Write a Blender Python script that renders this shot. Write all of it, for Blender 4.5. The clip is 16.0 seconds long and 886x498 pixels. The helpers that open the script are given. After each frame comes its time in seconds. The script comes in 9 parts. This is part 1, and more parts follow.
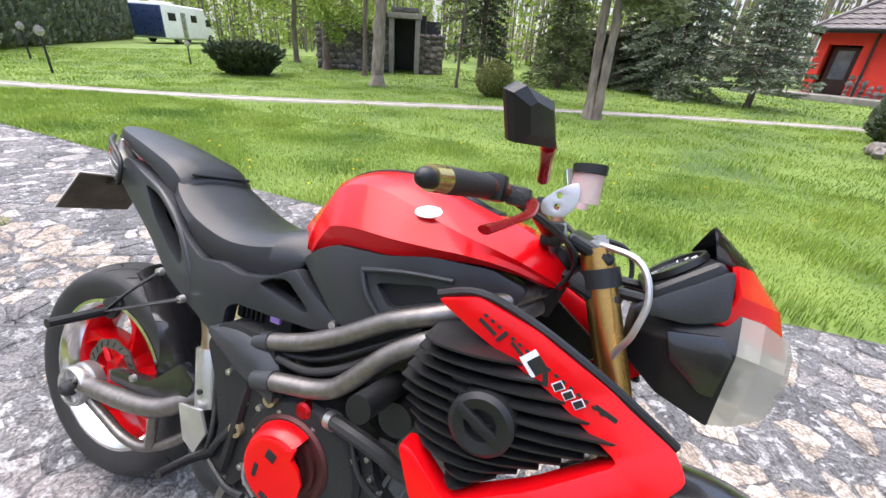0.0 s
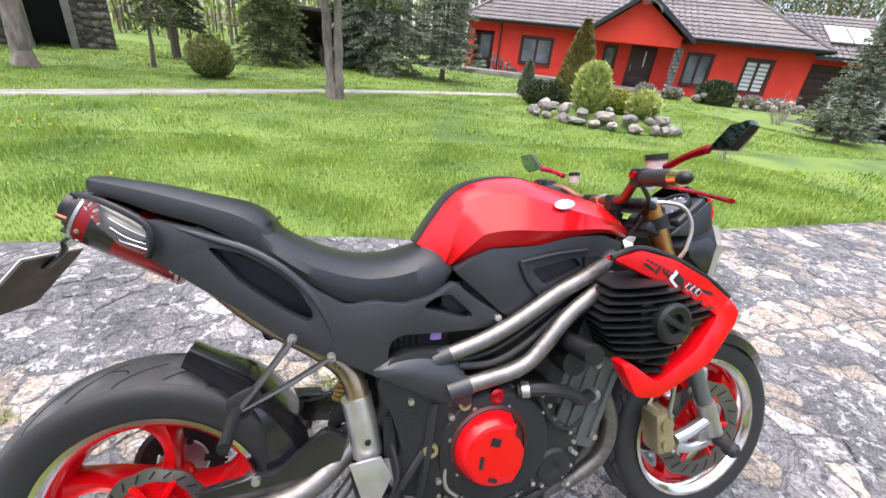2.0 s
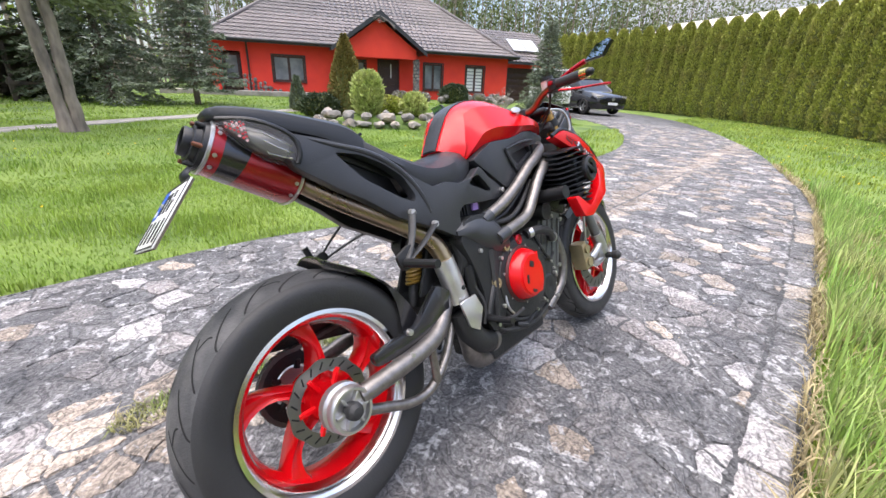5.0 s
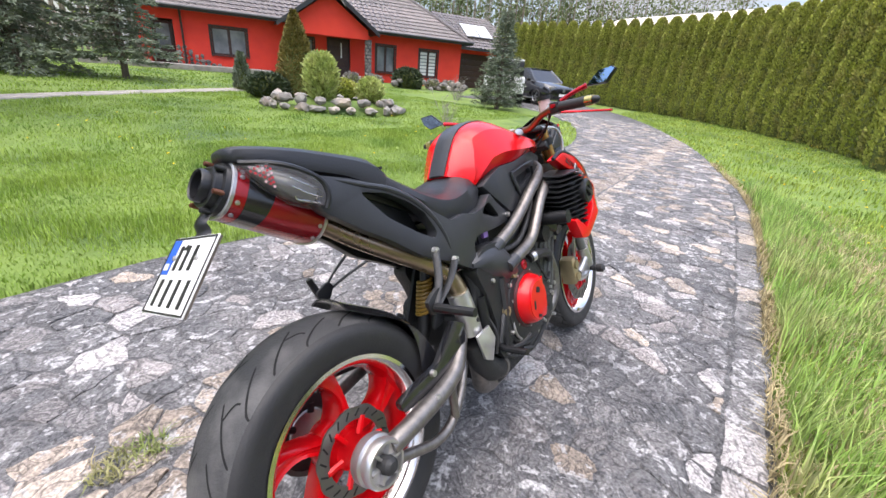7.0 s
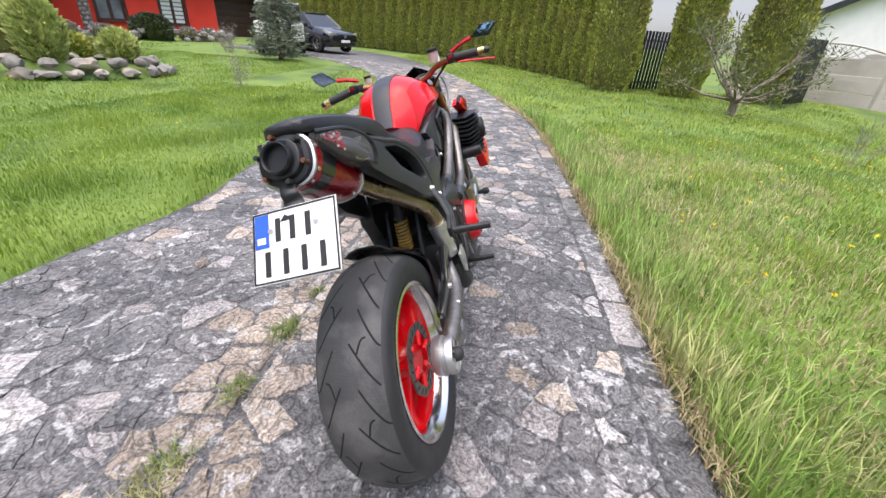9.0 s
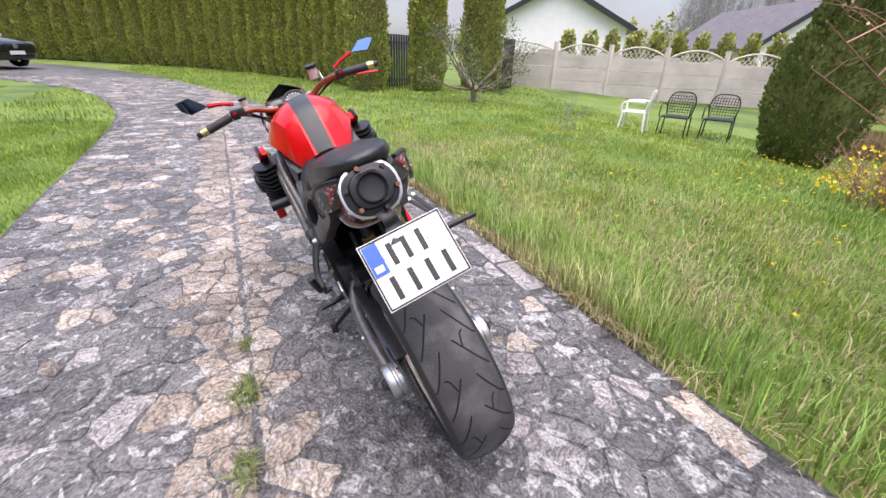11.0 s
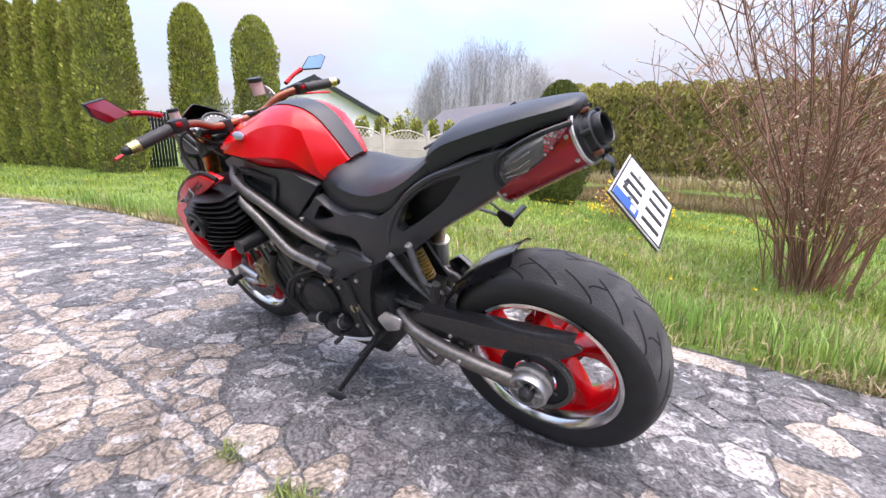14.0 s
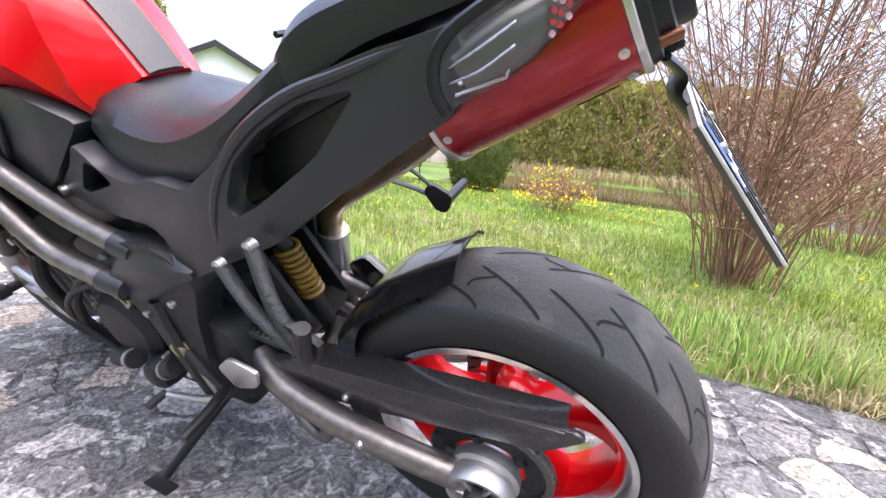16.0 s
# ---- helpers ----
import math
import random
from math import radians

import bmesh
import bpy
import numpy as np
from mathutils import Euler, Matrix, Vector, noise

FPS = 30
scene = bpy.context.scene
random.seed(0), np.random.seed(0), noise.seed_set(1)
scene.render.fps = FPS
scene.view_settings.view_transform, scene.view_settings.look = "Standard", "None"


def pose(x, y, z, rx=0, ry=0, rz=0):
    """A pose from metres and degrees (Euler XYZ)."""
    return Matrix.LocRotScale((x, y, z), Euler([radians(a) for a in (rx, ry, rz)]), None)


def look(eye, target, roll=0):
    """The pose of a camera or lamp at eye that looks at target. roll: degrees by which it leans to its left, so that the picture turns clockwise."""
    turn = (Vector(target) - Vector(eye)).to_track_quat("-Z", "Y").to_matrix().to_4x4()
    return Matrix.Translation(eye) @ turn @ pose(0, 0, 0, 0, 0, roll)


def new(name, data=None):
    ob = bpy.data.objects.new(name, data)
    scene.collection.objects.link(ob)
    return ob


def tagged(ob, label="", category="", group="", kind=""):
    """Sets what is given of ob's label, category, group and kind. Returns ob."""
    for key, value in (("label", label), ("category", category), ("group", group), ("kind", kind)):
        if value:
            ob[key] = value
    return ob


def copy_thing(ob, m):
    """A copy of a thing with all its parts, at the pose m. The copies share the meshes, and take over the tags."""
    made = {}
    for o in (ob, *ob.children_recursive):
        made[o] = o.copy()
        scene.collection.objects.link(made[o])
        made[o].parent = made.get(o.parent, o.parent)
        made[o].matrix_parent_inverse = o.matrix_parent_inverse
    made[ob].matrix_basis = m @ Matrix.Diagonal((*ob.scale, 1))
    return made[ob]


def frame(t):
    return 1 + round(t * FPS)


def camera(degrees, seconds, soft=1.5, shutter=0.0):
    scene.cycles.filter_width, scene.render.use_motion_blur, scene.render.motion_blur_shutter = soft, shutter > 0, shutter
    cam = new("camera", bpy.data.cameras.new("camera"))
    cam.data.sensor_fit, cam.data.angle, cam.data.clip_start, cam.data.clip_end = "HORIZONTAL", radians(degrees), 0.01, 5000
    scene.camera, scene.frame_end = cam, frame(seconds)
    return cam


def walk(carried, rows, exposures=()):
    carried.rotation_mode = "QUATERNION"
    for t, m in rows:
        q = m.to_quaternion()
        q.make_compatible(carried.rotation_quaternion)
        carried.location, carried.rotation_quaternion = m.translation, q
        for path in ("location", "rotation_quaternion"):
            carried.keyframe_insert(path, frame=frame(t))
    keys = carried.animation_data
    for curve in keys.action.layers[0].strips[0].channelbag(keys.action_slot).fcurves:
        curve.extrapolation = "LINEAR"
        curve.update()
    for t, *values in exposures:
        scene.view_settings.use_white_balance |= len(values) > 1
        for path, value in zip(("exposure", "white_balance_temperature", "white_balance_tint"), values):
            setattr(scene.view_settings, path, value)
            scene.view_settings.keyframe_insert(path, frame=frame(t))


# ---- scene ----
cam = camera(94.7, 16.0, soft=1.5)
PATH = [
    (0, (1.211, -0.572, 1.276), (0.604, 1.085, 0.407), 4.4),
    (0.5, (1.072, -0.699, 1.312), (0.665, 1.013, 0.433), 6.1),
    (1, (0.859, -0.683, 1.287), (0.704, 1.066, 0.401), 6.8),
    (1.5, (0.633, -0.691, 1.295), (0.818, 1.055, 0.410), 6.2),
    (2, (0.372, -0.734, 1.309), (0.943, 0.941, 0.451), 6.4),
    (2.5, (0.150, -0.702, 1.288), (1.059, 0.839, 0.471), 6.0),
    (3, (-0.068, -0.692, 1.297), (1.103, 0.670, 0.498), 5.2),
    (3.5, (-0.265, -0.706, 1.292), (1.058, 0.528, 0.519), 4.0),
    (4, (-0.345, -0.749, 1.216), (1.018, 0.461, 0.479), 2.6),
    (4.2, (-0.381, -0.789, 1.156), (0.991, 0.422, 0.437), 2.2),
    (6.3, (-0.433, -0.709, 1.041), (0.993, 0.436, 0.318), 4.2),
    (6.5, (-0.438, -0.654, 1.082), (1.013, 0.455, 0.352), 4.6),
    (7, (-0.479, -0.580, 1.177), (1.031, 0.415, 0.404), 5.1),
    (7.5, (-0.607, -0.529, 1.192), (0.974, 0.290, 0.357), 4.7),
    (8, (-0.729, -0.425, 1.173), (0.918, 0.179, 0.283), 3.8),
    (8.5, (-0.825, -0.285, 1.169), (0.873, 0.097, 0.254), 3.3),
    (9, (-0.893, -0.180, 1.182), (0.846, -0.036, 0.272), 3.6),
    (9.2, (-0.929, -0.131, 1.177), (0.816, -0.089, 0.271), 3.8),
    (11.3, (-0.903, 0.557, 1.207), (0.601, -0.393, 0.366), 2.2),
    (11.5, (-0.849, 0.599, 1.209), (0.603, -0.442, 0.386), 2.6),
    (12, (-0.669, 0.735, 1.217), (0.613, -0.557, 0.471), 3.8),
    (12.5, (-0.517, 0.884, 1.154), (0.639, -0.563, 0.494), 3.6),
    (13, (-0.345, 0.952, 1.090), (0.731, -0.592, 0.520), 2.7),
    (13.5, (-0.292, 1.047, 0.990), (0.743, -0.549, 0.491), 1.8),
    (14, (-0.293, 1.125, 0.895), (0.708, -0.499, 0.418), 1.8),
    (14.5, (-0.235, 1.138, 0.907), (0.711, -0.519, 0.427), 2.7),
    (15, (-0.146, 1.090, 0.927), (0.699, -0.615, 0.430), 3.2),
    (15.5, (-0.148, 0.928, 0.893), (0.585, -0.817, 0.362), 3.9),
    (16, (-0.080, 0.683, 0.796), (0.572, -1.100, 0.281), 4.9),
]
walk(cam, [(t, look(eye, target, roll)) for t, eye, target, roll in PATH], exposures=[(0, 1.62, 6580, 14), (1.5, 1.70, 6580, 14), (3.5, 1.54, 6600, 14), (6.5, 1.52, 6560, 14), (9, 1.27, 6600, 14), (11.5, 1.27, 6580, 20), (12.5, 1.42, 6560, 20), (14.5, 1.55, 6500, 20), (15.5, 1.62, 6500, 20), (16, 1.96, 6500, 18)])

# ---- world and light ----
world = bpy.data.worlds.new("sky")
scene.world = world
world.use_nodes = True
wn, wl = world.node_tree.nodes, world.node_tree.links
wn.clear()
w_out = wn.new("ShaderNodeOutputWorld")
w_bg = wn.new("ShaderNodeBackground")
w_sky = wn.new("ShaderNodeTexSky")
w_sky.sky_type = "NISHITA"
w_sky.sun_disc = False
w_sky.sun_elevation, w_sky.sun_rotation = radians(78), radians(287)
w_sky.air_density, w_sky.dust_density, w_sky.ozone_density = 1.0, 2.9, 1.0
# thin broken cloud over the blue
w_co = wn.new("ShaderNodeTexCoord")
w_map = wn.new("ShaderNodeMapping")
w_map.inputs["Scale"].default_value = (1.0, 1.0, 2.6)
w_no = wn.new("ShaderNodeTexNoise")
w_no.inputs["Scale"].default_value, w_no.inputs["Detail"].default_value = 2.3, 6.0
w_ra = wn.new("ShaderNodeValToRGB")
w_ra.color_ramp.elements[0].position, w_ra.color_ramp.elements[1].position = 0.40, 0.60
w_mi = wn.new("ShaderNodeMixRGB")
w_mi.inputs[2].default_value = (2.45, 2.58, 2.82, 1)
wl.new(w_co.outputs["Generated"], w_map.inputs["Vector"])
wl.new(w_map.outputs[0], w_no.inputs["Vector"])
wl.new(w_no.outputs[0], w_ra.inputs[0])
wl.new(w_ra.outputs[0], w_mi.inputs[0])
wl.new(w_sky.outputs[0], w_mi.inputs[1])
# an overcast sky grows brighter towards the zenith
w_sep = wn.new("ShaderNodeSeparateXYZ")
w_up = wn.new("ShaderNodeMapRange")
w_up.inputs[1].default_value, w_up.inputs[2].default_value = 0.15, 0.95
w_up.inputs[3].default_value, w_up.inputs[4].default_value = 1.0, 2.9
w_mul = wn.new("ShaderNodeVectorMath")
w_mul.operation = "SCALE"
wl.new(w_co.outputs["Generated"], w_sep.inputs[0])
wl.new(w_sep.outputs[2], w_up.inputs[0])
wl.new(w_mi.outputs[0], w_mul.inputs[0])
wl.new(w_up.outputs[0], w_mul.inputs["Scale"])
wl.new(w_mul.outputs[0], w_bg.inputs[0])
w_bg.inputs[1].default_value = 0.105
wl.new(w_bg.outputs[0], w_out.inputs[0])
sun = new("sun", bpy.data.lights.new("sun", "SUN"))
sun.data.energy, sun.data.angle, sun.data.color = 1.35, radians(75), (1.0, 0.95, 0.88)
sun.matrix_world = look((-5.0, 1.5, 26), (0, 0, 0))

# ---- building helpers ----
TAU = math.tau


def link(name, me, material, parent=None, label=""):
    ob = new(name, me)
    if material is not None and not me.materials:
        me.materials.append(material)
    if parent is not None:
        ob.parent = parent
    if label:
        ob["label"] = label
    return ob


def part(name, bm, material, parent, label="", smooth=True, sharp=0.62):
    """One bmesh as one mesh object under a thing."""
    me = bpy.data.meshes.new(name)
    bm.normal_update()
    if smooth:
        for f in bm.faces:
            f.smooth = True
        for e in bm.edges:
            if len(e.link_faces) == 2 and e.calc_face_angle(0) > sharp:
                e.smooth = False
    bm.to_mesh(me)
    bm.free()
    return link(name, me, material, parent, label)


def thing(name, label, category, group="", kind="", m=None):
    ob = new(name)
    ob.empty_display_size = 0.1
    if m is not None:
        ob.matrix_basis = m
    return tagged(ob, label, category, group, kind)


def raw(name, V, F, material, parent=None, smooth=False, label=""):
    """A mesh from numpy rows: all faces with the same number of corners."""
    V, F = np.asarray(V, float), np.asarray(F, int)
    me = bpy.data.meshes.new(name)
    me.vertices.add(len(V))
    me.vertices.foreach_set("co", V.ravel())
    n = F.shape[1]
    me.loops.add(F.size)
    me.loops.foreach_set("vertex_index", F.ravel())
    me.polygons.add(len(F))
    me.polygons.foreach_set("loop_start", np.arange(0, F.size, n))
    me.polygons.foreach_set("loop_total", np.full(len(F), n))
    if smooth:
        me.polygons.foreach_set("use_smooth", np.ones(len(F), bool))
    me.update()
    me.validate()
    return link(name, me, material, parent, label)


def add_box(bm, c, s, m=None, bevel=0.0, seg=2):
    r = bmesh.ops.create_cube(bm, size=1.0, matrix=(m or Matrix()) @ Matrix.Translation(c) @ Matrix.Diagonal((*s, 1)))
    if bevel:
        es = {e for v in r["verts"] for e in v.link_edges}
        bmesh.ops.bevel(bm, geom=list(es), offset=bevel, segments=seg, profile=0.6, affect="EDGES")
    return bm


def add_cyl(bm, a, b, r, r2=None, seg=16, caps=True):
    a, b = Vector(a), Vector(b)
    d = b - a
    m = Matrix.Translation((a + b) / 2) @ d.to_track_quat("Z", "Y").to_matrix().to_4x4()
    bmesh.ops.create_cone(bm, cap_ends=caps, segments=seg, radius1=r, radius2=r if r2 is None else r2, depth=d.length, matrix=m)
    return bm


def frames_along(pts):
    """Moving frames along a polyline, without twist."""
    pts = [Vector(p) for p in pts]
    n = len(pts)
    tang = [(pts[min(i + 1, n - 1)] - pts[max(i - 1, 0)]).normalized() for i in range(n)]
    up = Vector((0, 0, 1)) if abs(tang[0].z) < 0.9 else Vector((0, 1, 0))
    side = tang[0].cross(up).normalized()
    out = []
    for p, t in zip(pts, tang):
        side = (side - t * side.dot(t)).normalized()
        out.append((p, t, side, side.cross(t).normalized()))
    return out


def smooth_pts(pts, k=6):
    """Catmull-Rom through the points (any number of coordinates)."""
    P = [np.array(p, float) for p in pts]
    if len(P) < 3:
        return P
    out = []
    for i in range(len(P) - 1):
        p0, p1, p2, p3 = P[max(i - 1, 0)], P[i], P[i + 1], P[min(i + 2, len(P) - 1)]
        for j in range(k):
            t = j / k
            out.append(0.5 * (2 * p1 + (p2 - p0) * t + (2 * p0 - 5 * p1 + 4 * p2 - p3) * t * t + (3 * p1 - p0 - 3 * p2 + p3) * t ** 3))
    out.append(P[-1])
    return out


def add_tube(bm, pts, r, seg=10, k=6, caps=True, flat=1.0):
    """A bent tube; r is one radius or one for each point."""
    rs = r if isinstance(r, (list, tuple)) else [r] * len(pts)
    path = smooth_pts([(*p, q) for p, q in zip(pts, rs)], k) if k > 1 else [np.array((*p, q)) for p, q in zip(pts, rs)]
    rings = []
    for (p, t, s, u), row in zip(frames_along([q[:3] for q in path]), path):
        rings.append([bm.verts.new(p + (s * math.cos(TAU * i / seg) + u * math.sin(TAU * i / seg) * flat) * row[3]) for i in range(seg)])
    for a, b in zip(rings, rings[1:]):
        for i in range(seg):
            bm.faces.new((a[i], a[(i + 1) % seg], b[(i + 1) % seg], b[i]))
    if caps:
        bm.faces.new(rings[0][::-1])
        bm.faces.new(rings[-1])
    return bm


def add_loft(bm, rings, closed=True, cap=True):
    """Skin over rings of equal length."""
    vs = [[bm.verts.new(p) for p in ring] for ring in rings]
    n = len(vs[0])
    for a, b in zip(vs, vs[1:]):
        for i in range(n if closed else n - 1):
            j = (i + 1) % n
            bm.faces.new((a[i], a[j], b[j], b[i]))
    if cap and closed:
        bm.faces.new(vs[0][::-1])
        bm.faces.new(vs[-1])
    bmesh.ops.recalc_face_normals(bm, faces=bm.faces[:])
    return bm


def add_lathe(bm, prof, seg=48, axis="y", c=(0, 0, 0), closed=False):
    """A turned body: prof rows of (radius, offset along the axis)."""
    c = Vector(c)
    rings = []
    for r, o in prof:
        ring = []
        for i in range(seg):
            a = TAU * i / seg
            x, z = r * math.cos(a), r * math.sin(a)
            ring.append(bm.verts.new(c + (Vector((x, o, z)) if axis == "y" else Vector((x, z, o)) if axis == "z" else Vector((o, x, z)))))
        rings.append(ring)
    pairs = list(zip(rings, rings[1:])) + ([(rings[-1], rings[0])] if closed else [])
    for a, b in pairs:
        for i in range(seg):
            j = (i + 1) % seg
            bm.faces.new((a[i], a[j], b[j], b[i]))
    bmesh.ops.recalc_face_normals(bm, faces=bm.faces[:])
    return bm


def add_plate(bm, pts2, y0, y1, bevel=0.0, plane="xz"):
    """A flat outline of (x, z) pairs, thick from y0 to y1; y0 and y1 may be functions of (x, z)."""
    def at(p, q):
        o = q(p[0], p[1]) if callable(q) else q
        return (p[0], o, p[1]) if plane == "xz" else (p[0], p[1], o)
    a = [bm.verts.new(at(p, y0)) for p in pts2]
    b = [bm.verts.new(at(p, y1)) for p in pts2]
    n = len(a)
    fs = [bm.faces.new(a), bm.faces.new(b[::-1])]
    for i in range(n):
        fs.append(bm.faces.new((a[i], b[i], b[(i + 1) % n], a[(i + 1) % n])))
    bmesh.ops.recalc_face_normals(bm, faces=fs)
    if bevel:
        es = {e for f in fs for e in f.edges}
        bmesh.ops.bevel(bm, geom=list(es), offset=bevel, segments=2, profile=0.6, affect="EDGES", clamp_overlap=True)
    return bm


def bolt(parent, p, d, r=0.008, h=0.006, material=None, name="bolt"):
    bm = bmesh.new()
    p, d = Vector(p), Vector(d).normalized()
    add_cyl(bm, p - d * 0.004, p + d * h, r, r * 0.86, seg=12)
    add_cyl(bm, p + d * h * 0.4, p + d * (h + 0.0012), r * 0.45, seg=6)
    return part(name, bm, material, parent)


# ---- materials ----
def pbr(name, base, other=None, scale=6.0, rough=0.5, metal=0.0, bump=0.0, bscale=80.0, coat=0.0, rnd=0.0, rvar=0.12, island=False, stain=None, sscale=1.2, trans=0.0, detail=5.0, stretch=None, spec=0.5):
    """A surface with grain at two scales; other: the colour it drifts to; rnd: spread from piece to piece; stain: a third colour in broad patches."""
    m = bpy.data.materials.new(name)
    m.use_nodes = True
    n, l = m.node_tree.nodes, m.node_tree.links
    b = n["Principled BSDF"]
    co = n.new("ShaderNodeTexCoord")
    src = co.outputs["Object"]
    if stretch:
        mp = n.new("ShaderNodeMapping")
        mp.inputs["Scale"].default_value = stretch
        l.new(src, mp.inputs["Vector"])
        src = mp.outputs[0]

    def noise_tex(s, d=5.0):
        t = n.new("ShaderNodeTexNoise")
        t.inputs["Scale"].default_value, t.inputs["Detail"].default_value = s, d
        l.new(src, t.inputs["Vector"])
        return t.outputs[0]

    def ramp(v, a, c):
        r = n.new("ShaderNodeMapRange")
        r.inputs[1].default_value, r.inputs[2].default_value = a, c
        l.new(v, r.inputs[0])
        return r.outputs[0]

    def mix(f, a, c, kind="MIX"):
        x = n.new("ShaderNodeMixRGB")
        x.blend_type = kind
        for k, v in ((0, f), (1, a), (2, c)):
            if isinstance(v, (int, float)):
                x.inputs[k].default_value = v
            elif isinstance(v, tuple):
                x.inputs[k].default_value = (*v, 1)
            else:
                l.new(v, x.inputs[k])
        return x.outputs[0]

    other = other or tuple(min(1, c * 0.75) for c in base)
    col = mix(ramp(noise_tex(scale, detail), 0.32, 0.68), base, other)
    if stain:
        col = mix(ramp(noise_tex(sscale, 4), 0.5, 0.66), col, stain)
    fine = noise_tex(bscale, 6)
    col = mix(0.22, col, mix(ramp(fine, 0.3, 0.7), (0.45, 0.45, 0.45), (0.62, 0.62, 0.62)), "OVERLAY")
    if rnd:
        if island:
            g = n.new("ShaderNodeNewGeometry")
            rv = g.outputs["Random Per Island"]
        else:
            g = n.new("ShaderNodeObjectInfo")
            rv = g.outputs["Random"]
        r = n.new("ShaderNodeMapRange")
        r.inputs[3].default_value, r.inputs[4].default_value = 1 - rnd, 1 + rnd
        l.new(rv, r.inputs[0])
        col = mix(1.0, col, r.outputs[0], "MULTIPLY")
    l.new(col, b.inputs["Base Color"])
    rr = n.new("ShaderNodeMapRange")
    rr.inputs[3].default_value, rr.inputs[4].default_value = max(0.02, rough - rvar), min(1, rough + rvar)
    l.new(noise_tex(scale * 2.7, 4), rr.inputs[0])
    l.new(rr.outputs[0], b.inputs["Roughness"])
    b.inputs["Metallic"].default_value = metal
    b.inputs["Specular IOR Level"].default_value = spec
    if coat:
        b.inputs["Coat Weight"].default_value = coat
        b.inputs["Coat Roughness"].default_value = 0.06
    if trans:
        tr = n.new("ShaderNodeBsdfTranslucent")
        l.new(col, tr.inputs[0])
        ms = n.new("ShaderNodeMixShader")
        ms.inputs[0].default_value = trans
        l.new(b.outputs[0], ms.inputs[1])
        l.new(tr.outputs[0], ms.inputs[2])
        l.new(ms.outputs[0], n["Material Output"].inputs["Surface"])
    if bump:
        bp = n.new("ShaderNodeBump")
        bp.inputs["Strength"].default_value, bp.inputs["Distance"].default_value = bump, 0.01
        l.new(fine, bp.inputs["Height"])
        l.new(bp.outputs[0], b.inputs["Normal"])
    return m


def glassy(name, tint, rough=0.03, mixing=0.7, body=None):
    """Clear or tinted glass and plastic that lets light pass."""
    m = bpy.data.materials.new(name)
    m.use_nodes = True
    n, l = m.node_tree.nodes, m.node_tree.links
    b = n["Principled BSDF"]
    b.inputs["Base Color"].default_value = (*(body or tint), 1)
    b.inputs["Roughness"].default_value = rough
    t = n.new("ShaderNodeBsdfTransparent")
    t.inputs[0].default_value = (*tint, 1)
    ms = n.new("ShaderNodeMixShader")
    ms.inputs[0].default_value = mixing
    l.new(b.outputs[0], ms.inputs[1])
    l.new(t.outputs[0], ms.inputs[2])
    l.new(ms.outputs[0], n["Material Output"].inputs["Surface"])
    return m


M_LAWN = pbr("lawn_soil", (0.095, 0.155, 0.022), (0.14, 0.20, 0.034), 1.3, 0.95, bump=0.8, bscale=45, stain=(0.055, 0.10, 0.02), sscale=0.55)
M_BLADE = pbr("grass_blade", (0.165, 0.265, 0.028), (0.24, 0.33, 0.048), 1.4, 0.6, rnd=0.35, island=True, trans=0.3, stain=(0.11, 0.20, 0.024), sscale=0.8)
M_PALEBLADE = pbr("pale_lawn_blade", (0.225, 0.315, 0.042), (0.32, 0.39, 0.075), 1.4, 0.6, rnd=0.45, island=True, trans=0.3, stain=(0.14, 0.235, 0.03), sscale=0.9)
M_TALL = pbr("tall_grass", (0.19, 0.33, 0.06), (0.31, 0.44, 0.11), 1.7, 0.5, rnd=0.55, island=True, trans=0.3, stain=(0.42, 0.43, 0.18), sscale=2.3)
M_DRY = pbr("dry_grass", (0.46, 0.38, 0.22), (0.33, 0.27, 0.14), 3.0, 0.7, rnd=0.35, island=True, trans=0.2)
M_PATH = pbr("path_gravel", (0.36, 0.33, 0.285), (0.25, 0.235, 0.20), 5.0, 0.9, bump=0.7, bscale=60)
M_KERB = pbr("kerb_concrete", (0.40, 0.36, 0.33), (0.28, 0.25, 0.23), 4.0, 0.9, bump=0.5, bscale=70, rnd=0.15)
M_RED = pbr("house_render", (0.80, 0.055, 0.03), (0.72, 0.045, 0.028), 1.5, 0.85, bump=0.25, bscale=90)
M_ROOF = pbr("roof_tile", (0.120, 0.100, 0.095), (0.078, 0.066, 0.064), 2.0, 0.42, bump=0.2, bscale=40, rnd=0.25)
M_FASCIA = pbr("fascia", (0.028, 0.030, 0.034), None, 3.0, 0.45)
M_BROWN = pbr("brown_frame", (0.055, 0.026, 0.020), (0.038, 0.018, 0.015), 5.0, 0.5, bump=0.15)
# pale tones in the pane colour stand in for sky reflected in the glass
M_PANE = pbr("window_pane_painted_sky", (0.10, 0.115, 0.13), (0.27, 0.29, 0.30), 1.3, 0.05, rvar=0.02)
M_WHITE = pbr("white_paint", (0.78, 0.78, 0.77), (0.70, 0.70, 0.69), 3.0, 0.6, bump=0.1)
M_STONE = pbr("field_stone", (0.24, 0.225, 0.205), (0.12, 0.115, 0.105), 5.0, 0.9, bump=1.0, bscale=22, rnd=0.4, stain=(0.34, 0.285, 0.24), sscale=3.0)
M_BARK = pbr("bark", (0.17, 0.135, 0.105), (0.08, 0.06, 0.05), 8.0, 0.95, bump=1.0, bscale=30, stretch=(1, 1, 0.25))
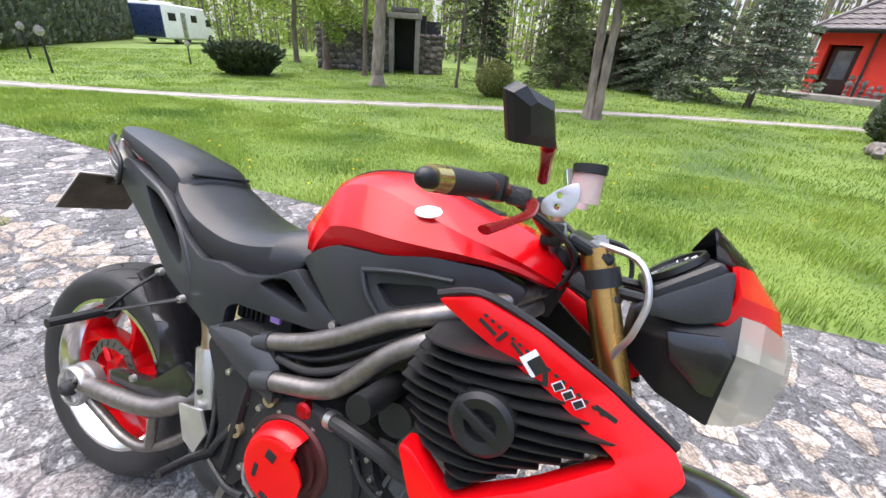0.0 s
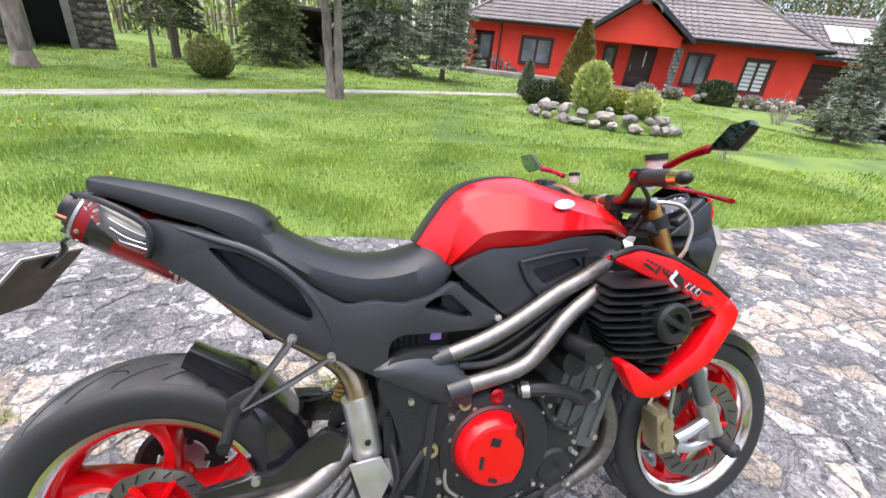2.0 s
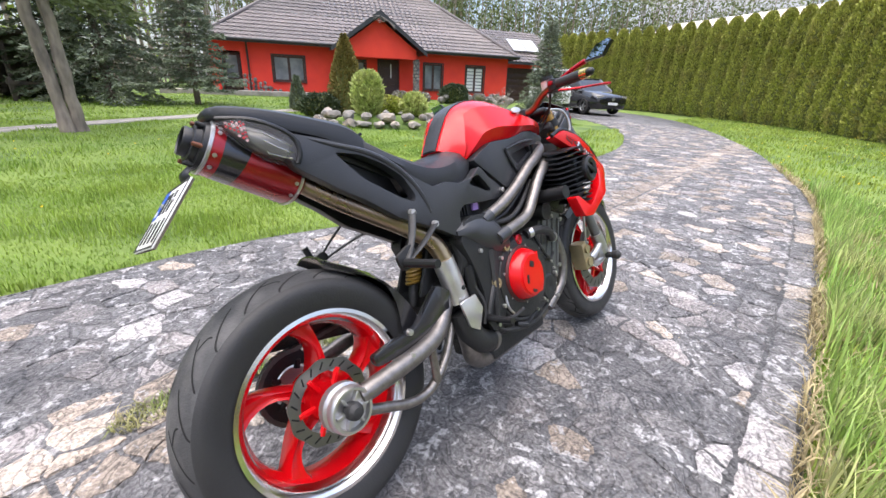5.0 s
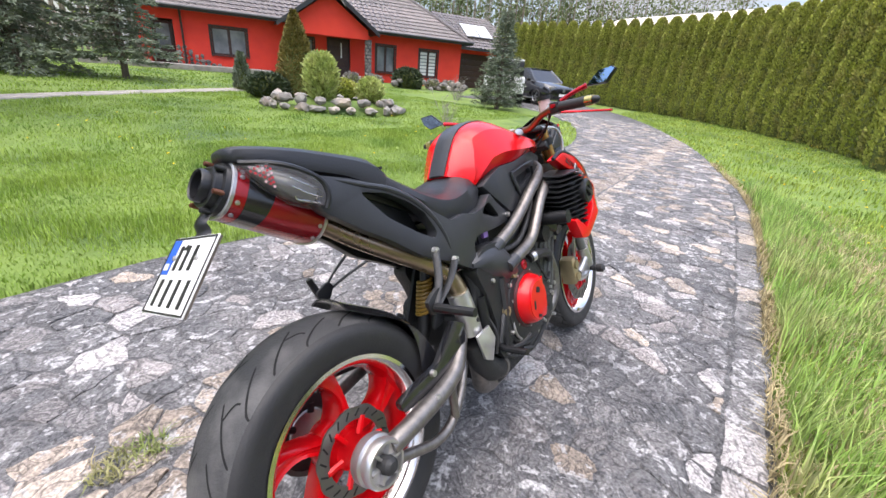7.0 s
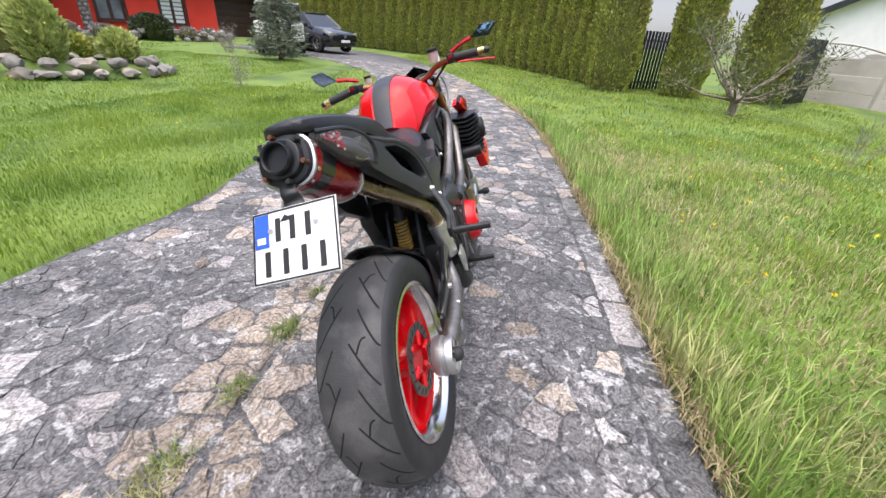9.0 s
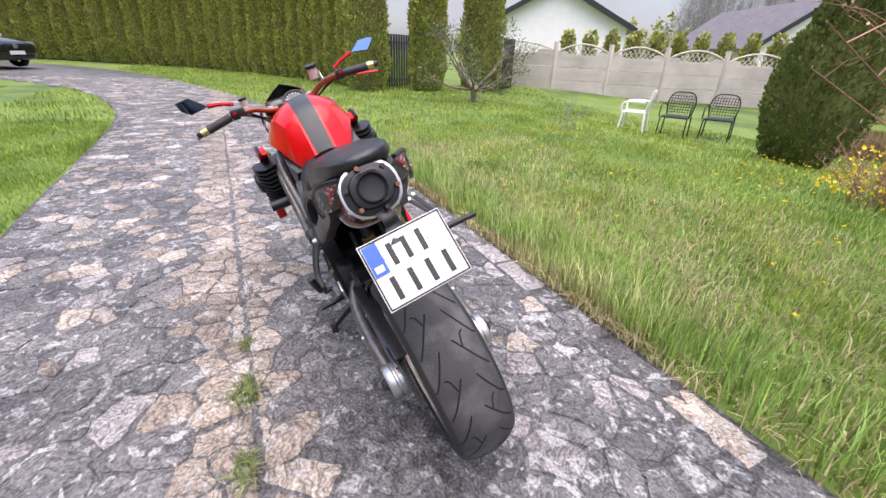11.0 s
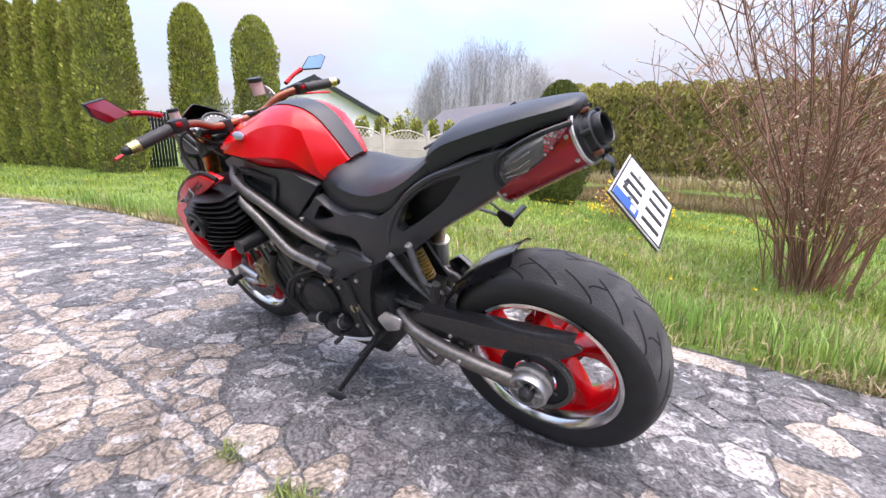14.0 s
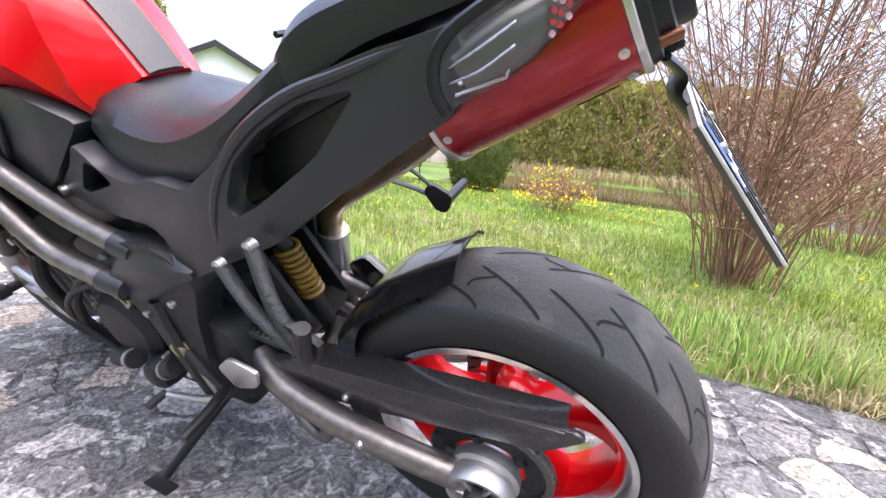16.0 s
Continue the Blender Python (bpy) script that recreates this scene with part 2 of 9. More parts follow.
M_PINEBARK = pbr("pine_bark", (0.30, 0.245, 0.20), (0.13, 0.105, 0.09), 9.0, 0.95, bump=1.0, bscale=25, stretch=(1, 1, 0.3))
M_THUJA = pbr("thuja_leaf", (0.255, 0.285, 0.046), (0.36, 0.37, 0.08), 1.6, 0.7, rnd=0.42, island=True, trans=0.15, stain=(0.28, 0.25, 0.075), sscale=1.1)
# about half as bright as the leaf: shade between the sprays, put into the colour
M_THUJACORE = pbr("shaded_thuja_core", (0.115, 0.13, 0.03), (0.07, 0.082, 0.022), 4.0, 0.95)
M_SPRUCE = pbr("spruce_needles", (0.115, 0.145, 0.09), (0.18, 0.21, 0.15), 1.2, 0.75, rnd=0.3, island=True, trans=0.1)
M_PINE = pbr("pine_needles", (0.085, 0.11, 0.038), (0.14, 0.165, 0.065), 1.2, 0.75, rnd=0.3, island=True, trans=0.15)
M_LEAF = pbr("spring_leaf", (0.17, 0.26, 0.035), (0.26, 0.34, 0.06), 1.0, 0.6, rnd=0.3, island=True, trans=0.35)
M_BOX = pbr("box_leaf", (0.17, 0.19, 0.06), (0.24, 0.25, 0.095), 3.0, 0.7, rnd=0.3, island=True, trans=0.15)
M_GOLD = pbr("gold_leaf", (0.50, 0.53, 0.20), (0.30, 0.37, 0.10), 3.0, 0.65, rnd=0.3, island=True, trans=0.2)
M_OLIVE = pbr("dwarf_spruce_leaf", (0.15, 0.125, 0.030), (0.24, 0.19, 0.055), 3.0, 0.75, rnd=0.3, island=True, trans=0.1)
M_DARKLEAF = pbr("juniper_leaf", (0.030, 0.048, 0.020), (0.055, 0.075, 0.032), 2.0, 0.75, rnd=0.35, island=True, trans=0.1)
M_TWIG = pbr("red_twig", (0.32, 0.165, 0.105), (0.21, 0.12, 0.085), 5.0, 0.7, rnd=0.25, island=True)
M_GREYTWIG = pbr("grey_twig", (0.30, 0.27, 0.25), (0.20, 0.18, 0.165), 5.0, 0.85, rnd=0.2, island=True)
M_BUD = pbr("catkin", (0.50, 0.47, 0.32), (0.40, 0.33, 0.20), 5.0, 0.8, rnd=0.2, island=True)
M_YELLOW = pbr("yellow_petal", (0.85, 0.66, 0.015), (0.80, 0.55, 0.01), 5.0, 0.6, rnd=0.15, island=True, trans=0.2)
M_CONC = pbr("fence_concrete", (0.58, 0.515, 0.475), (0.47, 0.42, 0.385), 2.0, 0.9, bump=0.6, bscale=35, rnd=0.08)
M_WATER = pbr("pond_water", (0.035, 0.026, 0.015), (0.06, 0.045, 0.025), 0.7, 0.06, rvar=0.04)
M_IRON = pbr("dark_iron", (0.035, 0.037, 0.042), None, 5.0, 0.5, metal=0.6)
M_CARBLK = pbr("car_black", (0.012, 0.012, 0.014), None, 2.0, 0.12, coat=1.0, rvar=0.05)
M_CARGLASS = pbr("car_glass", (0.02, 0.022, 0.024), None, 2.0, 0.05, rvar=0.02)
M_NAVY = pbr("camper_navy", (0.022, 0.035, 0.09), None, 2.0, 0.3)
M_SILVER = pbr("silver_trim", (0.55, 0.56, 0.58), None, 4.0, 0.3, metal=0.8)
M_TYREFAR = pbr("far_rubber", (0.02, 0.02, 0.02), None, 9.0, 0.8)
M_OLDWOOD = pbr("old_wood", (0.10, 0.078, 0.060), (0.055, 0.045, 0.037), 4.0, 0.9, bump=0.6, bscale=40, stretch=(1, 1, 0.2))
M_LENS = glassy("clear_lens", (0.86, 0.86, 0.82), 0.04, 0.50, (0.46, 0.45, 0.39))
M_TAILLENS = glassy("tail_lens", (0.88, 0.87, 0.87), 0.03, 0.84, (0.30, 0.30, 0.31))
M_SMOKE = glassy("smoked_screen", (0.05, 0.05, 0.055), 0.05, 0.35, (0.012, 0.012, 0.013))
# darker than the gold leaf, painting in the shade behind it
M_GOLDCORE = pbr("shaded_golden_core", (0.20, 0.22, 0.05), (0.12, 0.14, 0.03), 4.0, 0.95)
M_OLDTHUJA = pbr("browned_thuja_leaf", (0.36, 0.345, 0.10), (0.44, 0.39, 0.14), 1.6, 0.7, rnd=0.4, island=True, trans=0.2, stain=(0.30, 0.32, 0.075), sscale=0.9)
# darker than the browned leaf, again the hedge's inner shade as colour
M_OLDCORE = pbr("shaded_browned_core", (0.17, 0.155, 0.055), (0.12, 0.105, 0.04), 4.0, 0.95)
M_WEED = pbr("drab_weed", (0.13, 0.19, 0.04), (0.22, 0.25, 0.08), 6.0, 0.6, rnd=0.4, island=True, trans=0.25, stain=(0.33, 0.28, 0.14), sscale=5.0)
M_RUBBLE = pbr("old_rubble", (0.19, 0.16, 0.14), (0.10, 0.085, 0.075), 5.0, 0.9, bump=0.8, bscale=30, rnd=0.3)
M_OLDCONC = pbr("old_concrete", (0.27, 0.25, 0.22), (0.17, 0.155, 0.14), 4.0, 0.9, bump=0.6, bscale=40)
M_DIRTY = pbr("dirty_backing", (0.055, 0.045, 0.038), (0.11, 0.085, 0.065), 18.0, 0.7)
M_JUNIPER = pbr("juniper_scale", (0.095, 0.125, 0.028), (0.15, 0.175, 0.042), 2.0, 0.7, rnd=0.4, island=True, trans=0.15)
M_WALLW = pbr("white_render", (0.88, 0.84, 0.855), (0.82, 0.785, 0.80), 2.0, 0.8, bump=0.15, bscale=60)
# grey twig made paler, so the haze of distance is in the colour
M_HAZETWIG = pbr("grey_twig_painted_haze", (0.37, 0.35, 0.355), (0.28, 0.265, 0.27), 2.0, 0.9, rnd=0.2, island=True)

def pave_mat(name, island, stops=None, lichen=(0.40, 0.397, 0.394)):
    m = bpy.data.materials.new(name)
    m.use_nodes = True
    n, l = m.node_tree.nodes, m.node_tree.links
    b = n["Principled BSDF"]
    co = n.new("ShaderNodeTexCoord")
    ge = n.new("ShaderNodeNewGeometry" if island else "ShaderNodeObjectInfo")
    rnd = ge.outputs["Random Per Island" if island else "Random"]
    pos = n.new("ShaderNodeNewGeometry").outputs["Position"]

    def tex(s, d=6, dist=0.0):
        t = n.new("ShaderNodeTexNoise")
        t.inputs["Scale"].default_value, t.inputs["Detail"].default_value, t.inputs["Distortion"].default_value = s, d, dist
        l.new(pos, t.inputs["Vector"])
        return t.outputs[0]

    def ramp(v, stops):
        r = n.new("ShaderNodeValToRGB")
        e = r.color_ramp.elements
        while len(e) < len(stops):
            e.new(0.5)
        for k, (p, c) in enumerate(stops):
            e[k].position, e[k].color = p, (*c, 1)
        l.new(v, r.inputs[0])
        return r.outputs[0]

    def mix(f, a, c, kind="MIX"):
        x = n.new("ShaderNodeMixRGB")
        x.blend_type = kind
        for k, v in ((0, f), (1, a), (2, c)):
            if isinstance(v, float):
                x.inputs[k].default_value = v
            elif isinstance(v, tuple):
                x.inputs[k].default_value = (*v, 1)
            else:
                l.new(v, x.inputs[k])
        return x.outputs[0]
    tone = ramp(rnd, stops or [(0.0, (0.108, 0.109, 0.112)), (0.25, (0.142, 0.141, 0.143)), (0.50, (0.178, 0.173, 0.172)), (0.70, (0.130, 0.128, 0.129)), (0.86, (0.205, 0.193, 0.189)), (0.94, (0.30, 0.276, 0.265)), (1.0, (0.45, 0.43, 0.418))])
    # flaking layers: dark clefts and paler worn faces that wind across the stones
    flake = ramp(tex(5.5, 12, 1.8), [(0.33, (1.30, 1.29, 1.28)), (0.43, (0.74, 0.74, 0.75)), (0.452, (0.36, 0.36, 0.37)), (0.475, (1.10, 1.09, 1.08)), (0.55, (0.86, 0.86, 0.87)), (0.575, (0.34, 0.34, 0.35)), (0.60, (1.05, 1.05, 1.05)), (0.68, (0.80, 0.80, 0.81))])
    c = mix(1.0, tone, flake, "MULTIPLY")
    # lichen in crisp pale blotches
    spots_ = ramp(mix(0.38, tex(9.0, 14, 1.6), tex(34.0, 12, 1.0)), [(0.545, (0, 0, 0)), (0.590, (0.80, 0.80, 0.80))])
    c = mix(spots_, c, lichen)
    c = mix(1.0, c, ramp(tex(2.2, 6, 0.3), [(0.36, (1.12, 1.11, 1.10)), (0.64, (0.66, 0.66, 0.67))]), "MULTIPLY")
    fine = tex(95.0, 10)
    c = mix(0.6, c, ramp(fine, [(0.36, (0.18, 0.18, 0.18)), (0.64, (0.80, 0.80, 0.80))]), "OVERLAY")
    l.new(c, b.inputs["Base Color"])
    b.inputs["Roughness"].default_value = 0.82
    bp = n.new("ShaderNodeBump")
    bp.inputs["Strength"].default_value, bp.inputs["Distance"].default_value = 1.0, 0.016
    h = mix(0.5, tex(38.0, 10, 0.8), fine)
    l.new(h, bp.inputs["Height"])
    l.new(bp.outputs[0], b.inputs["Normal"])
    return m


M_MORTAR = pave_mat("paving_bed", False, [(0.0, (0.118, 0.116, 0.117)), (1.0, (0.126, 0.124, 0.125))], (0.28, 0.276, 0.272))

# ---- the ground ----
RIGHT = [(-60, -1.2), (-12, -1.08), (-4, -0.98), (0, -1.02), (3, -1.04), (5.8, -0.94), (7.4, -0.66), (10.4, 0.0), (12.7, 0.75), (16.5, 2.3), (20.2, 4.4), (22.6, 7.2), (24.5, 11.0)]
LEFT = [(-60, 4.6), (-9, 2.5), (-6, 2.36), (-1.2, 2.12), (0.6, 2.08), (1.7, 1.86), (2.8, 1.98), (7.2, 2.1), (9.6, 2.55), (12.2, 3.6), (14.6, 5.4), (16.2, 7.7), (17.0, 11.0)]
R_EDGE = [tuple(p) for p in smooth_pts(RIGHT, 6)]
L_EDGE = [tuple(p) for p in smooth_pts(LEFT, 6)]
DRIVE = np.array(R_EDGE + L_EDGE[::-1])


def sstep(a, b, v):
    t = np.clip((v - a) / (b - a), 0, 1)
    return t * t * (3 - 2 * t)


def inside(poly, x, y):
    x, y = np.asarray(x, float), np.asarray(y, float)
    hit = np.zeros(x.shape, bool)
    for (x0, y0), (x1, y1) in zip(poly, np.roll(poly, -1, axis=0)):
        c = (y0 > y) != (y1 > y)
        with np.errstate(divide="ignore", invalid="ignore"):
            hit ^= c & (x < (x1 - x0) * (y - y0) / (y1 - y0) + x0)
    return hit


def rise(x, y):
    """The gentle slope up to the house."""
    q = np.minimum(0.4 * np.asarray(x, float) + 0.92 * np.asarray(y, float) - 3.0, 24.0)
    return 0.010 * (q + np.sqrt(q * q + 1.0))


def ground_z(x, y):
    """The lawn's height: level round the bike, rising to the house, falling towards the pond."""
    x, y = np.asarray(x, float), np.asarray(y, float)
    dip = -0.36 * sstep(-5.0, -8.6, y) * sstep(13.0, 9.0, x)
    bank = -0.5 * sstep(-9.6, -11.2, y) * sstep(5.2, 3.2, x) * sstep(-14, -10, x) * sstep(-17.0, -15.0, y)
    roll = 0.012 * np.sin(x * 1.1 + 0.4) * np.sin(y * 0.9)
    return rise(x, y) + dip + bank + roll * sstep(0.0, 2.5, np.minimum(np.abs(y - 0.5) - 1.7, 3.0) + 0.2)


def gz1(x, y):
    return float(ground_z(np.array([x]), np.array([y]))[0])


def axis_grid(n, near, far):
    t = np.linspace(-1, 1, n)
    return np.sign(t) * (np.abs(t) * near + (far - near) * np.abs(t) ** 7)


gx, gy = axis_grid(261, 22, 900) + 3.0, axis_grid(261, 22, 900) + 1.0
GX, GY = np.meshgrid(gx, gy, indexing="ij")
GZ = ground_z(GX, GY) - 0.055 * inside(DRIVE, GX, GY)
gi = np.arange(261 * 261).reshape(261, 261)
gf = np.stack([gi[:-1, :-1], gi[1:, :-1], gi[1:, 1:], gi[:-1, 1:]], -1).reshape(-1, 4)
ground = raw("ground", np.stack([GX, GY, GZ], -1).reshape(-1, 3), gf, M_LAWN, smooth=True)
tagged(ground, "bright green spring lawn on level soil", "lawn", kind="structure")


def ribbon(name, left, right, z, material, thick=0.04):
    """A strip between two edges, with a thickness."""
    n = len(left)
    V = [(x, y, z + float(rise(x, y)) + d) for d in (0, -thick) for side in (left, right) for x, y in side]
    F = []
    for i in range(n - 1):
        F += [(i, i + 1, n + i + 1, n + i), (i + 1, i, 2 * n + i, 2 * n + i + 1), (n + i, n + i + 1, 3 * n + i + 1, 3 * n + i)]
    return raw(name, V, F, material)


def resample(edge, n, x0=None, x1=None):
    P = np.array(edge)
    s = np.concatenate([[0], np.cumsum(np.hypot(*np.diff(P, axis=0).T))])
    u = np.linspace(0, s[-1], n)
    return np.stack([np.interp(u, s, P[:, 0]), np.interp(u, s, P[:, 1])], -1)


drive = ribbon("pavement", [tuple(p) for p in resample(L_EDGE, 160)], [tuple(p) for p in resample(R_EDGE, 160)], -0.0042, M_MORTAR, 0.035)
tagged(drive, "grey crazy-paved stone driveway with dark joints", "driveway", kind="structure")

# narrow garden path of pale slabs with a low kerb, curving to the house
PATHC = smooth_pts([(-30, -0.5), (-16, 2.3), (-10.5, 4.25), (-6.4, 6.1), (-2.3, 8.4), (0.3, 9.75), (2.8, 10.85), (6.9, 12.2), (9.6, 13.2), (13.5, 15.9)], 8)
pc = resample(PATHC, 120)
pt = np.gradient(pc, axis=0)
pn = np.stack([-pt[:, 1], pt[:, 0]], -1) / np.hypot(*pt.T)[:, None]
garden_path = ribbon("path", [tuple(p) for p in pc + pn * 0.15], [tuple(p) for p in pc - pn * 0.15], 0.022, M_PATH, 0.08)
tagged(garden_path, "narrow pale concrete garden path across the lawn", "path", kind="structure")
path_kerb = ribbon("kerb", [tuple(p) for p in pc + pn * 0.22], [tuple(p) for p in pc + pn * 0.155], 0.040, M_KERB, 0.1)
tagged(path_kerb, "low dark kerb along the garden path", "kerb", kind="structure")

# ---- the red house ----
HU, HN = Vector((0.870, -0.493, 0)), Vector((-0.493, -0.870, 0))
HOUSE_M = Matrix(((HU.x, -HN.x, 0, 9.0), (HU.y, -HN.y, 0, 23.28), (0, 0, 1, 0.41), (0, 0, 0, 1)))
# house axes: x along the front, y into the house, z up


def wall_with_holes(bm, x0, x1, z0, z1, y0, y1, holes):
    """A wall slab with rectangular openings through it."""
    xs = sorted({x0, x1, *[h[0] for h in holes], *[h[1] for h in holes]})
    zs = sorted({z0, z1, *[h[2] for h in holes], *[h[3] for h in holes]})
    for xa, xb in zip(xs, xs[1:]):
        for za, zb in zip(zs, zs[1:]):
            cx, cz = (xa + xb) / 2, (za + zb) / 2
            if not any(h[0] < cx < h[1] and h[2] < cz < h[3] for h in holes):
                add_box(bm, (cx, (y0 + y1) / 2, cz), (xb - xa, y1 - y0, zb - za))
    bmesh.ops.remove_doubles(bm, verts=bm.verts[:], dist=0.001)
    return bm


def courses(bm, material, parent):
    """A tiled roof of which each course of tiles is a piece of its own."""
    bm.verts.index_update()
    todo, groups = set(bm.faces), []
    while todo:
        stack, got = [todo.pop()], []
        while stack:
            f = stack.pop()
            got.append(f)
            for e in f.edges:
                for g in e.link_faces:
                    if g in todo:
                        todo.remove(g)
                        stack.append(g)
        groups.append(sorted(got, key=lambda f: f.calc_center_median().z))
    groups.sort(key=lambda g: g[0].calc_center_median().z)
    first = None
    for g in groups:
        nb, seen = bmesh.new(), {}
        for f in g:
            for v in f.verts:
                if v not in seen:
                    seen[v] = nb.verts.new(v.co)
            nb.faces.new([seen[v] for v in f.verts])
        ob = part("roof" if first is None else "tile_course", nb, material, first or parent, smooth=False)
        first = first or ob
    bm.free()
    return first


def tile_slope(bm, a, b, c, d, per=0.30, row=0.36, amp=0.022):
    """A tiled roof slope: eave from a to b, ridge from d to c; waves across, steps up the slope."""
    a, b, c, d = (Vector(p) for p in (a, b, c, d))
    n = (b - a).cross(d - a).normalized()
    if n.z < 0:
        n = -n
    length, rise = (b - a).length, ((d + c) / 2 - (a + b) / 2).length
    rows = max(1, int(rise / row))
    cols = int(length / per * 4)
    for r in range(rows):
        ring = []
        for w, lift in ((r / rows, 0.035), ((r + 1) / rows, 0.004)):
            line = []
            for i in range(cols + 1):
                p = (a + (d - a) * w).lerp(b + (c - b) * w, i / cols)
                s = (p - a).dot((b - a).normalized())
                line.append(bm.verts.new(p + n * (lift + amp * math.sin(TAU * s / per))))
            ring.append(line)
        for i in range(cols):
            bm.faces.new((ring[0][i], ring[0][i + 1], ring[1][i + 1], ring[1][i]))
    return bm


house = thing("house", "single-storey house with bright red walls and dark tiled roof", "house", m=HOUSE_M)
OPEN = [(2.65, 4.25, 0.72, 1.98), (7.0, 7.55, 0.9, 1.95), (8.25, 9.55, 0.05, 2.12), (11.05, 12.2, 0.55, 2.0), (13.75, 14.95, 0.5, 2.0), (0.0, 1.1, 0.0, 2.1)]
bm = wall_with_holes(bmesh.new(), 0, 16.2, -0.45, 2.7, 0, 0.35, OPEN)
part("wall", bm, M_RED, house, smooth=False)
for c, s in (((0.175 - 0.35, 4.5, 1.25), (0.35, 9, 2.9)), ((16.2 + 0.175, 4.5, 1.25), (0.35, 9, 2.9)), ((8.1, 9.175, 1.25), (16.9, 0.35, 2.9))):
    part("wall", add_box(bmesh.new(), c, s), M_RED, house, smooth=False)
part("floor", add_box(bmesh.new(), (8.1, 4.6, -0.1), (16, 8.6, 0.16)), M_BROWN, house, smooth=False)
part("inner_wall", add_box(bmesh.new(), (8.1, 3.2, 1.25), (16, 0.1, 2.6)), M_WHITE, house, smooth=False)
part("ceiling", add_box(bmesh.new(), (8.1, 4.6, 2.66), (17.2, 9.8, 0.08)), M_FASCIA, house, smooth=False)


def window(x0, x1, z0, z1, blind=False, mull=0.5, y=0.10, parent=None, sill=True):
    fr = bmesh.new()
    w = 0.085
    for c, s in (((x0 + w / 2, y, (z0 + z1) / 2), (w, 0.08, z1 - z0)), ((x1 - w / 2, y, (z0 + z1) / 2), (w, 0.08, z1 - z0)),
                 (((x0 + x1) / 2, y, z0 + w / 2), (x1 - x0 - 2 * w, 0.08, w)), (((x0 + x1) / 2, y, z1 - w / 2), (x1 - x0 - 2 * w, 0.08, w))):
        add_box(fr, c, s)
    if mull:
        add_box(fr, (x0 + (x1 - x0) * mull, y, (z0 + z1) / 2), (0.13, 0.075, z1 - z0 - 2 * w))
    win = part("window", fr, M_BROWN, parent, smooth=False)
    part("pane", add_box(bmesh.new(), ((x0 + x1) / 2, y + 0.015, (z0 + z1) / 2), (x1 - x0 - w, 0.02, z1 - z0 - w)), M_PANE, win, smooth=False)
    if sill:
        part("sill", add_box(bmesh.new(), ((x0 + x1) / 2, -0.03, z0 - 0.03), (x1 - x0 + 0.12, 0.16, 0.05), bevel=0.008), M_BROWN, win)
    trim = bmesh.new()
    for c, s in (((x0 - 0.04, -0.012, (z0 + z1) / 2), (0.08, 0.024, z1 - z0 + 0.16)), ((x1 + 0.04, -0.012, (z0 + z1) / 2), (0.08, 0.024, z1 - z0 + 0.16)), (((x0 + x1) / 2, -0.012, z1 + 0.04), (x1 - x0, 0.024, 0.08))):
        add_box(trim, c, s)
    part("trim", trim, M_BROWN, win, smooth=False)
    if blind:
        for k in range(2):
            lo, hi = (x0 + 0.1, x0 + (x1 - x0) * 0.46) if k == 0 else (x0 + (x1 - x0) * 0.56, x1 - 0.1)
            bl = bmesh.new()
            for j in range(7):
                zc = z0 + 0.16 + j * (z1 - z0 - 0.25) / 6.6
                add_box(bl, ((lo + hi) / 2, y - 0.003, zc), (hi - lo, 0.012, (z1 - z0) / 11))
            part("blind", bl, M_WHITE, win, "white striped roller blind", smooth=False)
    return win


window(*OPEN[0], parent=house)
window(*OPEN[1], mull=0, parent=house)
window(*OPEN[3], parent=house)
window(*OPEN[4], blind=True, parent=house)
door_bm = add_box(bmesh.new(), (8.9, 0.12, 1.085), (1.28, 0.07, 2.06), bevel=0.01)
for zc in (0.45, 0.95, 1.45, 1.9):
    add_box(door_bm, (8.9, 0.078, zc), (1.02, 0.02, 0.36), bevel=0.006)
front_door = part("door", door_bm, M_BROWN, house, "dark brown front door with a narrow glass slit")
part("glass_slit", add_box(bmesh.new(), (9.05, 0.072, 1.5), (0.06, 0.02, 0.75)), M_WHITE, front_door, smooth=False)
part("handle", add_cyl(bmesh.new(), (8.45, 0.03, 0.9), (8.45, 0.03, 1.2), 0.015, seg=8), M_SILVER, front_door)
side_door = part("door", add_box(bmesh.new(), (0.6, 0.45, 1.02), (0.9, 0.06, 2.04), bevel=0.01), M_BROWN, house)
part("pane", add_box(bmesh.new(), (0.6, 0.415, 1.35), (0.55, 0.012, 1.1)), M_PANE, side_door, smooth=False)

# hipped roof with a front gable over the porch
EV = 2.62
roof = bmesh.new()
tile_slope(roof, (-0.7, -0.65, EV), (16.9, -0.65, EV), (12.4, 4.5, 6.1), (3.9, 4.5, 6.1))
roof_ob = courses(roof, M_ROOF, house)
roof = bmesh.new()
tile_slope(roof, (16.9, -0.65, EV), (16.9, 9.65, EV), (12.4, 4.5, 6.1), (12.4, 4.5, 6.1))
tile_slope(roof, (16.9, 9.65, EV), (-0.7, 9.65, EV), (3.9, 4.5, 6.1), (12.4, 4.5, 6.1))
tile_slope(roof, (-0.7, 9.65, EV), (-0.7, -0.65, EV), (3.9, 4.5, 6.1), (3.9, 4.5, 6.1))
courses(roof, M_ROOF, house)
ridge = bmesh.new()
for a, b in (((3.9, 4.5, 6.12), (12.4, 4.5, 6.12)), ((16.9, -0.65, EV + 0.02), (12.4, 4.5, 6.12)), ((-0.7, -0.65, EV + 0.02), (3.9, 4.5, 6.12))):
    add_cyl(ridge, a, b, 0.10, seg=8)
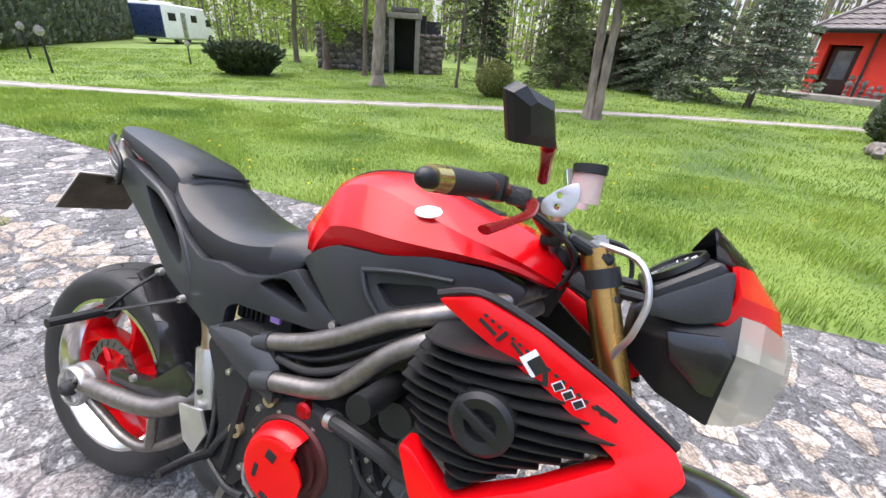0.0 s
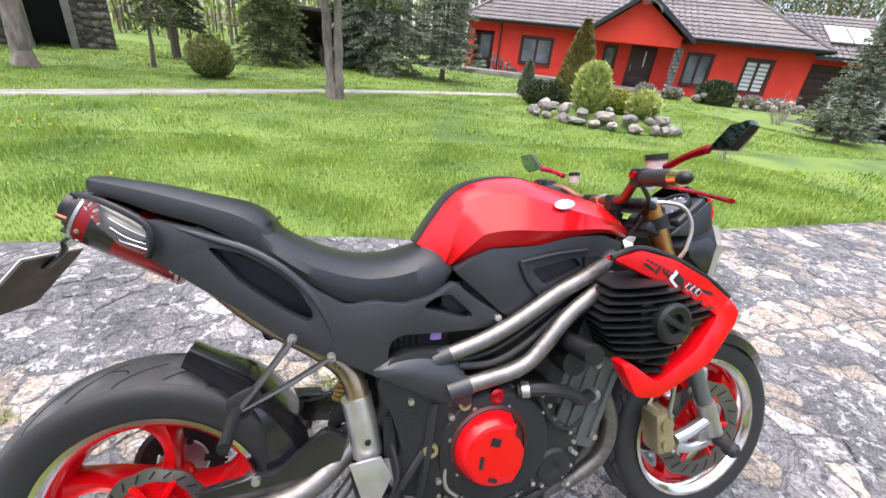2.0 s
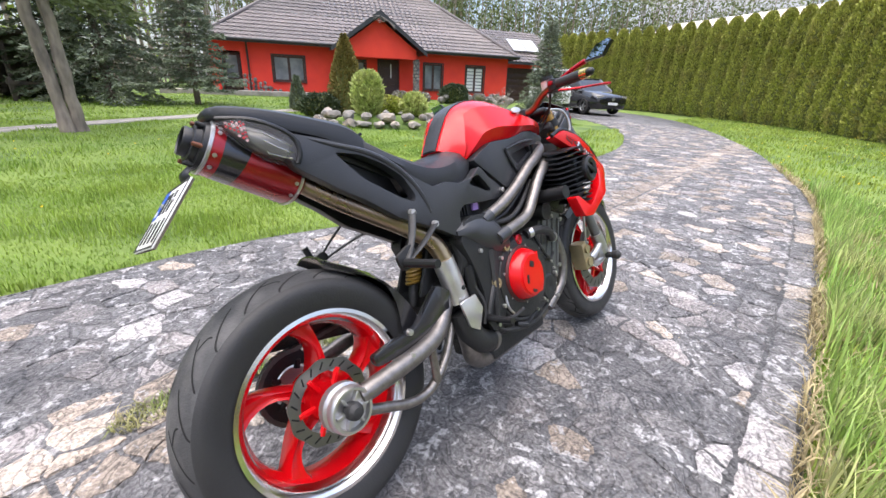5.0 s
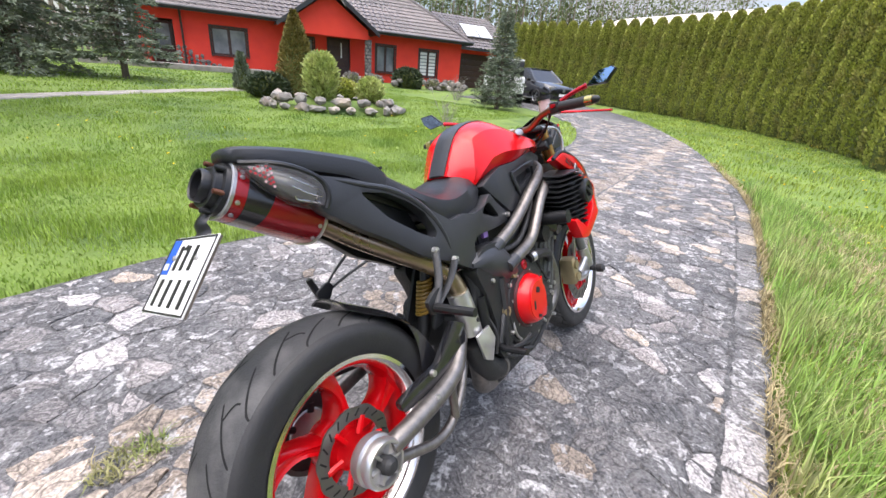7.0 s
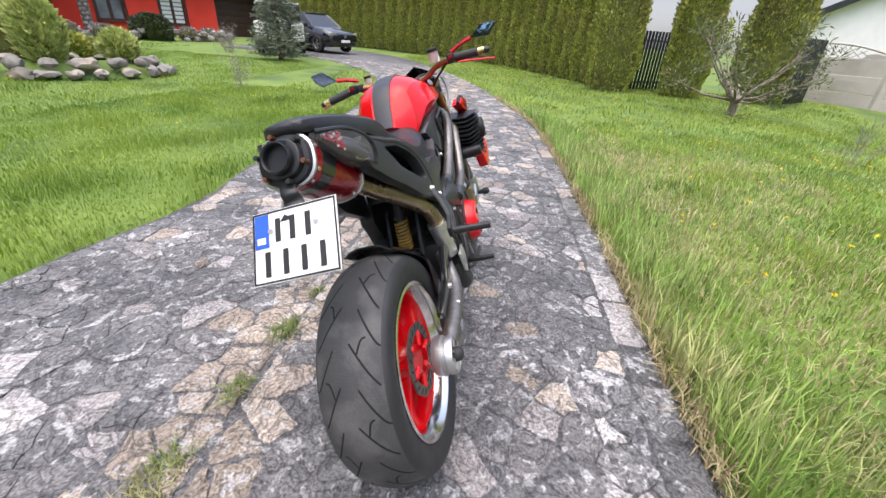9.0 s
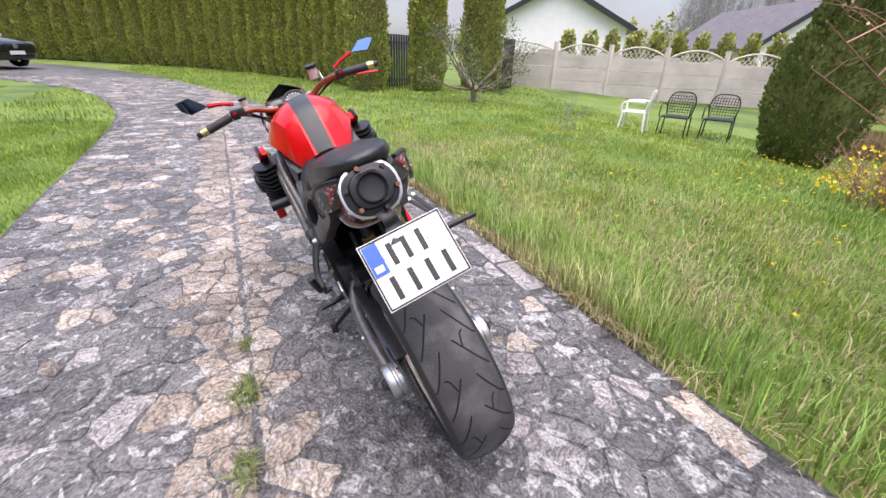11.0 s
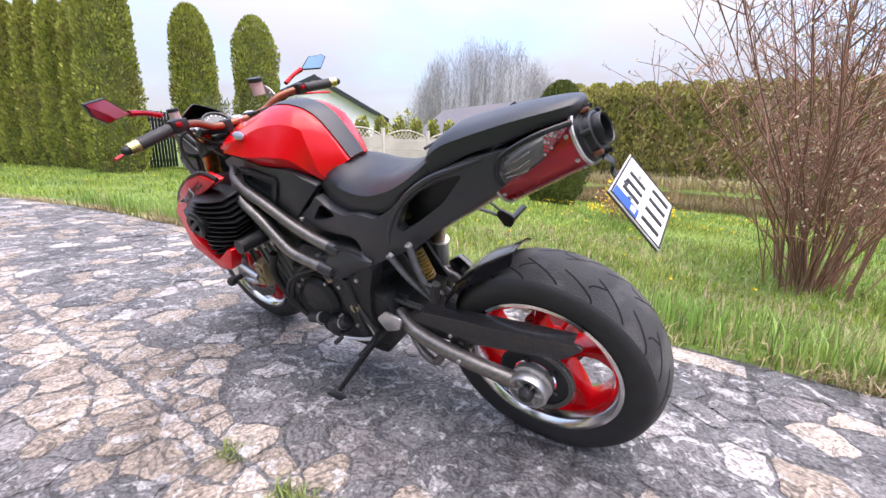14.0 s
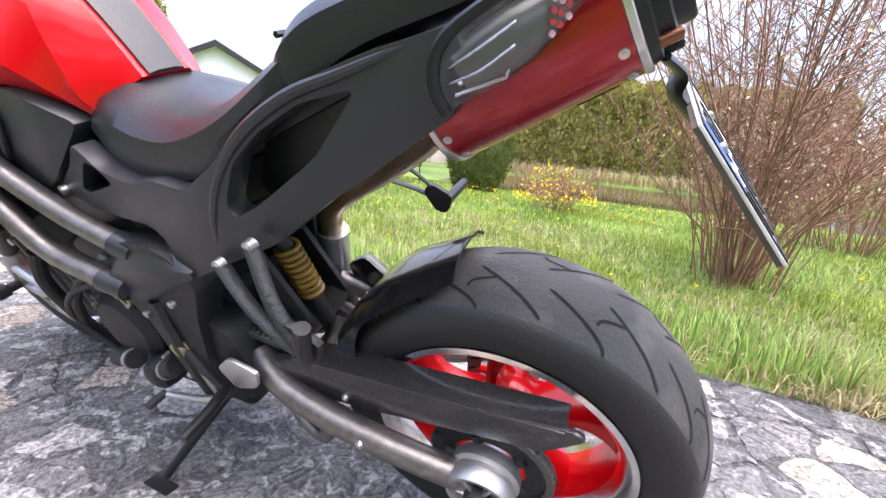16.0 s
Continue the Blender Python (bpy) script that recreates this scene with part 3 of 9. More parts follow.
part("ridge_tiles", ridge, M_ROOF, roof_ob)
fas = bmesh.new()
add_box(fas, (8.1, -0.68, EV - 0.05), (17.7, 0.06, 0.16))
add_box(fas, (16.93, 4.5, EV - 0.05), (0.06, 10.3, 0.16))
add_box(fas, (-0.73, 4.5, EV - 0.05), (0.06, 10.3, 0.16))
add_cyl(fas, (-0.75, -0.76, EV + 0.0), (16.95, -0.76, EV + 0.0), 0.07, seg=10)
part("gutter", fas, M_FASCIA, house)
part("drainpipe", add_cyl(bmesh.new(), (1.45, -0.1, 0), (1.45, -0.1, 2.55), 0.05, seg=10), M_BROWN, house)
# gable
GX0, GX1, GA, GY = 5.75, 10.55, 8.15, -1.45
gab = bmesh.new()
add_plate(gab, [(GX0 + 0.35, 2.30), (GX1 - 0.35, 2.30), (GX1 - 0.35, 2.55), (GA, 4.0), (GX0 + 0.35, 2.55)], GY + 0.12, GY + 0.42)
part("gable_wall", gab, M_RED, house, smooth=False)
gr = bmesh.new()
tile_slope(gr, (GX0 - 0.1, GY - 0.25, 2.45), (GX0 - 0.1, 3.6, 2.45), (GA, 3.6, 4.25), (GA, GY - 0.25, 4.25))
tile_slope(gr, (GX1 + 0.1, 3.6, 2.45), (GX1 + 0.1, GY - 0.25, 2.45), (GA, GY - 0.25, 4.25), (GA, 3.6, 4.25))
courses(gr, M_ROOF, house)
barge = bmesh.new()
for sx, ex in ((GX0 - 0.16, GA), (GX1 + 0.16, GA)):
    add_plate(barge, [(sx, 2.26), (sx, 2.47), (ex, 4.33), (ex, 4.08)], GY - 0.32, GY - 0.22)
part("bargeboard", barge, M_FASCIA, house, smooth=False)
soff = bmesh.new()
for sx, ex in ((GX0 - 0.14, GA), (GX1 + 0.14, GA)):
    add_plate(soff, [(sx, 2.36), (sx, 2.42), (ex, 4.22), (ex, 4.16)], GY - 0.22, 2.0)
part("soffit", soff, M_FASCIA, house, smooth=False)
part("porch_beam", add_box(bmesh.new(), (8.15, GY + 0.27, 2.2), (4.1, 0.3, 0.2)), M_RED, house, smooth=False)
vine = bmesh.new()
for k in range(5):
    add_tube(vine, [(GA - 0.5 + 0.1 * k, GY - 0.36, 3.95 - 0.06 * k), (GA + 0.1 * k, GY - 0.42, 4.02 - 0.05 * k), (GA + 0.75, GY - 0.36, 3.62 - 0.05 * k)], 0.012, 5, 4)
part("dry_branch", vine, M_GREYTWIG, house, "bare pale branch hung under the gable")


def rubble_pillar(x, y, z0, z1, r, name, parent, seed):
    rs = random.Random(seed)
    core = part(name, add_cyl(bmesh.new(), (x, y, z0), (x, y, z1), r * 0.9, seg=12), M_MORTAR, parent)
    for k in range(int((z1 - z0) / 0.17)):
        for j in range(5):
            a = TAU * (j + 0.5 * (k % 2)) / 5 + rs.uniform(-0.2, 0.2)
            b = bmesh.new()
            bmesh.ops.create_icosphere(b, subdivisions=1, radius=1.0, matrix=Matrix.Translation((x + r * 0.8 * math.cos(a), y + r * 0.8 * math.sin(a), z0 + 0.085 + k * 0.17)) @ Matrix.Rotation(a, 4, "Z") @ Matrix.Diagonal((0.05, 0.11 * rs.uniform(0.7, 1.1), 0.075, 1)))
            part("stone", b, M_STONE, core, smooth=False)
    return core


rubble_pillar(10.25, GY + 0.28, 0.0, 2.12, 0.20, "pillar", house, 4)
rubble_pillar(6.1, GY + 0.28, 0.0, 2.12, 0.20, "pillar", house, 5)
step = bmesh.new()
add_box(step, (8.2, -1.0, 0.06), (4.6, 2.0, 0.16), bevel=0.01)
add_box(step, (8.3, -2.15, 0.02), (3.4, 0.34, 0.12), bevel=0.01)
part("porch_step", step, M_OLDCONC, house)
terr = bmesh.new()
add_box(terr, (1.5, -1.2, 0.05), (7.5, 2.3, 0.3), bevel=0.01)
part("terrace", terr, M_OLDCONC, house)


def rubble_facing(parent, x0, x1, top, seed):
    """Stones set against the wall's foot."""
    rs = random.Random(seed)
    x = x0
    while x < x1:
        z = 0.22
        while z < top(x):
            r = rs.uniform(0.09, 0.16)
            b = bmesh.new()
            bmesh.ops.create_icosphere(b, subdivisions=1, radius=1.0, matrix=Matrix.Translation((x, -0.02, z)) @ Matrix.Rotation(rs.uniform(0, 3), 4, "Y") @ Matrix.Diagonal((r, 0.08, r * 0.75, 1)))
            part("stone", b, M_STONE, parent, smooth=False)
            z += r * 1.5
        x += 0.24


rubble_facing(house, 1.2, 3.2, lambda x: 1.05 - 0.45 * (x - 1.2), 9)

# garage wing, set back
garage = thing("garage", "red garage wing with brown door and tiled roof", "garage", m=HOUSE_M)
bm = wall_with_holes(bmesh.new(), 16.6, 22.6, -0.2, 2.5, 1.5, 1.8, [(17.3, 20.2, 0.0, 2.15)])
part("wall", bm, M_RED, garage, smooth=False)
part("wall", add_box(bmesh.new(), (22.45, 5.2, 1.15), (0.3, 6.8, 2.7)), M_RED, garage, smooth=False)
garage_door = part("garage_door", add_box(bmesh.new(), (18.75, 1.66, 1.08), (2.9, 0.03, 2.15)), M_BROWN, garage)
for k in range(6):
    part("slat", add_box(bmesh.new(), (18.75, 1.62, 0.19 + k * 0.355), (2.86, 0.05, 0.345), bevel=0.008), M_BROWN, garage_door)
gr = bmesh.new()
tile_slope(gr, (16.3, 0.9, 2.5), (23.2, 0.9, 2.5), (20.6, 4.6, 4.7), (16.3, 4.6, 4.7))
tile_slope(gr, (23.2, 0.9, 2.5), (23.2, 8.4, 2.5), (20.6, 4.6, 4.7), (20.6, 4.6, 4.7))
tile_slope(gr, (23.2, 8.4, 2.5), (16.3, 8.4, 2.5), (16.3, 4.6, 4.7), (20.6, 4.6, 4.7))
courses(gr, M_ROOF, garage)
part("gutter", add_box(bmesh.new(), (19.8, 0.86, 2.42), (7.0, 0.1, 0.16)), M_FASCIA, garage, smooth=False)
sl = Matrix.Translation((18.9, 2.6, 3.63)) @ Matrix.Rotation(math.atan2(2.2, 3.7), 4, "X")
for k in (-0.5, 0.5):
    panel = part("roof_window", add_box(bmesh.new(), (k * 1.05, 0, 0), (1.0, 1.6, 0.08), sl), M_SILVER, garage, smooth=False)
    part("pane", add_box(bmesh.new(), (k * 1.05, 0, 0.045), (0.9, 1.5, 0.02), sl), M_WHITE, panel, smooth=False)

# ---- white houses behind the fence ----
def white_house(x, y, rz, w, ln, h, top, label, z=0.0):
    t = thing("house", label, "house", m=pose(x, y, z, 0, 0, rz))
    b = bmesh.new()
    add_plate(b, [(-w / 2, -0.3), (w / 2, -0.3), (w / 2, h), (0, top), (-w / 2, h)], 0, ln)
    part("wall", b, M_WALLW, t, smooth=False)
    k = (top - h) / (w / 2)
    ex = w / 2 + 0.7
    b = bmesh.new()
    for s in (-1, 1):
        add_plate(b, [(s * ex, top + 0.05 - k * ex), (0, top + 0.05), (0, top + 0.30), (s * ex, top + 0.28 - k * ex)], -0.55, ln + 0.5)
    rf = part("roof", b, M_ROOF, t, smooth=False)
    b = bmesh.new()
    for s in (-1, 1):
        add_plate(b, [(s * ex, top - 0.05 - k * ex), (0, top - 0.05), (0, top + 0.36), (s * ex, top + 0.34 - k * ex)], -0.66, -0.56)
    part("bargeboard", b, M_FASCIA, rf, smooth=False)
    return t


white_house(29.7, -25.2, -130.5, 11.5, 14, 3.3, 6.25, "white-rendered neighbouring house with a grey gable roof")
white_house(17.6, -40.3, -118, 8.5, 13, 2.6, 5.6, "small white house with a grey pitched roof", -0.3)
# long low roof beyond the thuja hedge
far_barn = thing("barn", "long low building with a pale roof behind the hedge", "barn", m=pose(32.5, 3.2, 0, 0, 0, -26))
b = bmesh.new()
add_plate(b, [(-2.6, -0.3), (2.6, -0.3), (2.6, 4.9), (0, 5.75), (-2.6, 4.9)], -7, 6)
part("wall", b, M_WHITE, far_barn, smooth=False)
for s in (-1, 1):
    part("roof", add_plate(bmesh.new(), [(s * 3.0, 4.78), (0, 5.80), (0, 6.0), (s * 3.0, 4.98)], -7.4, 6.4), M_CONC, far_barn, smooth=False)

# ---- plants ----
rng = np.random.default_rng(7)


def unit(a):
    return a / np.maximum(np.linalg.norm(a, axis=-1, keepdims=True), 1e-9)


def sprays(P, D, size, width, jitter=0.35):
    """Many small pointed leaves: at P, growing along D."""
    n = len(P)
    D = unit(D + rng.normal(0, jitter, (n, 3)))
    S = unit(np.cross(D, unit(rng.normal(0, 1, (n, 3)))))
    size = np.broadcast_to(size, (n,))[:, None] * rng.uniform(0.65, 1.35, (n, 1))
    W = S * size * width
    V = np.stack([P, P + D * size * 0.45 + W, P + D * size, P + D * size * 0.45 - W], 1).reshape(-1, 3)
    return V, np.arange(4 * n).reshape(-1, 4)


def blades(P, h, w, bend=0.35):
    """Single grass blades as bent, tapering strips of three triangles."""
    n = len(P)
    a = rng.uniform(0, TAU, n)
    d = np.stack([np.cos(a), np.sin(a), np.zeros(n)], -1)
    s = np.stack([-np.sin(a), np.cos(a), np.zeros(n)], -1)
    h = (h * rng.uniform(0.55, 1.3, n))[:, None]
    w = (w * rng.uniform(0.7, 1.3, n))[:, None]
    lean = rng.uniform(0.05, 1, (n, 1)) * bend
    mid = P + np.array([0, 0, 1]) * h * 0.55 + d * h * lean * 0.3
    tip = P + np.array([0, 0, 1]) * h * (1 - 0.35 * lean) + d * h * lean
    V = np.stack([P - s * w, P + s * w, mid - s * w * 0.8, mid + s * w * 0.8, tip], 1).reshape(-1, 3)
    k = 5 * np.arange(n)[:, None]
    F = np.concatenate([k + [0, 1, 3], k + [0, 3, 2], k + [2, 3, 4]], 1).reshape(-1, 3)
    return V, F


def scatter(n, x0, x1, y0, y1, keep_path=True):
    x, y = rng.uniform(x0, x1, n), rng.uniform(y0, y1, n)
    ok = ~inside(DRIVE, x, y)
    if keep_path:
        dx = np.min(np.hypot(x[:, None] - pc[None, ::2, 0], y[:, None] - pc[None, ::2, 1]), axis=1) if n < 60000 else None
        if dx is None:
            dx = np.abs(y - np.interp(x, pc[:, 0], pc[:, 1])) * 0.87
        ok &= dx > 0.24
    x, y = x[ok], y[ok]
    return np.stack([x, y, ground_z(x, y) - 0.01], -1)


def clumpy(P, s, lo):
    """Thins points by a broad wave pattern, so that turf grows in tufts."""
    v = 0.5 + 0.25 * np.sin(P[:, 0] * s + 1.3 * np.sin(P[:, 1] * s * 0.7)) + 0.25 * np.sin(P[:, 1] * s * 1.2 + 1.7 * np.sin(P[:, 0] * s * 0.6))
    return P[rng.uniform(0, 1, len(P)) < lo + (1 - lo) * v], None


def turf(name, P, h, w, material, bend=0.5):
    tuft = 0.5 + 0.25 * np.sin(P[:, 0] * 4.1 + 1.9 * np.sin(P[:, 1] * 2.3)) + 0.25 * np.sin(P[:, 1] * 4.7 + 1.6 * np.sin(P[:, 0] * 1.9))
    V, F = blades(P, h * (0.55 + 0.95 * tuft ** 2), w, bend)
    return tagged(raw(name, V, F, material), "short bright green lawn grass", "grass", kind="stuff")


# lawn beyond the drive, then the lawn by the thuja side, then far turf
P = scatter(170000, -3.5, 7.5, 1.8, 5.2)
P, _ = clumpy(P, 1.6, 0.55)
turf("grass", P, 0.065, 0.003, M_BLADE, 0.7)
P = scatter(150000, -9, 13, 5.0, 11.5)
P, _ = clumpy(P, 1.1, 0.5)
turf("grass", P, 0.065, 0.0048, M_BLADE, 0.7)
P = scatter(60000, -24, 16, 11.5, 22)
turf("grass", P, 0.07, 0.011, M_BLADE, 0.7)
P = scatter(130000, -3.0, 6.0, -5.0, -1.0)
P, _ = clumpy(P, 1.4, 0.5)
turf("grass", P, 0.062, 0.0034, M_PALEBLADE, 0.7)
P = scatter(60000, -9.0, -2.8, -6.0, -1.0)
turf("grass", P, 0.085, 0.005, M_PALEBLADE, 0.7)
P = scatter(95000, -9.0, 14.0, -10.0, -4.5)
P, _ = clumpy(P, 1.0, 0.5)
turf("grass", P, 0.08, 0.006, M_PALEBLADE, 0.7)
P = scatter(40000, 5.0, 26.0, -4.6, 4.0)
turf("grass", P, 0.09, 0.009, M_PALEBLADE)
P = scatter(70000, -9.5, -3.4, 1.9, 5.4)
turf("grass", P, 0.07, 0.004, M_BLADE, 0.7)
P = scatter(70000, -28, -8.5, 1.0, 12)
turf("grass", P, 0.06, 0.009, M_BLADE, 0.7)


# rougher, paler grass between the drive and the pond
P, _ = clumpy(scatter(42000, -3.2, 6.5, -5.5, -1.2), 2.6, 0.08)
V, F = blades(P, np.full(len(P), 0.085), 0.0034, 0.8)
tagged(raw("grass", V, F, M_TALL), "rough pale green grass in tufts", "grass", kind="stuff")
P, _ = clumpy(scatter(15000, -3.2, 4.5, -3.6, -1.2), 1.9, 0.0)
V, F = blades(P, np.full(len(P), 0.10), 0.003, 1.2)
tagged(raw("grass", V, F, M_DRY), "dry straw-coloured grass in the lawn", "grass", kind="stuff")


def verge(n, y0, y1, x0, x1, h, w, material, label, bend):
    """Long uncut grass along the drive's edge, thickest at the stones."""
    x = rng.uniform(x0, x1, n)
    u = rng.uniform(0, 1, n) ** 1.5
    edge = np.interp(x, [p[0] for p in R_EDGE], [p[1] for p in R_EDGE])
    y = edge + y0 + (y1 - y0) * u
    P = np.stack([x, y, ground_z(x, y) - 0.015], -1)
    P, _ = clumpy(P, 5.5, 0.07)
    fall = 1 - 0.55 * np.clip((np.interp(P[:, 0], [p[0] for p in R_EDGE], [p[1] for p in R_EDGE]) + y0 - P[:, 1]) / abs(y1 - y0), 0, 1)
    V, F = blades(P, h * fall, w, bend)
    return tagged(raw("grass_verge", V, F, material), label, "grass", kind="stuff")


verge(19000, -0.03, -0.62, -3.2, 6.5, 0.25, 0.0036, M_TALL, "long uncut grass beside the drive", 0.52)
verge(15000, 0.02, -1.25, -3.2, 6.0, 0.13, 0.003, M_DRY, "dry straw-coloured grass at the drive's edge", 1.1)
verge(9000, 0.03, -0.16, -3.2, 9.0, 0.10, 0.0032, M_DRY, "dry trampled grass lapping over the paving edge", 1.3)


def dandelions(P):
    V, F = [], []
    n = len(P)
    for k in range(7):
        a = rng.uniform(0, TAU, n)
        D = np.stack([np.cos(a), np.sin(a), rng.uniform(0.15, 0.7, n)], -1)
        v, f = sprays(P, D, 0.016, 0.45, 0.2)
        F.append(f + sum(len(q) for q in V))
        V.append(v)
    return tagged(raw("dandelions", np.concatenate(V), np.concatenate(F), M_YELLOW), "small yellow dandelion heads in the lawn", "dandelions", kind="stuff")


for n, box, up in ((70, (-4, 8, 2.2, 8), 0.09), (150, (6, 24, -3.4, 1.5), 0.10), (170, (-2, 6, -7, -1.6), 0.12), (60, (-1, 2.0, -6.0, -4.0), 0.12)):
    P = scatter(n, *box)
    P[:, 2] += up
    dandelions(P)


def foliage(name, P, D, size, width, material, parent, jitter=0.35):
    V, F = sprays(P, D, size, width, jitter)
    return raw(name, V, F, material, parent)


def lumpy(r_of_h, h0, h1, rings=14, seg=18, amp=0.09, seed=0):
    """A lumpy solid core of revolution."""
    V, F = [], []
    for i in range(rings + 1):
        z = h0 + (h1 - h0) * i / rings
        for j in range(seg):
            a = TAU * j / seg
            r = r_of_h(i / rings) * (1 + amp * noise.noise((math.cos(a) * 2 + seed, math.sin(a) * 2, z * 1.7)) * 2)
            V.append((r * math.cos(a), r * math.sin(a), z))
    for i in range(rings):
        for j in range(seg):
            k = (j + 1) % seg
            F.append((i * seg + j, i * seg + k, (i + 1) * seg + k, (i + 1) * seg + j))
    return np.array(V), np.array(F)


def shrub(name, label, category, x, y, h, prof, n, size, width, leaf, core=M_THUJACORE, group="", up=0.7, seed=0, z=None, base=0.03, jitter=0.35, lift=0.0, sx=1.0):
    """A dense evergreen: a core coloured dark for the shade inside, and a coat of leaf sprays; prof gives the radius
    over the height.
    """
    t = thing(name, label, category, group, m=pose(x, y, gz1(x, y) if z is None else z, 0, 0, seed * 77))
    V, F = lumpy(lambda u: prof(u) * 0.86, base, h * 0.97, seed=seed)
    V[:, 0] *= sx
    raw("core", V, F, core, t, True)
    u = rng.uniform(0, 1, n) ** 0.85
    a = rng.uniform(0, TAU, n)
    r = np.array([prof(q) for q in u]) * rng.uniform(0.80, 1.04, n)
    lump = np.array([1 + 0.16 * noise.noise((math.cos(b) * 2 + seed, math.sin(b) * 2, q * h * 1.7)) for b, q in zip(a, u)])
    P = np.stack([r * lump * np.cos(a) * sx, r * lump * np.sin(a), base + u * (h - base)], -1)
    D = np.stack([np.cos(a), np.sin(a), np.full(n, up)], -1)
    foliage("leaves", P, D, size, width, leaf, t, jitter)
    return t


def column(r, top=0.3, taper=0.22):
    return lambda u: r * (0.80 + 0.20 * min(1, u / 0.12)) * (1.0 if u < 1 - top else max(0.04, math.sqrt(max(0, 1 - ((u - 1 + top) / top) ** 2)))) * (1 - taper * u)


# the tall thuja hedge behind the drive
HEDGE = resample(smooth_pts([(29.0, 15.5), (27.0, 10.5), (25.3, 5.8), (22.2, 1.0), (18.0, -2.2), (13.4, -4.0)], 10), 33)
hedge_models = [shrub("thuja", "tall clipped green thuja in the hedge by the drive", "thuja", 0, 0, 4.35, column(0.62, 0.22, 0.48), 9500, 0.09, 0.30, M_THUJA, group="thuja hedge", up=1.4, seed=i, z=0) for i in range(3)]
for i, (x, y) in enumerate(HEDGE):
    m = pose(x, y, gz1(x, y), 0, 0, 47 * i)
    if i < 3:
        hedge_models[i].matrix_basis = m
    else:
        copy_thing(hedge_models[i % 3], m)
# thujas by the gate
for i, (x, y, h, r) in enumerate([(12.1, -5.5, 4.35, 0.60), (12.7, -7.85, 4.75, 0.78), (12.5, -3.65, 5.0, 0.66)]):
    shrub("thuja", "tall columnar green thuja beside the iron gate", "thuja", x, y, h, column(r, 0.25), 10000, 0.085, 0.30, M_THUJA, group="gate thujas", up=1.4, seed=10 + i)
# juniper column by the chairs
shrub("juniper", "dense dark green juniper column on the lawn", "juniper", 2.2, -7.05, 2.36, lambda u: 0.475 * (0.75 + 0.6 * math.sin(min(1, u * 1.25) * math.pi) ** 0.8) * (1 if u < 0.8 else math.sqrt(max(0.02, 1 - ((u - 0.8) / 0.2) ** 2))), 11000, 0.06, 0.3, M_JUNIPER, up=1.6, seed=21)
# clipped ball
shrub("box_ball", "clipped round olive-green box ball on the lawn", "bush", -1.95, 11.15, 0.93, lambda u: 0.50 * math.sqrt(max(0.03, 1 - (2 * u - 0.92) ** 2)), 4200, 0.055, 0.35, M_BOX, up=0.3, seed=30)
# spreading dark juniper
shrub("juniper", "low spreading dark green juniper on the lawn", "juniper", -9.9, 10.3, 0.85, lambda u: 0.55 + 0.65 * u if u < 0.75 else 1.04 * math.sqrt(max(0.05, 1 - ((u - 0.75) / 0.25) ** 2)), 3000, 0.2, 0.25, M_DARKLEAF, up=0.9, seed=31, jitter=0.5)


def conifer(name, label, x, y, h, r, material, n=90, size=0.16, seed=0, droop=0.25, base=0.25, bark=M_BARK, power=0.85):
    """A spruce: trunk, whorls of limbs and needle sprays along them."""
    t = thing(name, label, "spruce", m=pose(x, y, gz1(x, y)))
    bm = bmesh.new()
    add_tube(bm, [(0, 0, -0.1), (0.02, 0, h * 0.5), (0, 0.02, h)], [0.05 + h * 0.012, 0.03 + h * 0.006, 0.01], 8, 4)
    part("trunk", bm, bark, t)
    P, D = [], []
    bm = bmesh.new()
    for i in range(n):
        u = (i + rng.uniform(0, 1)) / n
        z = base + (h * 0.97 - base) * u
        a = i * 2.4 + rng.uniform(-0.4, 0.4)
        ln = r * (1 - u) ** power * rng.uniform(0.75, 1.12) + 0.06
        d = np.array([math.cos(a), math.sin(a), 0])
        s = np.array([-math.sin(a), math.cos(a), 0])
        bend = lambda q: np.array([0, 0, z]) + d * ln * q + np.array([0, 0, 1]) * ln * (0.10 * q - droop * q * q + 0.10 * q ** 4)
        add_tube(bm, [tuple(bend(q)) for q in (0, 0.5, 1)], [0.012 + 0.006 * ln, 0.009, 0.003], 4, 2, caps=False)
        k = int(40 + 130 * ln)
        q = rng.uniform(0.12, 1.02, k)
        side = rng.uniform(-1, 1, k) * (0.10 + 0.30 * ln * (1 - q * 0.75))
        p = np.array([bend(v) for v in q]) + s * side[:, None] + rng.normal(0, 0.02, (k, 3))
        p[:, 2] -= np.abs(side) * 0.18
        P.append(p)
        D.append(d * 0.9 + s * np.sign(side)[:, None] * 0.75 + np.array([0, 0, -0.12]))
    tagged(part("branchwork", bm, bark, t, smooth=False), kind="stuff")
    foliage("needles", np.concatenate(P), np.concatenate(D), size * 0.62, 0.13, material, t, 0.4)
    return t


conifer("spruce", "tall grey-green spruce at the lawn's far edge", 2.9, 16.6, 8.0, 2.0, M_SPRUCE, 150, 0.26, 1, 0.45)
conifer("spruce", "wide dark green spruce by the house", 1.9, 17.6, 7.0, 1.4, M_DARKLEAF, 110, 0.24, 2, 0.4)
conifer("spruce", "blue-grey spruce with bare stem in front of the house", 5.0, 15.2, 4.6, 1.5, M_SPRUCE, 95, 0.22, 3, 0.22, base=0.5)
conifer("spruce", "blue-green young spruce beside the drive", 13.3, 6.75, 3.2, 0.92, M_SPRUCE, 110, 0.16, 4, 0.12, base=0.12)
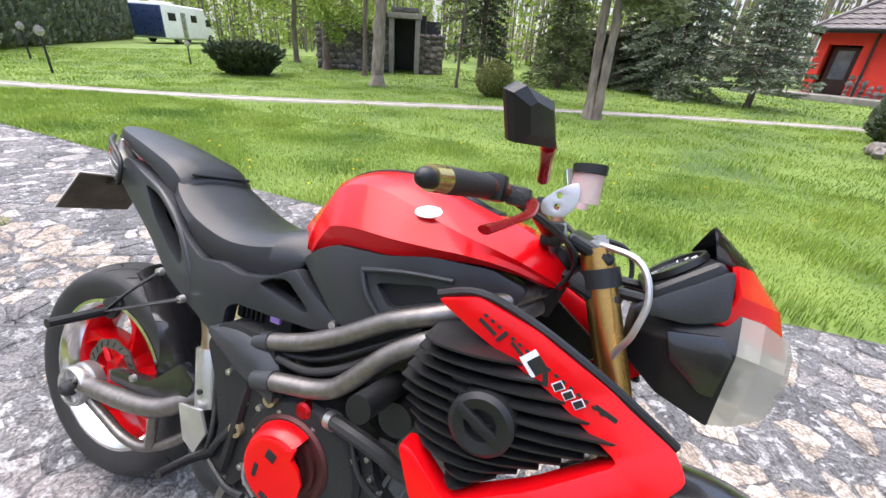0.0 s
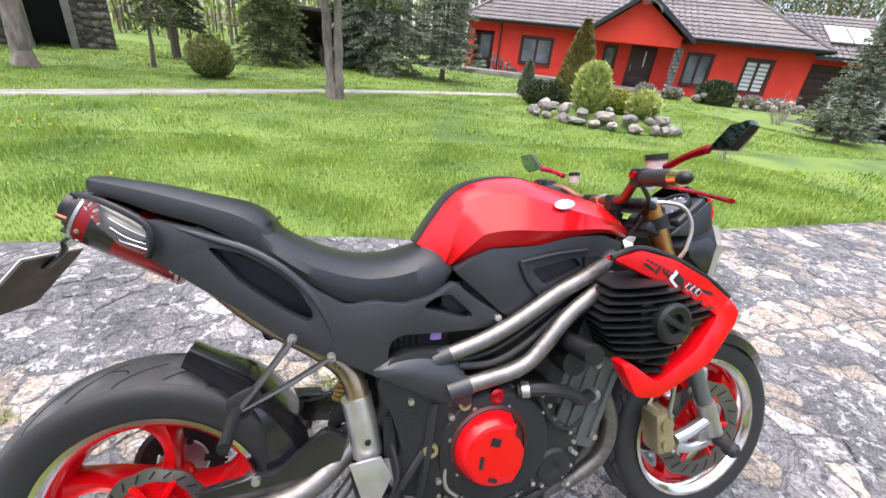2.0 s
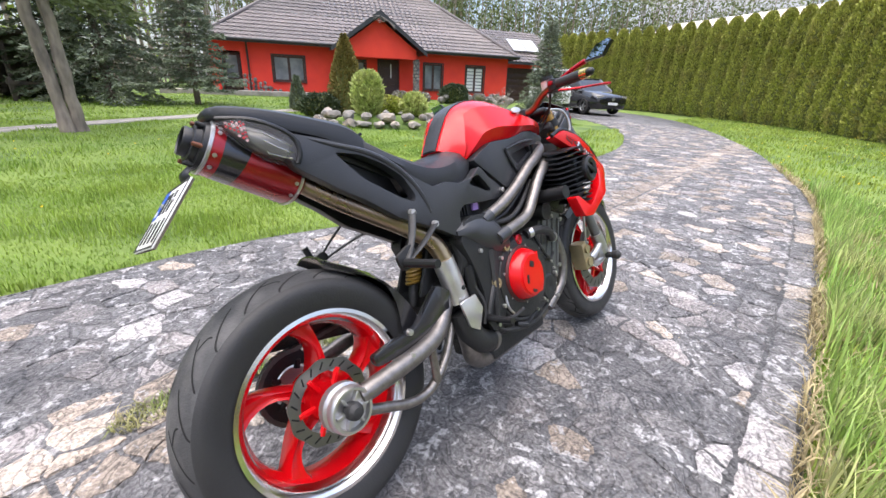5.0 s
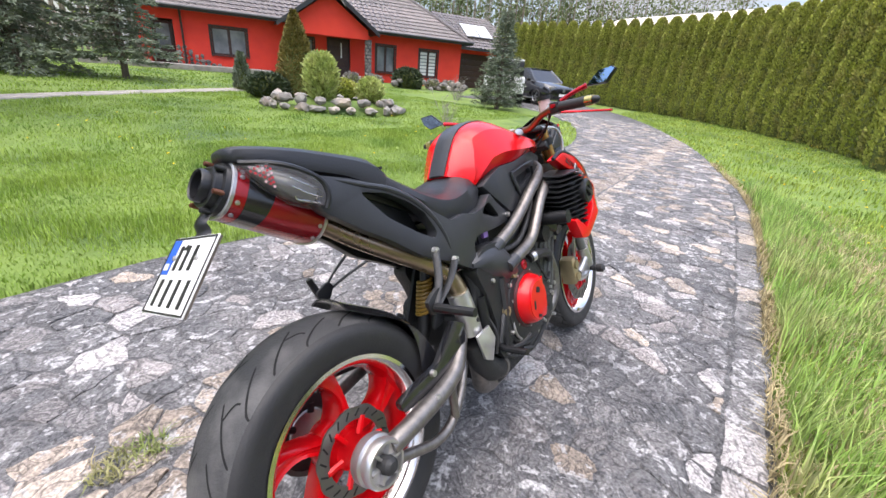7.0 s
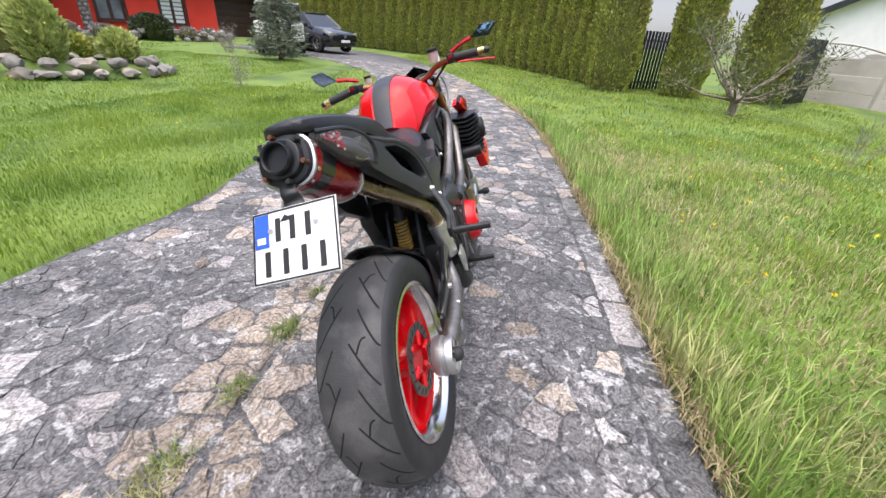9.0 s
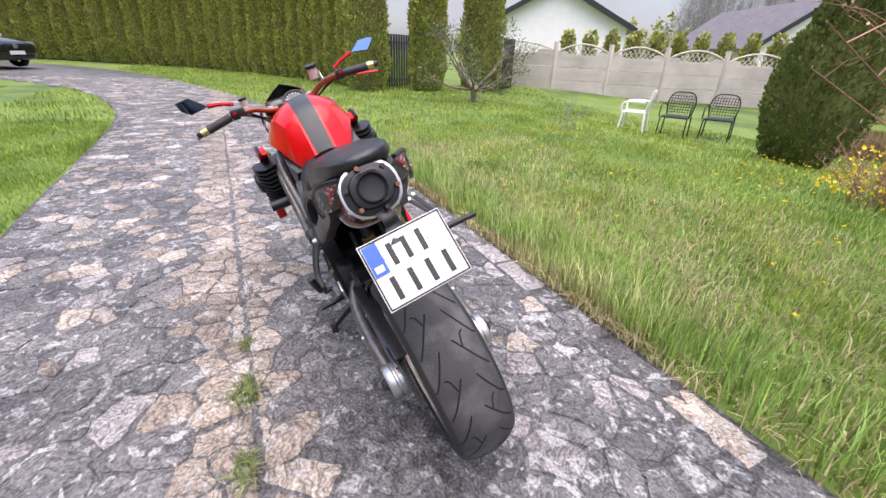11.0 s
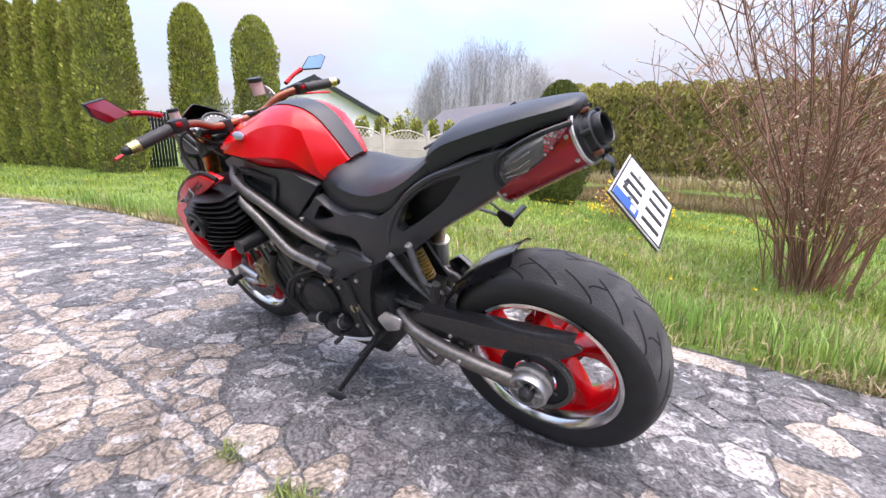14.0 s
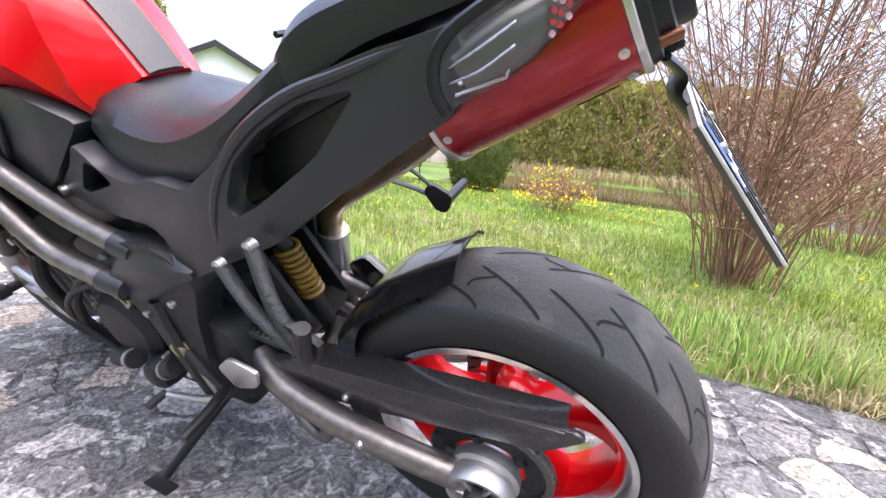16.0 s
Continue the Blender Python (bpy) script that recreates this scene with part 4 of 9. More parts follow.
conifer("spruce", "dark conifer beside the stone shed", -3.8, 15.6, 7.0, 1.0, M_DARKLEAF, 100, 0.24, 5, 0.5, base=1.0)
conifer("spruce", "broad old yew-like conifer by the wood store", -0.9, 16.2, 6.5, 1.3, M_PINE, 120, 0.24, 6, 0.6, base=0.3)


def pine(name, label, stems, crown_z, crown_r, n, material=M_PINE, bark=M_PINEBARK, size=0.3, x=0, y=0):
    """A tall tree: one or more bare stems, limbs, and a ragged open crown."""
    t = thing(name, label, "tree", m=pose(x, y, gz1(x, y)))
    P, D = [], []
    for pts, r in stems:
        bm = bmesh.new()
        line = smooth_pts([(*p, q) for p, q in zip(pts, [r * 1.15, r, r * 0.85, r * 0.45])], 9)
        wob = [(p[0] + rng.normal(0, r * 0.10), p[1] + rng.normal(0, r * 0.10), p[2]) for p in line]
        add_tube(bm, wob, [float(p[3]) * (1 + 0.45 * math.exp(-max(0, p[2]) / 0.12)) * rng.uniform(0.92, 1.08) for p in line], 14, 2)
        for v in bm.verts:
            v.co += Vector((v.co.x, v.co.y, 0)).normalized() * 0.10 * r * noise.noise(v.co * 9)
        part("trunk", bm, bark, t)
        top = np.array(pts[-1])
        bm = bmesh.new()
        for i in range(26):
            u = rng.uniform(crown_z, top[2])
            w = (u - pts[-2][2]) / max(0.1, top[2] - pts[-2][2])
            c = np.array(pts[-2]) + (top - np.array(pts[-2])) * np.clip(w, 0, 1)
            c[2] = u
            a = rng.uniform(0, TAU)
            ln = crown_r * rng.uniform(0.5, 1.1)
            e = c + np.array([math.cos(a) * ln, math.sin(a) * ln, rng.uniform(-0.35, 0.25) * ln])
            mid = (c + e) / 2 + np.array([0, 0, 0.12 * ln])
            add_tube(bm, [tuple(c), tuple(mid), tuple(e)], [0.03, 0.02, 0.006], 5, 3, caps=False)
            k = n // 26
            q = rng.uniform(0.3, 1.05, k)[:, None]
            p = c + (e - c) * q + rng.normal(0, 0.16 * crown_r * 0.5, (k, 3))
            P.append(p)
            D.append(unit(e - c) + np.array([0, 0, 0.1]) + rng.normal(0, 0.5, (k, 3)))
        tagged(part("branchwork", bm, bark, t, smooth=False), kind="stuff")
    foliage("needles", np.concatenate(P), np.concatenate(D), size, 0.16, material, t, 0.5)
    return t


pine("pine_tree", "twin-stemmed pine with slender grey-brown trunks on the lawn", [([(-0.07, 0, -0.1), (-0.16, 0.05, 1.6), (-0.3, 0.1, 3.4), (-0.5, 0.1, 7.0)], 0.085), ([(0.09, 0.02, -0.1), (0.08, 0, 1.6), (0.02, 0, 3.4), (0.1, 0, 7.0)], 0.085)], 1.95, 1.5, 11000, x=0.82, y=9.0, size=0.15)
pine("pine_tree", "leaning pine with flaking pale bark on the lawn", [([(0, 0, -0.1), (0.1, 0, 1.6), (0.38, 0, 4.0), (0.7, 0, 9.0)], 0.16)], 3.4, 1.8, 4000, x=-5.5, y=10.9)
pine("tree", "young broad-leaved tree in fresh spring leaf", [([(0, 0, -0.1), (0, 0, 1.5), (0.1, 0, 3.0), (0.1, 0, 6.0)], 0.13)], 1.4, 2.0, 5200, M_LEAF, M_BARK, 0.2, -10.0, 14.6)
pine("tree", "leafy spring tree at the wood's edge", [([(0, 0, -0.1), (0, 0, 1.5), (0.1, 0, 3.0), (-0.1, 0, 6.5)], 0.12)], 1.6, 2.1, 4800, M_LEAF, M_BARK, 0.2, -13.5, 17.0)
pine("tree", "slim tree stem beside the stone wall", [([(0, 0, -0.1), (0.05, 0, 1.6), (0.1, 0, 3.0), (0.2, 0, 7.0)], 0.07)], 3.6, 1.3, 900, M_LEAF, M_BARK, 0.15, -7.6, 13.6)
pine("tree", "slim young tree beside the shed", [([(0, 0, -0.1), (0.05, 0, 0.9), (0.1, 0, 2.0), (0.2, 0, 4.5)], 0.045)], 1.0, 0.7, 900, M_PINE, M_BARK, 0.15, -3.6, 12.6)


def woods(name, label, spots, h0, h1, leaf, n_leaf, size, zone, bark=M_BARK, crown=0.35, stem=0.1, rise=0.0, dome=None):
    """A far wood: many stems with thin crowns, one mass; dome: middle and half width of a clump that is lower at its ends."""
    V, F, off = [], [], 0
    P, D = [], []
    for x, y in spots:
        h = rng.uniform(h0, h1)
        if dome:
            h *= 0.30 + 0.70 * math.sqrt(max(0.0, 1 - (math.hypot(x - dome[0], y - dome[1]) / dome[2]) ** 2))
        lean = rng.normal(0, 0.03, 2) * h
        r = stem * rng.uniform(0.6, 1.4)
        k = 5
        for z, rr, w in ((-0.3, r, 0), (h * 0.5, r * 0.7, 0.5), (h, r * 0.15, 1)):
            for j in range(k):
                V.append((x + lean[0] * w + rr * math.cos(TAU * j / k), y + lean[1] * w + rr * math.sin(TAU * j / k), z))
        for lv in range(2):
            for j in range(k):
                b = off + lv * k
                F.append((b + j, b + (j + 1) % k, b + k + (j + 1) % k, b + k + j))
        off += 3 * k
        m = max(1, n_leaf // len(spots))
        u = rng.uniform(crown, 1.02, m)
        sp = (1.15 - u)[:, None] * h * 0.20
        p = np.stack([x + lean[0] * u, y + lean[1] * u, h * u], -1) + rng.normal(0, 1, (m, 3)) * np.concatenate([sp, sp, sp * 0.5], 1)
        P.append(p)
        D.append(rng.normal(0, 1, (m, 3)) + np.array([0, 0, rise]))
    t = thing(name, label, "woods", kind="stuff")
    raw("stems", V, F, bark, t)
    foliage("crowns", np.concatenate(P), np.concatenate(D), size, zone, leaf, t, 0.3)
    return t


def spots(n, a, b, depth):
    """Scattered along the line from a to b, spread back by depth."""
    a, b = np.array(a, float), np.array(b, float)
    d = unit(b - a)
    nrm = np.array([-d[1], d[0]])
    return [tuple(a + (b - a) * rng.uniform() + nrm * depth * rng.uniform()) for _ in range(n)]


woods("woods", "tall thin pine wood with bare stems behind the house", spots(230, (75, 34), (8, 56), -30), 15, 22, M_PINE, 20000, 0.75, 0.16, M_PINEBARK, 0.55, 0.16)
woods("woods", "thin pine wood beyond the thuja hedge", spots(150, (100, 0), (62, 40), -25), 15, 23, M_PINE, 14000, 0.75, 0.16, M_PINEBARK, 0.5, 0.16)
woods("woods", "mixed wood in fresh leaf behind the sheds", spots(190, (18, 44), (-48, 40), -28), 12, 19, M_LEAF, 15000, 0.5, 0.2, M_PINEBARK, 0.25, 0.13)
woods("woods", "shady undergrowth and young trees behind the sheds", spots(120, (3, 25), (-30, 27), -10), 5, 10, M_LEAF, 9000, 0.34, 0.25, M_BARK, 0.08, 0.06)
woods("woods", "leafy young trees behind the camper", spots(110, (-20, 40), (-48, 30), -14), 5, 11, M_LEAF, 14000, 0.42, 0.25, M_BARK, 0.05, 0.07)
woods("woods", "far bare grey trees, paled in colour for haze, in one domed clump beyond the white houses", spots(80, (53.5, -73), (26, -87), 6), 19, 21.5, M_HAZETWIG, 30000, 2.6, 0.0058, M_HAZETWIG, 0.16, 0.11, rise=1.8, dome=(40.5, -80.5, 15.5))
woods("woods", "bare brown thicket beyond the pond", spots(60, (-4, -16.5), (-30, -19), 8), 2.5, 4.2, M_TWIG, 16000, 0.7, 0.03, M_TWIG, 0.05, 0.03)
woods("woods", "far hazy tree line", spots(160, (150, -60), (-120, -130), 30), 6, 10, M_THUJA, 22000, 0.8, 0.3, M_BARK, 0.1, 0.15)
woods("woods", "tree line behind the camera side of the garden", spots(120, (-90, -60), (-80, 60), 20), 9, 15, M_LEAF, 14000, 0.8, 0.3, M_BARK, 0.1, 0.15)

# ---- garden things ----
class Twigs:
    """Collects thin tapering twigs into one mesh."""

    def __init__(self):
        self.V, self.F = [], []

    def add(self, pts, r0, r1, k=4):
        b, n = len(self.V), len(pts)
        for i, (p, t, s, u) in enumerate(frames_along(pts)):
            r = r0 + (r1 - r0) * i / (n - 1)
            for j in range(k):
                a = TAU * j / k
                q = p + (s * math.cos(a) + u * math.sin(a)) * r
                self.V.append(tuple(q))
        for i in range(n - 1):
            for j in range(k):
                self.F.append((b + i * k + j, b + i * k + (j + 1) % k, b + (i + 1) * k + (j + 1) % k, b + (i + 1) * k + j))


def bare_bush(name, label, x, y, h, spread, stems, twigs, material, seed, base_r=0.2, r=0.009, buds=0, thick=1.0):
    rs = random.Random(seed)
    t = thing(name, label, "bush", m=pose(x, y, gz1(x, y)))
    tw, tips = Twigs(), []
    for i in range(stems):
        a = rs.uniform(0, TAU)
        b0 = Vector((math.cos(a), math.sin(a), 0)) * base_r * rs.uniform(0, 1)
        hh = h * rs.uniform(0.5, 1.05)
        out = Vector((math.cos(a), math.sin(a), 0)) * spread * rs.uniform(0.15, 1.0) + Vector((rs.gauss(0, 0.12), rs.gauss(0, 0.12), 0))
        pts = [b0 + out * u ** 1.2 + Vector((rs.gauss(0, 0.02), rs.gauss(0, 0.02), hh * (u ** 0.9))) for u in (0, 0.25, 0.5, 0.75, 1.0)]
        pts[0].z = -0.04
        tw.add(pts, r * rs.uniform(0.7, 1.3) * thick, 0.0022, 5)
        tips.append(pts[-1])
        for j in range(twigs):
            u = rs.uniform(0.2, 0.97)
            k = min(3, int(u * 4))
            p = pts[k].lerp(pts[k + 1], u * 4 - k)
            d = (Vector((rs.gauss(0, 1), rs.gauss(0, 1), rs.uniform(0.4, 1.8)))).normalized() * rs.uniform(0.15, 0.5) * (h / 2.2)
            q = [p, p + d * 0.5 + Vector((0, 0, 0.03)), p + d]
            tw.add(q, 0.004, 0.0016, 3)
            tips.append(q[-1])
            for m_ in range(2):
                e = (Vector((rs.gauss(0, 1), rs.gauss(0, 1), rs.uniform(0.2, 1.6)))).normalized() * rs.uniform(0.06, 0.2)
                o = q[0].lerp(q[2], rs.uniform(0.3, 0.95))
                tw.add([o, o + e], 0.0024, 0.0012, 3)
                tips.append(o + e)
    tagged(raw("branchwork", tw.V, tw.F, material, t), kind="stuff")
    if buds:
        P = np.array([tuple(p) for p in tips])
        tagged(foliage("foliage", P, np.tile([0, 0, 1.0], (len(P), 1)), buds, 0.35, M_BUD, t, 0.6), kind="stuff")
    return t


bare_bush("shrub", "large bare red-brown shrub with budding twigs beside the drive", -1.05, -2.55, 2.3, 1.5, 84, 12, M_TWIG, 3, 0.30, 0.0062, 0.020)
bare_bush("shrub", "dense bare reddish shrub behind the budding shrub", -2.6, -4.6, 1.9, 1.4, 60, 10, M_TWIG, 8, 0.5, 0.0055)
bare_bush("sapling", "small leafless sapling in the lawn", 6.95, 4.5, 0.75, 0.25, 9, 5, M_GREYTWIG, 4, 0.1, 0.006)
bare_bush("sapling", "small leafless sapling in the lawn", 4.65, -4.75, 0.6, 0.2, 7, 4, M_GREYTWIG, 5, 0.1, 0.005)
bare_bush("sapling", "bare grey twisted shrub before the thuja hedge", 17.0, -3.6, 3.4, 1.0, 14, 9, M_GREYTWIG, 6, 0.15, 0.02)
bare_bush("shrub", "bare grey shrub by the drive's bend", 14.6, 9.3, 0.9, 0.7, 26, 6, M_GREYTWIG, 7, 0.3, 0.006)

# forsythia
fo = bare_bush("forsythia", "low forsythia bush in full yellow flower", 0.45, -4.75, 0.55, 0.5, 40, 6, M_TWIG, 12, 0.25, 0.004)
a, u = rng.uniform(0, TAU, 380), rng.uniform(0, 1, 380)
P = np.stack([0.55 * np.sqrt(u) * np.cos(a), 0.42 * np.sqrt(u) * np.sin(a), 0.12 + rng.uniform(0, 0.48, 380) * (1.1 - u)], -1)
foliage("blossom", P, P - np.array([0, 0, 0.1]), 0.035, 0.45, M_YELLOW, fo, 0.6)

# cloud-pruned pine by the gate
bonsai = thing("pine", "small gnarled garden pine with spreading limbs", "pine", m=pose(9.2, -5.55, 0))
tw = Twigs()
tw.add([Vector((0, 0, -0.05)), Vector((-0.02, 0, 0.12)), Vector((0.0, 0.02, 0.32))], 0.10, 0.075, 8)
rs = random.Random(5)
P, D = [], []
for i in range(15):
    a = TAU * i / 15 + rs.uniform(-0.2, 0.2)
    ln = rs.uniform(0.7, 1.35)
    e = Vector((math.cos(a) * ln, math.sin(a) * ln, rs.uniform(0.45, 1.7)))
    mid = e * 0.5 + Vector((0, 0, 0.05))
    tw.add([Vector((0, 0, 0.28)), mid, e], 0.035, 0.010, 5)
    for k in range(4):
        c = np.array(e) + rng.normal(0, 0.2, 3)
        p = c + rng.normal(0, 0.085, (34, 3))
        P.append(p)
        D.append(unit(p - c) + np.array([0, 0, 0.5]))
        tw.add([mid.lerp(e, 0.6), Vector(c)], 0.010, 0.005, 4)
raw("trunk", tw.V, tw.F, M_PINEBARK, bonsai)
foliage("needles", np.concatenate(P), np.concatenate(D), 0.11, 0.12, M_PINE, bonsai, 0.4)

# rock garden
bed = thing("rock_garden", "raised oval rock bed edged with rounded field stones", "rock garden", m=pose(6.75, 7.75, gz1(6.75, 7.75), 0, 0, -40))
V, F = lumpy(lambda u: 1.0 - 0.55 * u, -0.02, 0.26, 5, 26, 0.05, 3)
V[:, 0] *= 1.62
V[:, 1] *= 0.95
V = np.vstack([V, [[0, 0, 0.27]]])
soil = raw("soil", V, F, M_LAWN, bed, True)
rs = random.Random(11)
for ring_r, count, z in ((1.0, 24, 0.08), (0.84, 17, 0.24)):
    for i in range(count):
        a = TAU * i / count + rs.uniform(-0.06, 0.06)
        b = bmesh.new()
        sx, sy, sz = rs.uniform(0.09, 0.23), rs.uniform(0.08, 0.14), rs.uniform(0.06, 0.12)
        bmesh.ops.create_icosphere(b, subdivisions=2, radius=1.0)
        for v in b.verts:
            v.co *= 1 + 0.5 * noise.noise(v.co * 1.8 + Vector((i * 3.1, ring_r * 9, 0)))
        b.transform(Matrix.Translation((1.62 * ring_r * math.cos(a), 0.95 * ring_r * math.sin(a), z)) @ Matrix.Rotation(a + rs.uniform(-0.4, 0.4), 4, "Z") @ Matrix.Diagonal((sy, sx, sz, 1)))
        part("stone", b, M_STONE, bed)


def cone(r):
    return lambda u: r * (0.8 + 0.2 * min(1, u / 0.1)) * max(0.02, (1 - u)) ** 0.72


shrub("dwarf_spruce", "tall conical olive-brown dwarf spruce behind the rock bed", "spruce", 7.4, 10.1, 2.2, cone(0.66), 7000, 0.07, 0.3, M_OLIVE, up=0.9, seed=40)
shrub("golden_cypress", "feathery yellow-green golden cypress in the rock bed", "cypress", 6.35, 7.75, 1.0, lambda u: 0.29 * (0.7 + 0.5 * math.sin(min(1, u * 1.5) * math.pi * 0.7)) * (1 if u < 0.6 else math.sqrt(max(0.03, 1 - ((u - 0.6) / 0.4) ** 2))), 3000, 0.13, 0.22, M_GOLD, M_GOLDCORE, up=1.5, jitter=0.6, seed=41, z=0.2 + gz1(6.35, 7.75))
shrub("golden_cypress", "small round golden cypress in the rock bed", "cypress", 7.45, 7.25, 0.55, lambda u: 0.29 * math.sqrt(max(0.05, 1 - (2 * u - 0.9) ** 2)), 1800, 0.12, 0.22, M_GOLD, M_GOLDCORE, up=1.2, jitter=0.6, seed=42, z=0.2 + gz1(7.45, 7.25))
shrub("juniper", "low dark green juniper beside the dwarf spruce", "juniper", 6.55, 10.2, 0.6, lambda u: 0.55 * math.sqrt(max(0.05, 1 - (1.7 * u - 0.7) ** 2)), 1500, 0.11, 0.3, M_DARKLEAF, up=0.7, seed=43, jitter=0.5)
shrub("juniper", "slim grey-green upright juniper by the terrace", "juniper", 7.0, 12.2, 1.0, cone(0.28), 900, 0.12, 0.25, M_SPRUCE, up=1.5, seed=44)
shrub("boxwood", "dark green rounded boxwood by the porch", "boxwood", 8.5, 9.6, 0.6, lambda u: 0.55 * math.sqrt(max(0.05, 1 - (1.8 * u - 0.8) ** 2)), 1500, 0.09, 0.35, M_THUJA, up=0.7, seed=45)
shrub("yew", "low bushy dark yew before the house wall", "yew", 17.2, 14.2, 0.95, lambda u: 0.75 * math.sqrt(max(0.05, 1 - (1.6 * u - 0.6) ** 2)), 2200, 0.13, 0.3, M_DARKLEAF, up=0.7, seed=46, jitter=0.5)
for i, (x, y) in enumerate(((14.9, 15.9), (15.8, 15.2), (18.6, 13.6), (19.5, 13.2))):
    shrub("heather", "low brownish-grey heather mound before the house", "shrub", x, y, 0.5, lambda u: 0.42 * math.sqrt(max(0.05, 1 - (1.7 * u - 0.7) ** 2)), 500, 0.11, 0.3, M_GREYTWIG, up=0.7, seed=50 + i, jitter=0.6)
wall_stones = thing("rockery", "low heap of field stones before the house", "rockery", m=pose(18.4, 13.3, gz1(18.4, 13.3), 0, 0, -29.5))
for i in range(26):
    b = bmesh.new()
    bmesh.ops.create_icosphere(b, subdivisions=1, radius=rs.uniform(0.13, 0.26), matrix=Matrix.Translation((rs.uniform(-2.4, 2.0), rs.uniform(-0.25, 0.3), rs.uniform(0.05, 0.4))) @ Matrix.Diagonal((1, 0.9, 0.75, 1)))
    part("stone", b, M_STONE, wall_stones, smooth=False)

# hedge of thuja at the left boundary, and the one beyond the pond
lh = shrub("thuja", "grey-green thuja in the boundary hedge by the camper", "thuja", 0, 0, 3.6, column(0.75, 0.35), 1500, 0.28, 0.34, M_SPRUCE, group="boundary hedge", up=1.3, seed=60, z=0)
for i, (x, y) in enumerate(resample([(-18.5, 6.2), (-27, 13.6), (-38, 25.2)], 24)):
    if i:
        copy_thing(lh, pose(x, y, gz1(x, y), 0, 0, 61 * i))
    else:
        lh.matrix_basis = pose(x, y, gz1(x, y))
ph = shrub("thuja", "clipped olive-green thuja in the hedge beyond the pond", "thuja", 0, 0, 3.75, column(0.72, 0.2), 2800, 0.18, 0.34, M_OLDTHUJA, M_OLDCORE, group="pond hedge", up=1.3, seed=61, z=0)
for i, (x, y) in enumerate(resample([(5.0, -18.3), (-1.0, -19.2), (-8.0, -20.0)], 15)):
    if i:
        copy_thing(ph, pose(x, y, -0.1, 0, 0, 53 * i))
    else:
        ph.matrix_basis = pose(x, y, -0.1)
pond = raw("water", [(-14, -17, -0.46), (5.5, -17, -0.46), (5.5, -9.6, -0.46), (-14, -9.6, -0.46)], [(0, 1, 2, 3)], M_WATER)
tagged(pond, "still brown garden pond", "pond", kind="structure")

# reeds and dry grass along the pond's far bank
for n, h, w, mt, label in ((5200, 0.55, 0.012, M_DRY, "dry straw-coloured reeds on the pond's bank"), (3600, 0.40, 0.012, M_OLDTHUJA, "olive-green sedge on the pond's bank")):
    x, y = rng.uniform(-13.5, 6.5, n), rng.uniform(-18.2, -16.6, n)
    V, F = blades(np.stack([x, y, ground_z(x, y) - 0.03], -1), np.full(n, h), w, 0.6)
    tagged(raw("reeds", V, F, mt), label, "reeds", kind="stuff")

# ---- concrete panel fence ----
FP = [(15.4, -9.5), (12.5, -11.0), (11.3, -12.6), (10.05, -14.1), (8.8, -15.6), (7.45, -17.1), (6.1, -18.6)]
fence = thing("fence", "grey concrete panel fence with arched lattice tops", "fence")
for i, (x, y) in enumerate(FP):
    z = -0.10 - 0.05 * i
    part("post", add_box(bmesh.new(), (0, 0, 0.85), (0.13, 0.13, 1.9), pose(x, y, z), bevel=0.01), M_CONC, fence)
for i in range(len(FP) - 1):
    a, b_ = Vector((*FP[i], 0)), Vector((*FP[i + 1], 0))
    L_ = (b_ - a).length
    z = -0.12 - 0.05 * i
    m = pose((a.x + b_.x) / 2, (a.y + b_.y) / 2, z, 0, 0, math.degrees(math.atan2(b_.y - a.y, b_.x - a.x)))
    for k in range(3):
        p = add_box(bmesh.new(), (0, 0, 0.24 + 0.46 * k), (L_ - 0.13, 0.05, 0.45), m, bevel=0.006)
        pnl = part("panel", p, M_CONC, fence, smooth=False)
        for j in range(6):
            part("rib", add_box(bmesh.new(), (rs.uniform(-0.3, 0.3), -0.027, 0.075 + 0.46 * k + 0.068 * j), (L_ * rs.uniform(0.4, 0.62), 0.014, 0.022), m), M_CONC, pnl, smooth=False)
    arch = bmesh.new()
    w = (L_ - 0.13) / 2
    top = [(w * u, 1.40 + 0.30 * math.cos(u * math.pi / 2) ** 0.8 if abs(u) < 1 else 1.40) for u in np.linspace(-1, 1, 15)]
    tube = [m @ Vector((x, 0, zz + 0.05)) for x, zz in top]
    add_tube(arch, [tuple(q) for q in tube], 0.030, 8, 2)
    for sg in (-1, 1):
        corner = [(sg * w, 1.39), (sg * w * 0.55, 1.39), (sg * w * 0.62, 1.50), (sg * w * 0.75, 1.52), (sg * w * 0.9, 1.47), (sg * w, 1.43)]
        e = bmesh.new()
        add_plate(e, corner, -0.025, 0.025)
        e.transform(m)
        part("corner_panel", e, M_CONC, fence, smooth=False)
    for q in np.linspace(-0.7, 0.7, 9):
        zt = 1.42 + 0.28 * math.cos(q * math.pi / 2) ** 0.8
        for sg in (-1, 1):
            add_tube(arch, [tuple(m @ Vector((w * q, 0, 1.38))), tuple(m @ Vector((w * max(-0.95, min(0.95, q + sg * 0.22)), 0, min(zt, 1.40 + 0.30 * math.cos((q + sg * 0.22) * math.pi / 2))))) ], 0.016, 5, 1)
    part("lattice_top", arch, M_CONC, fence)
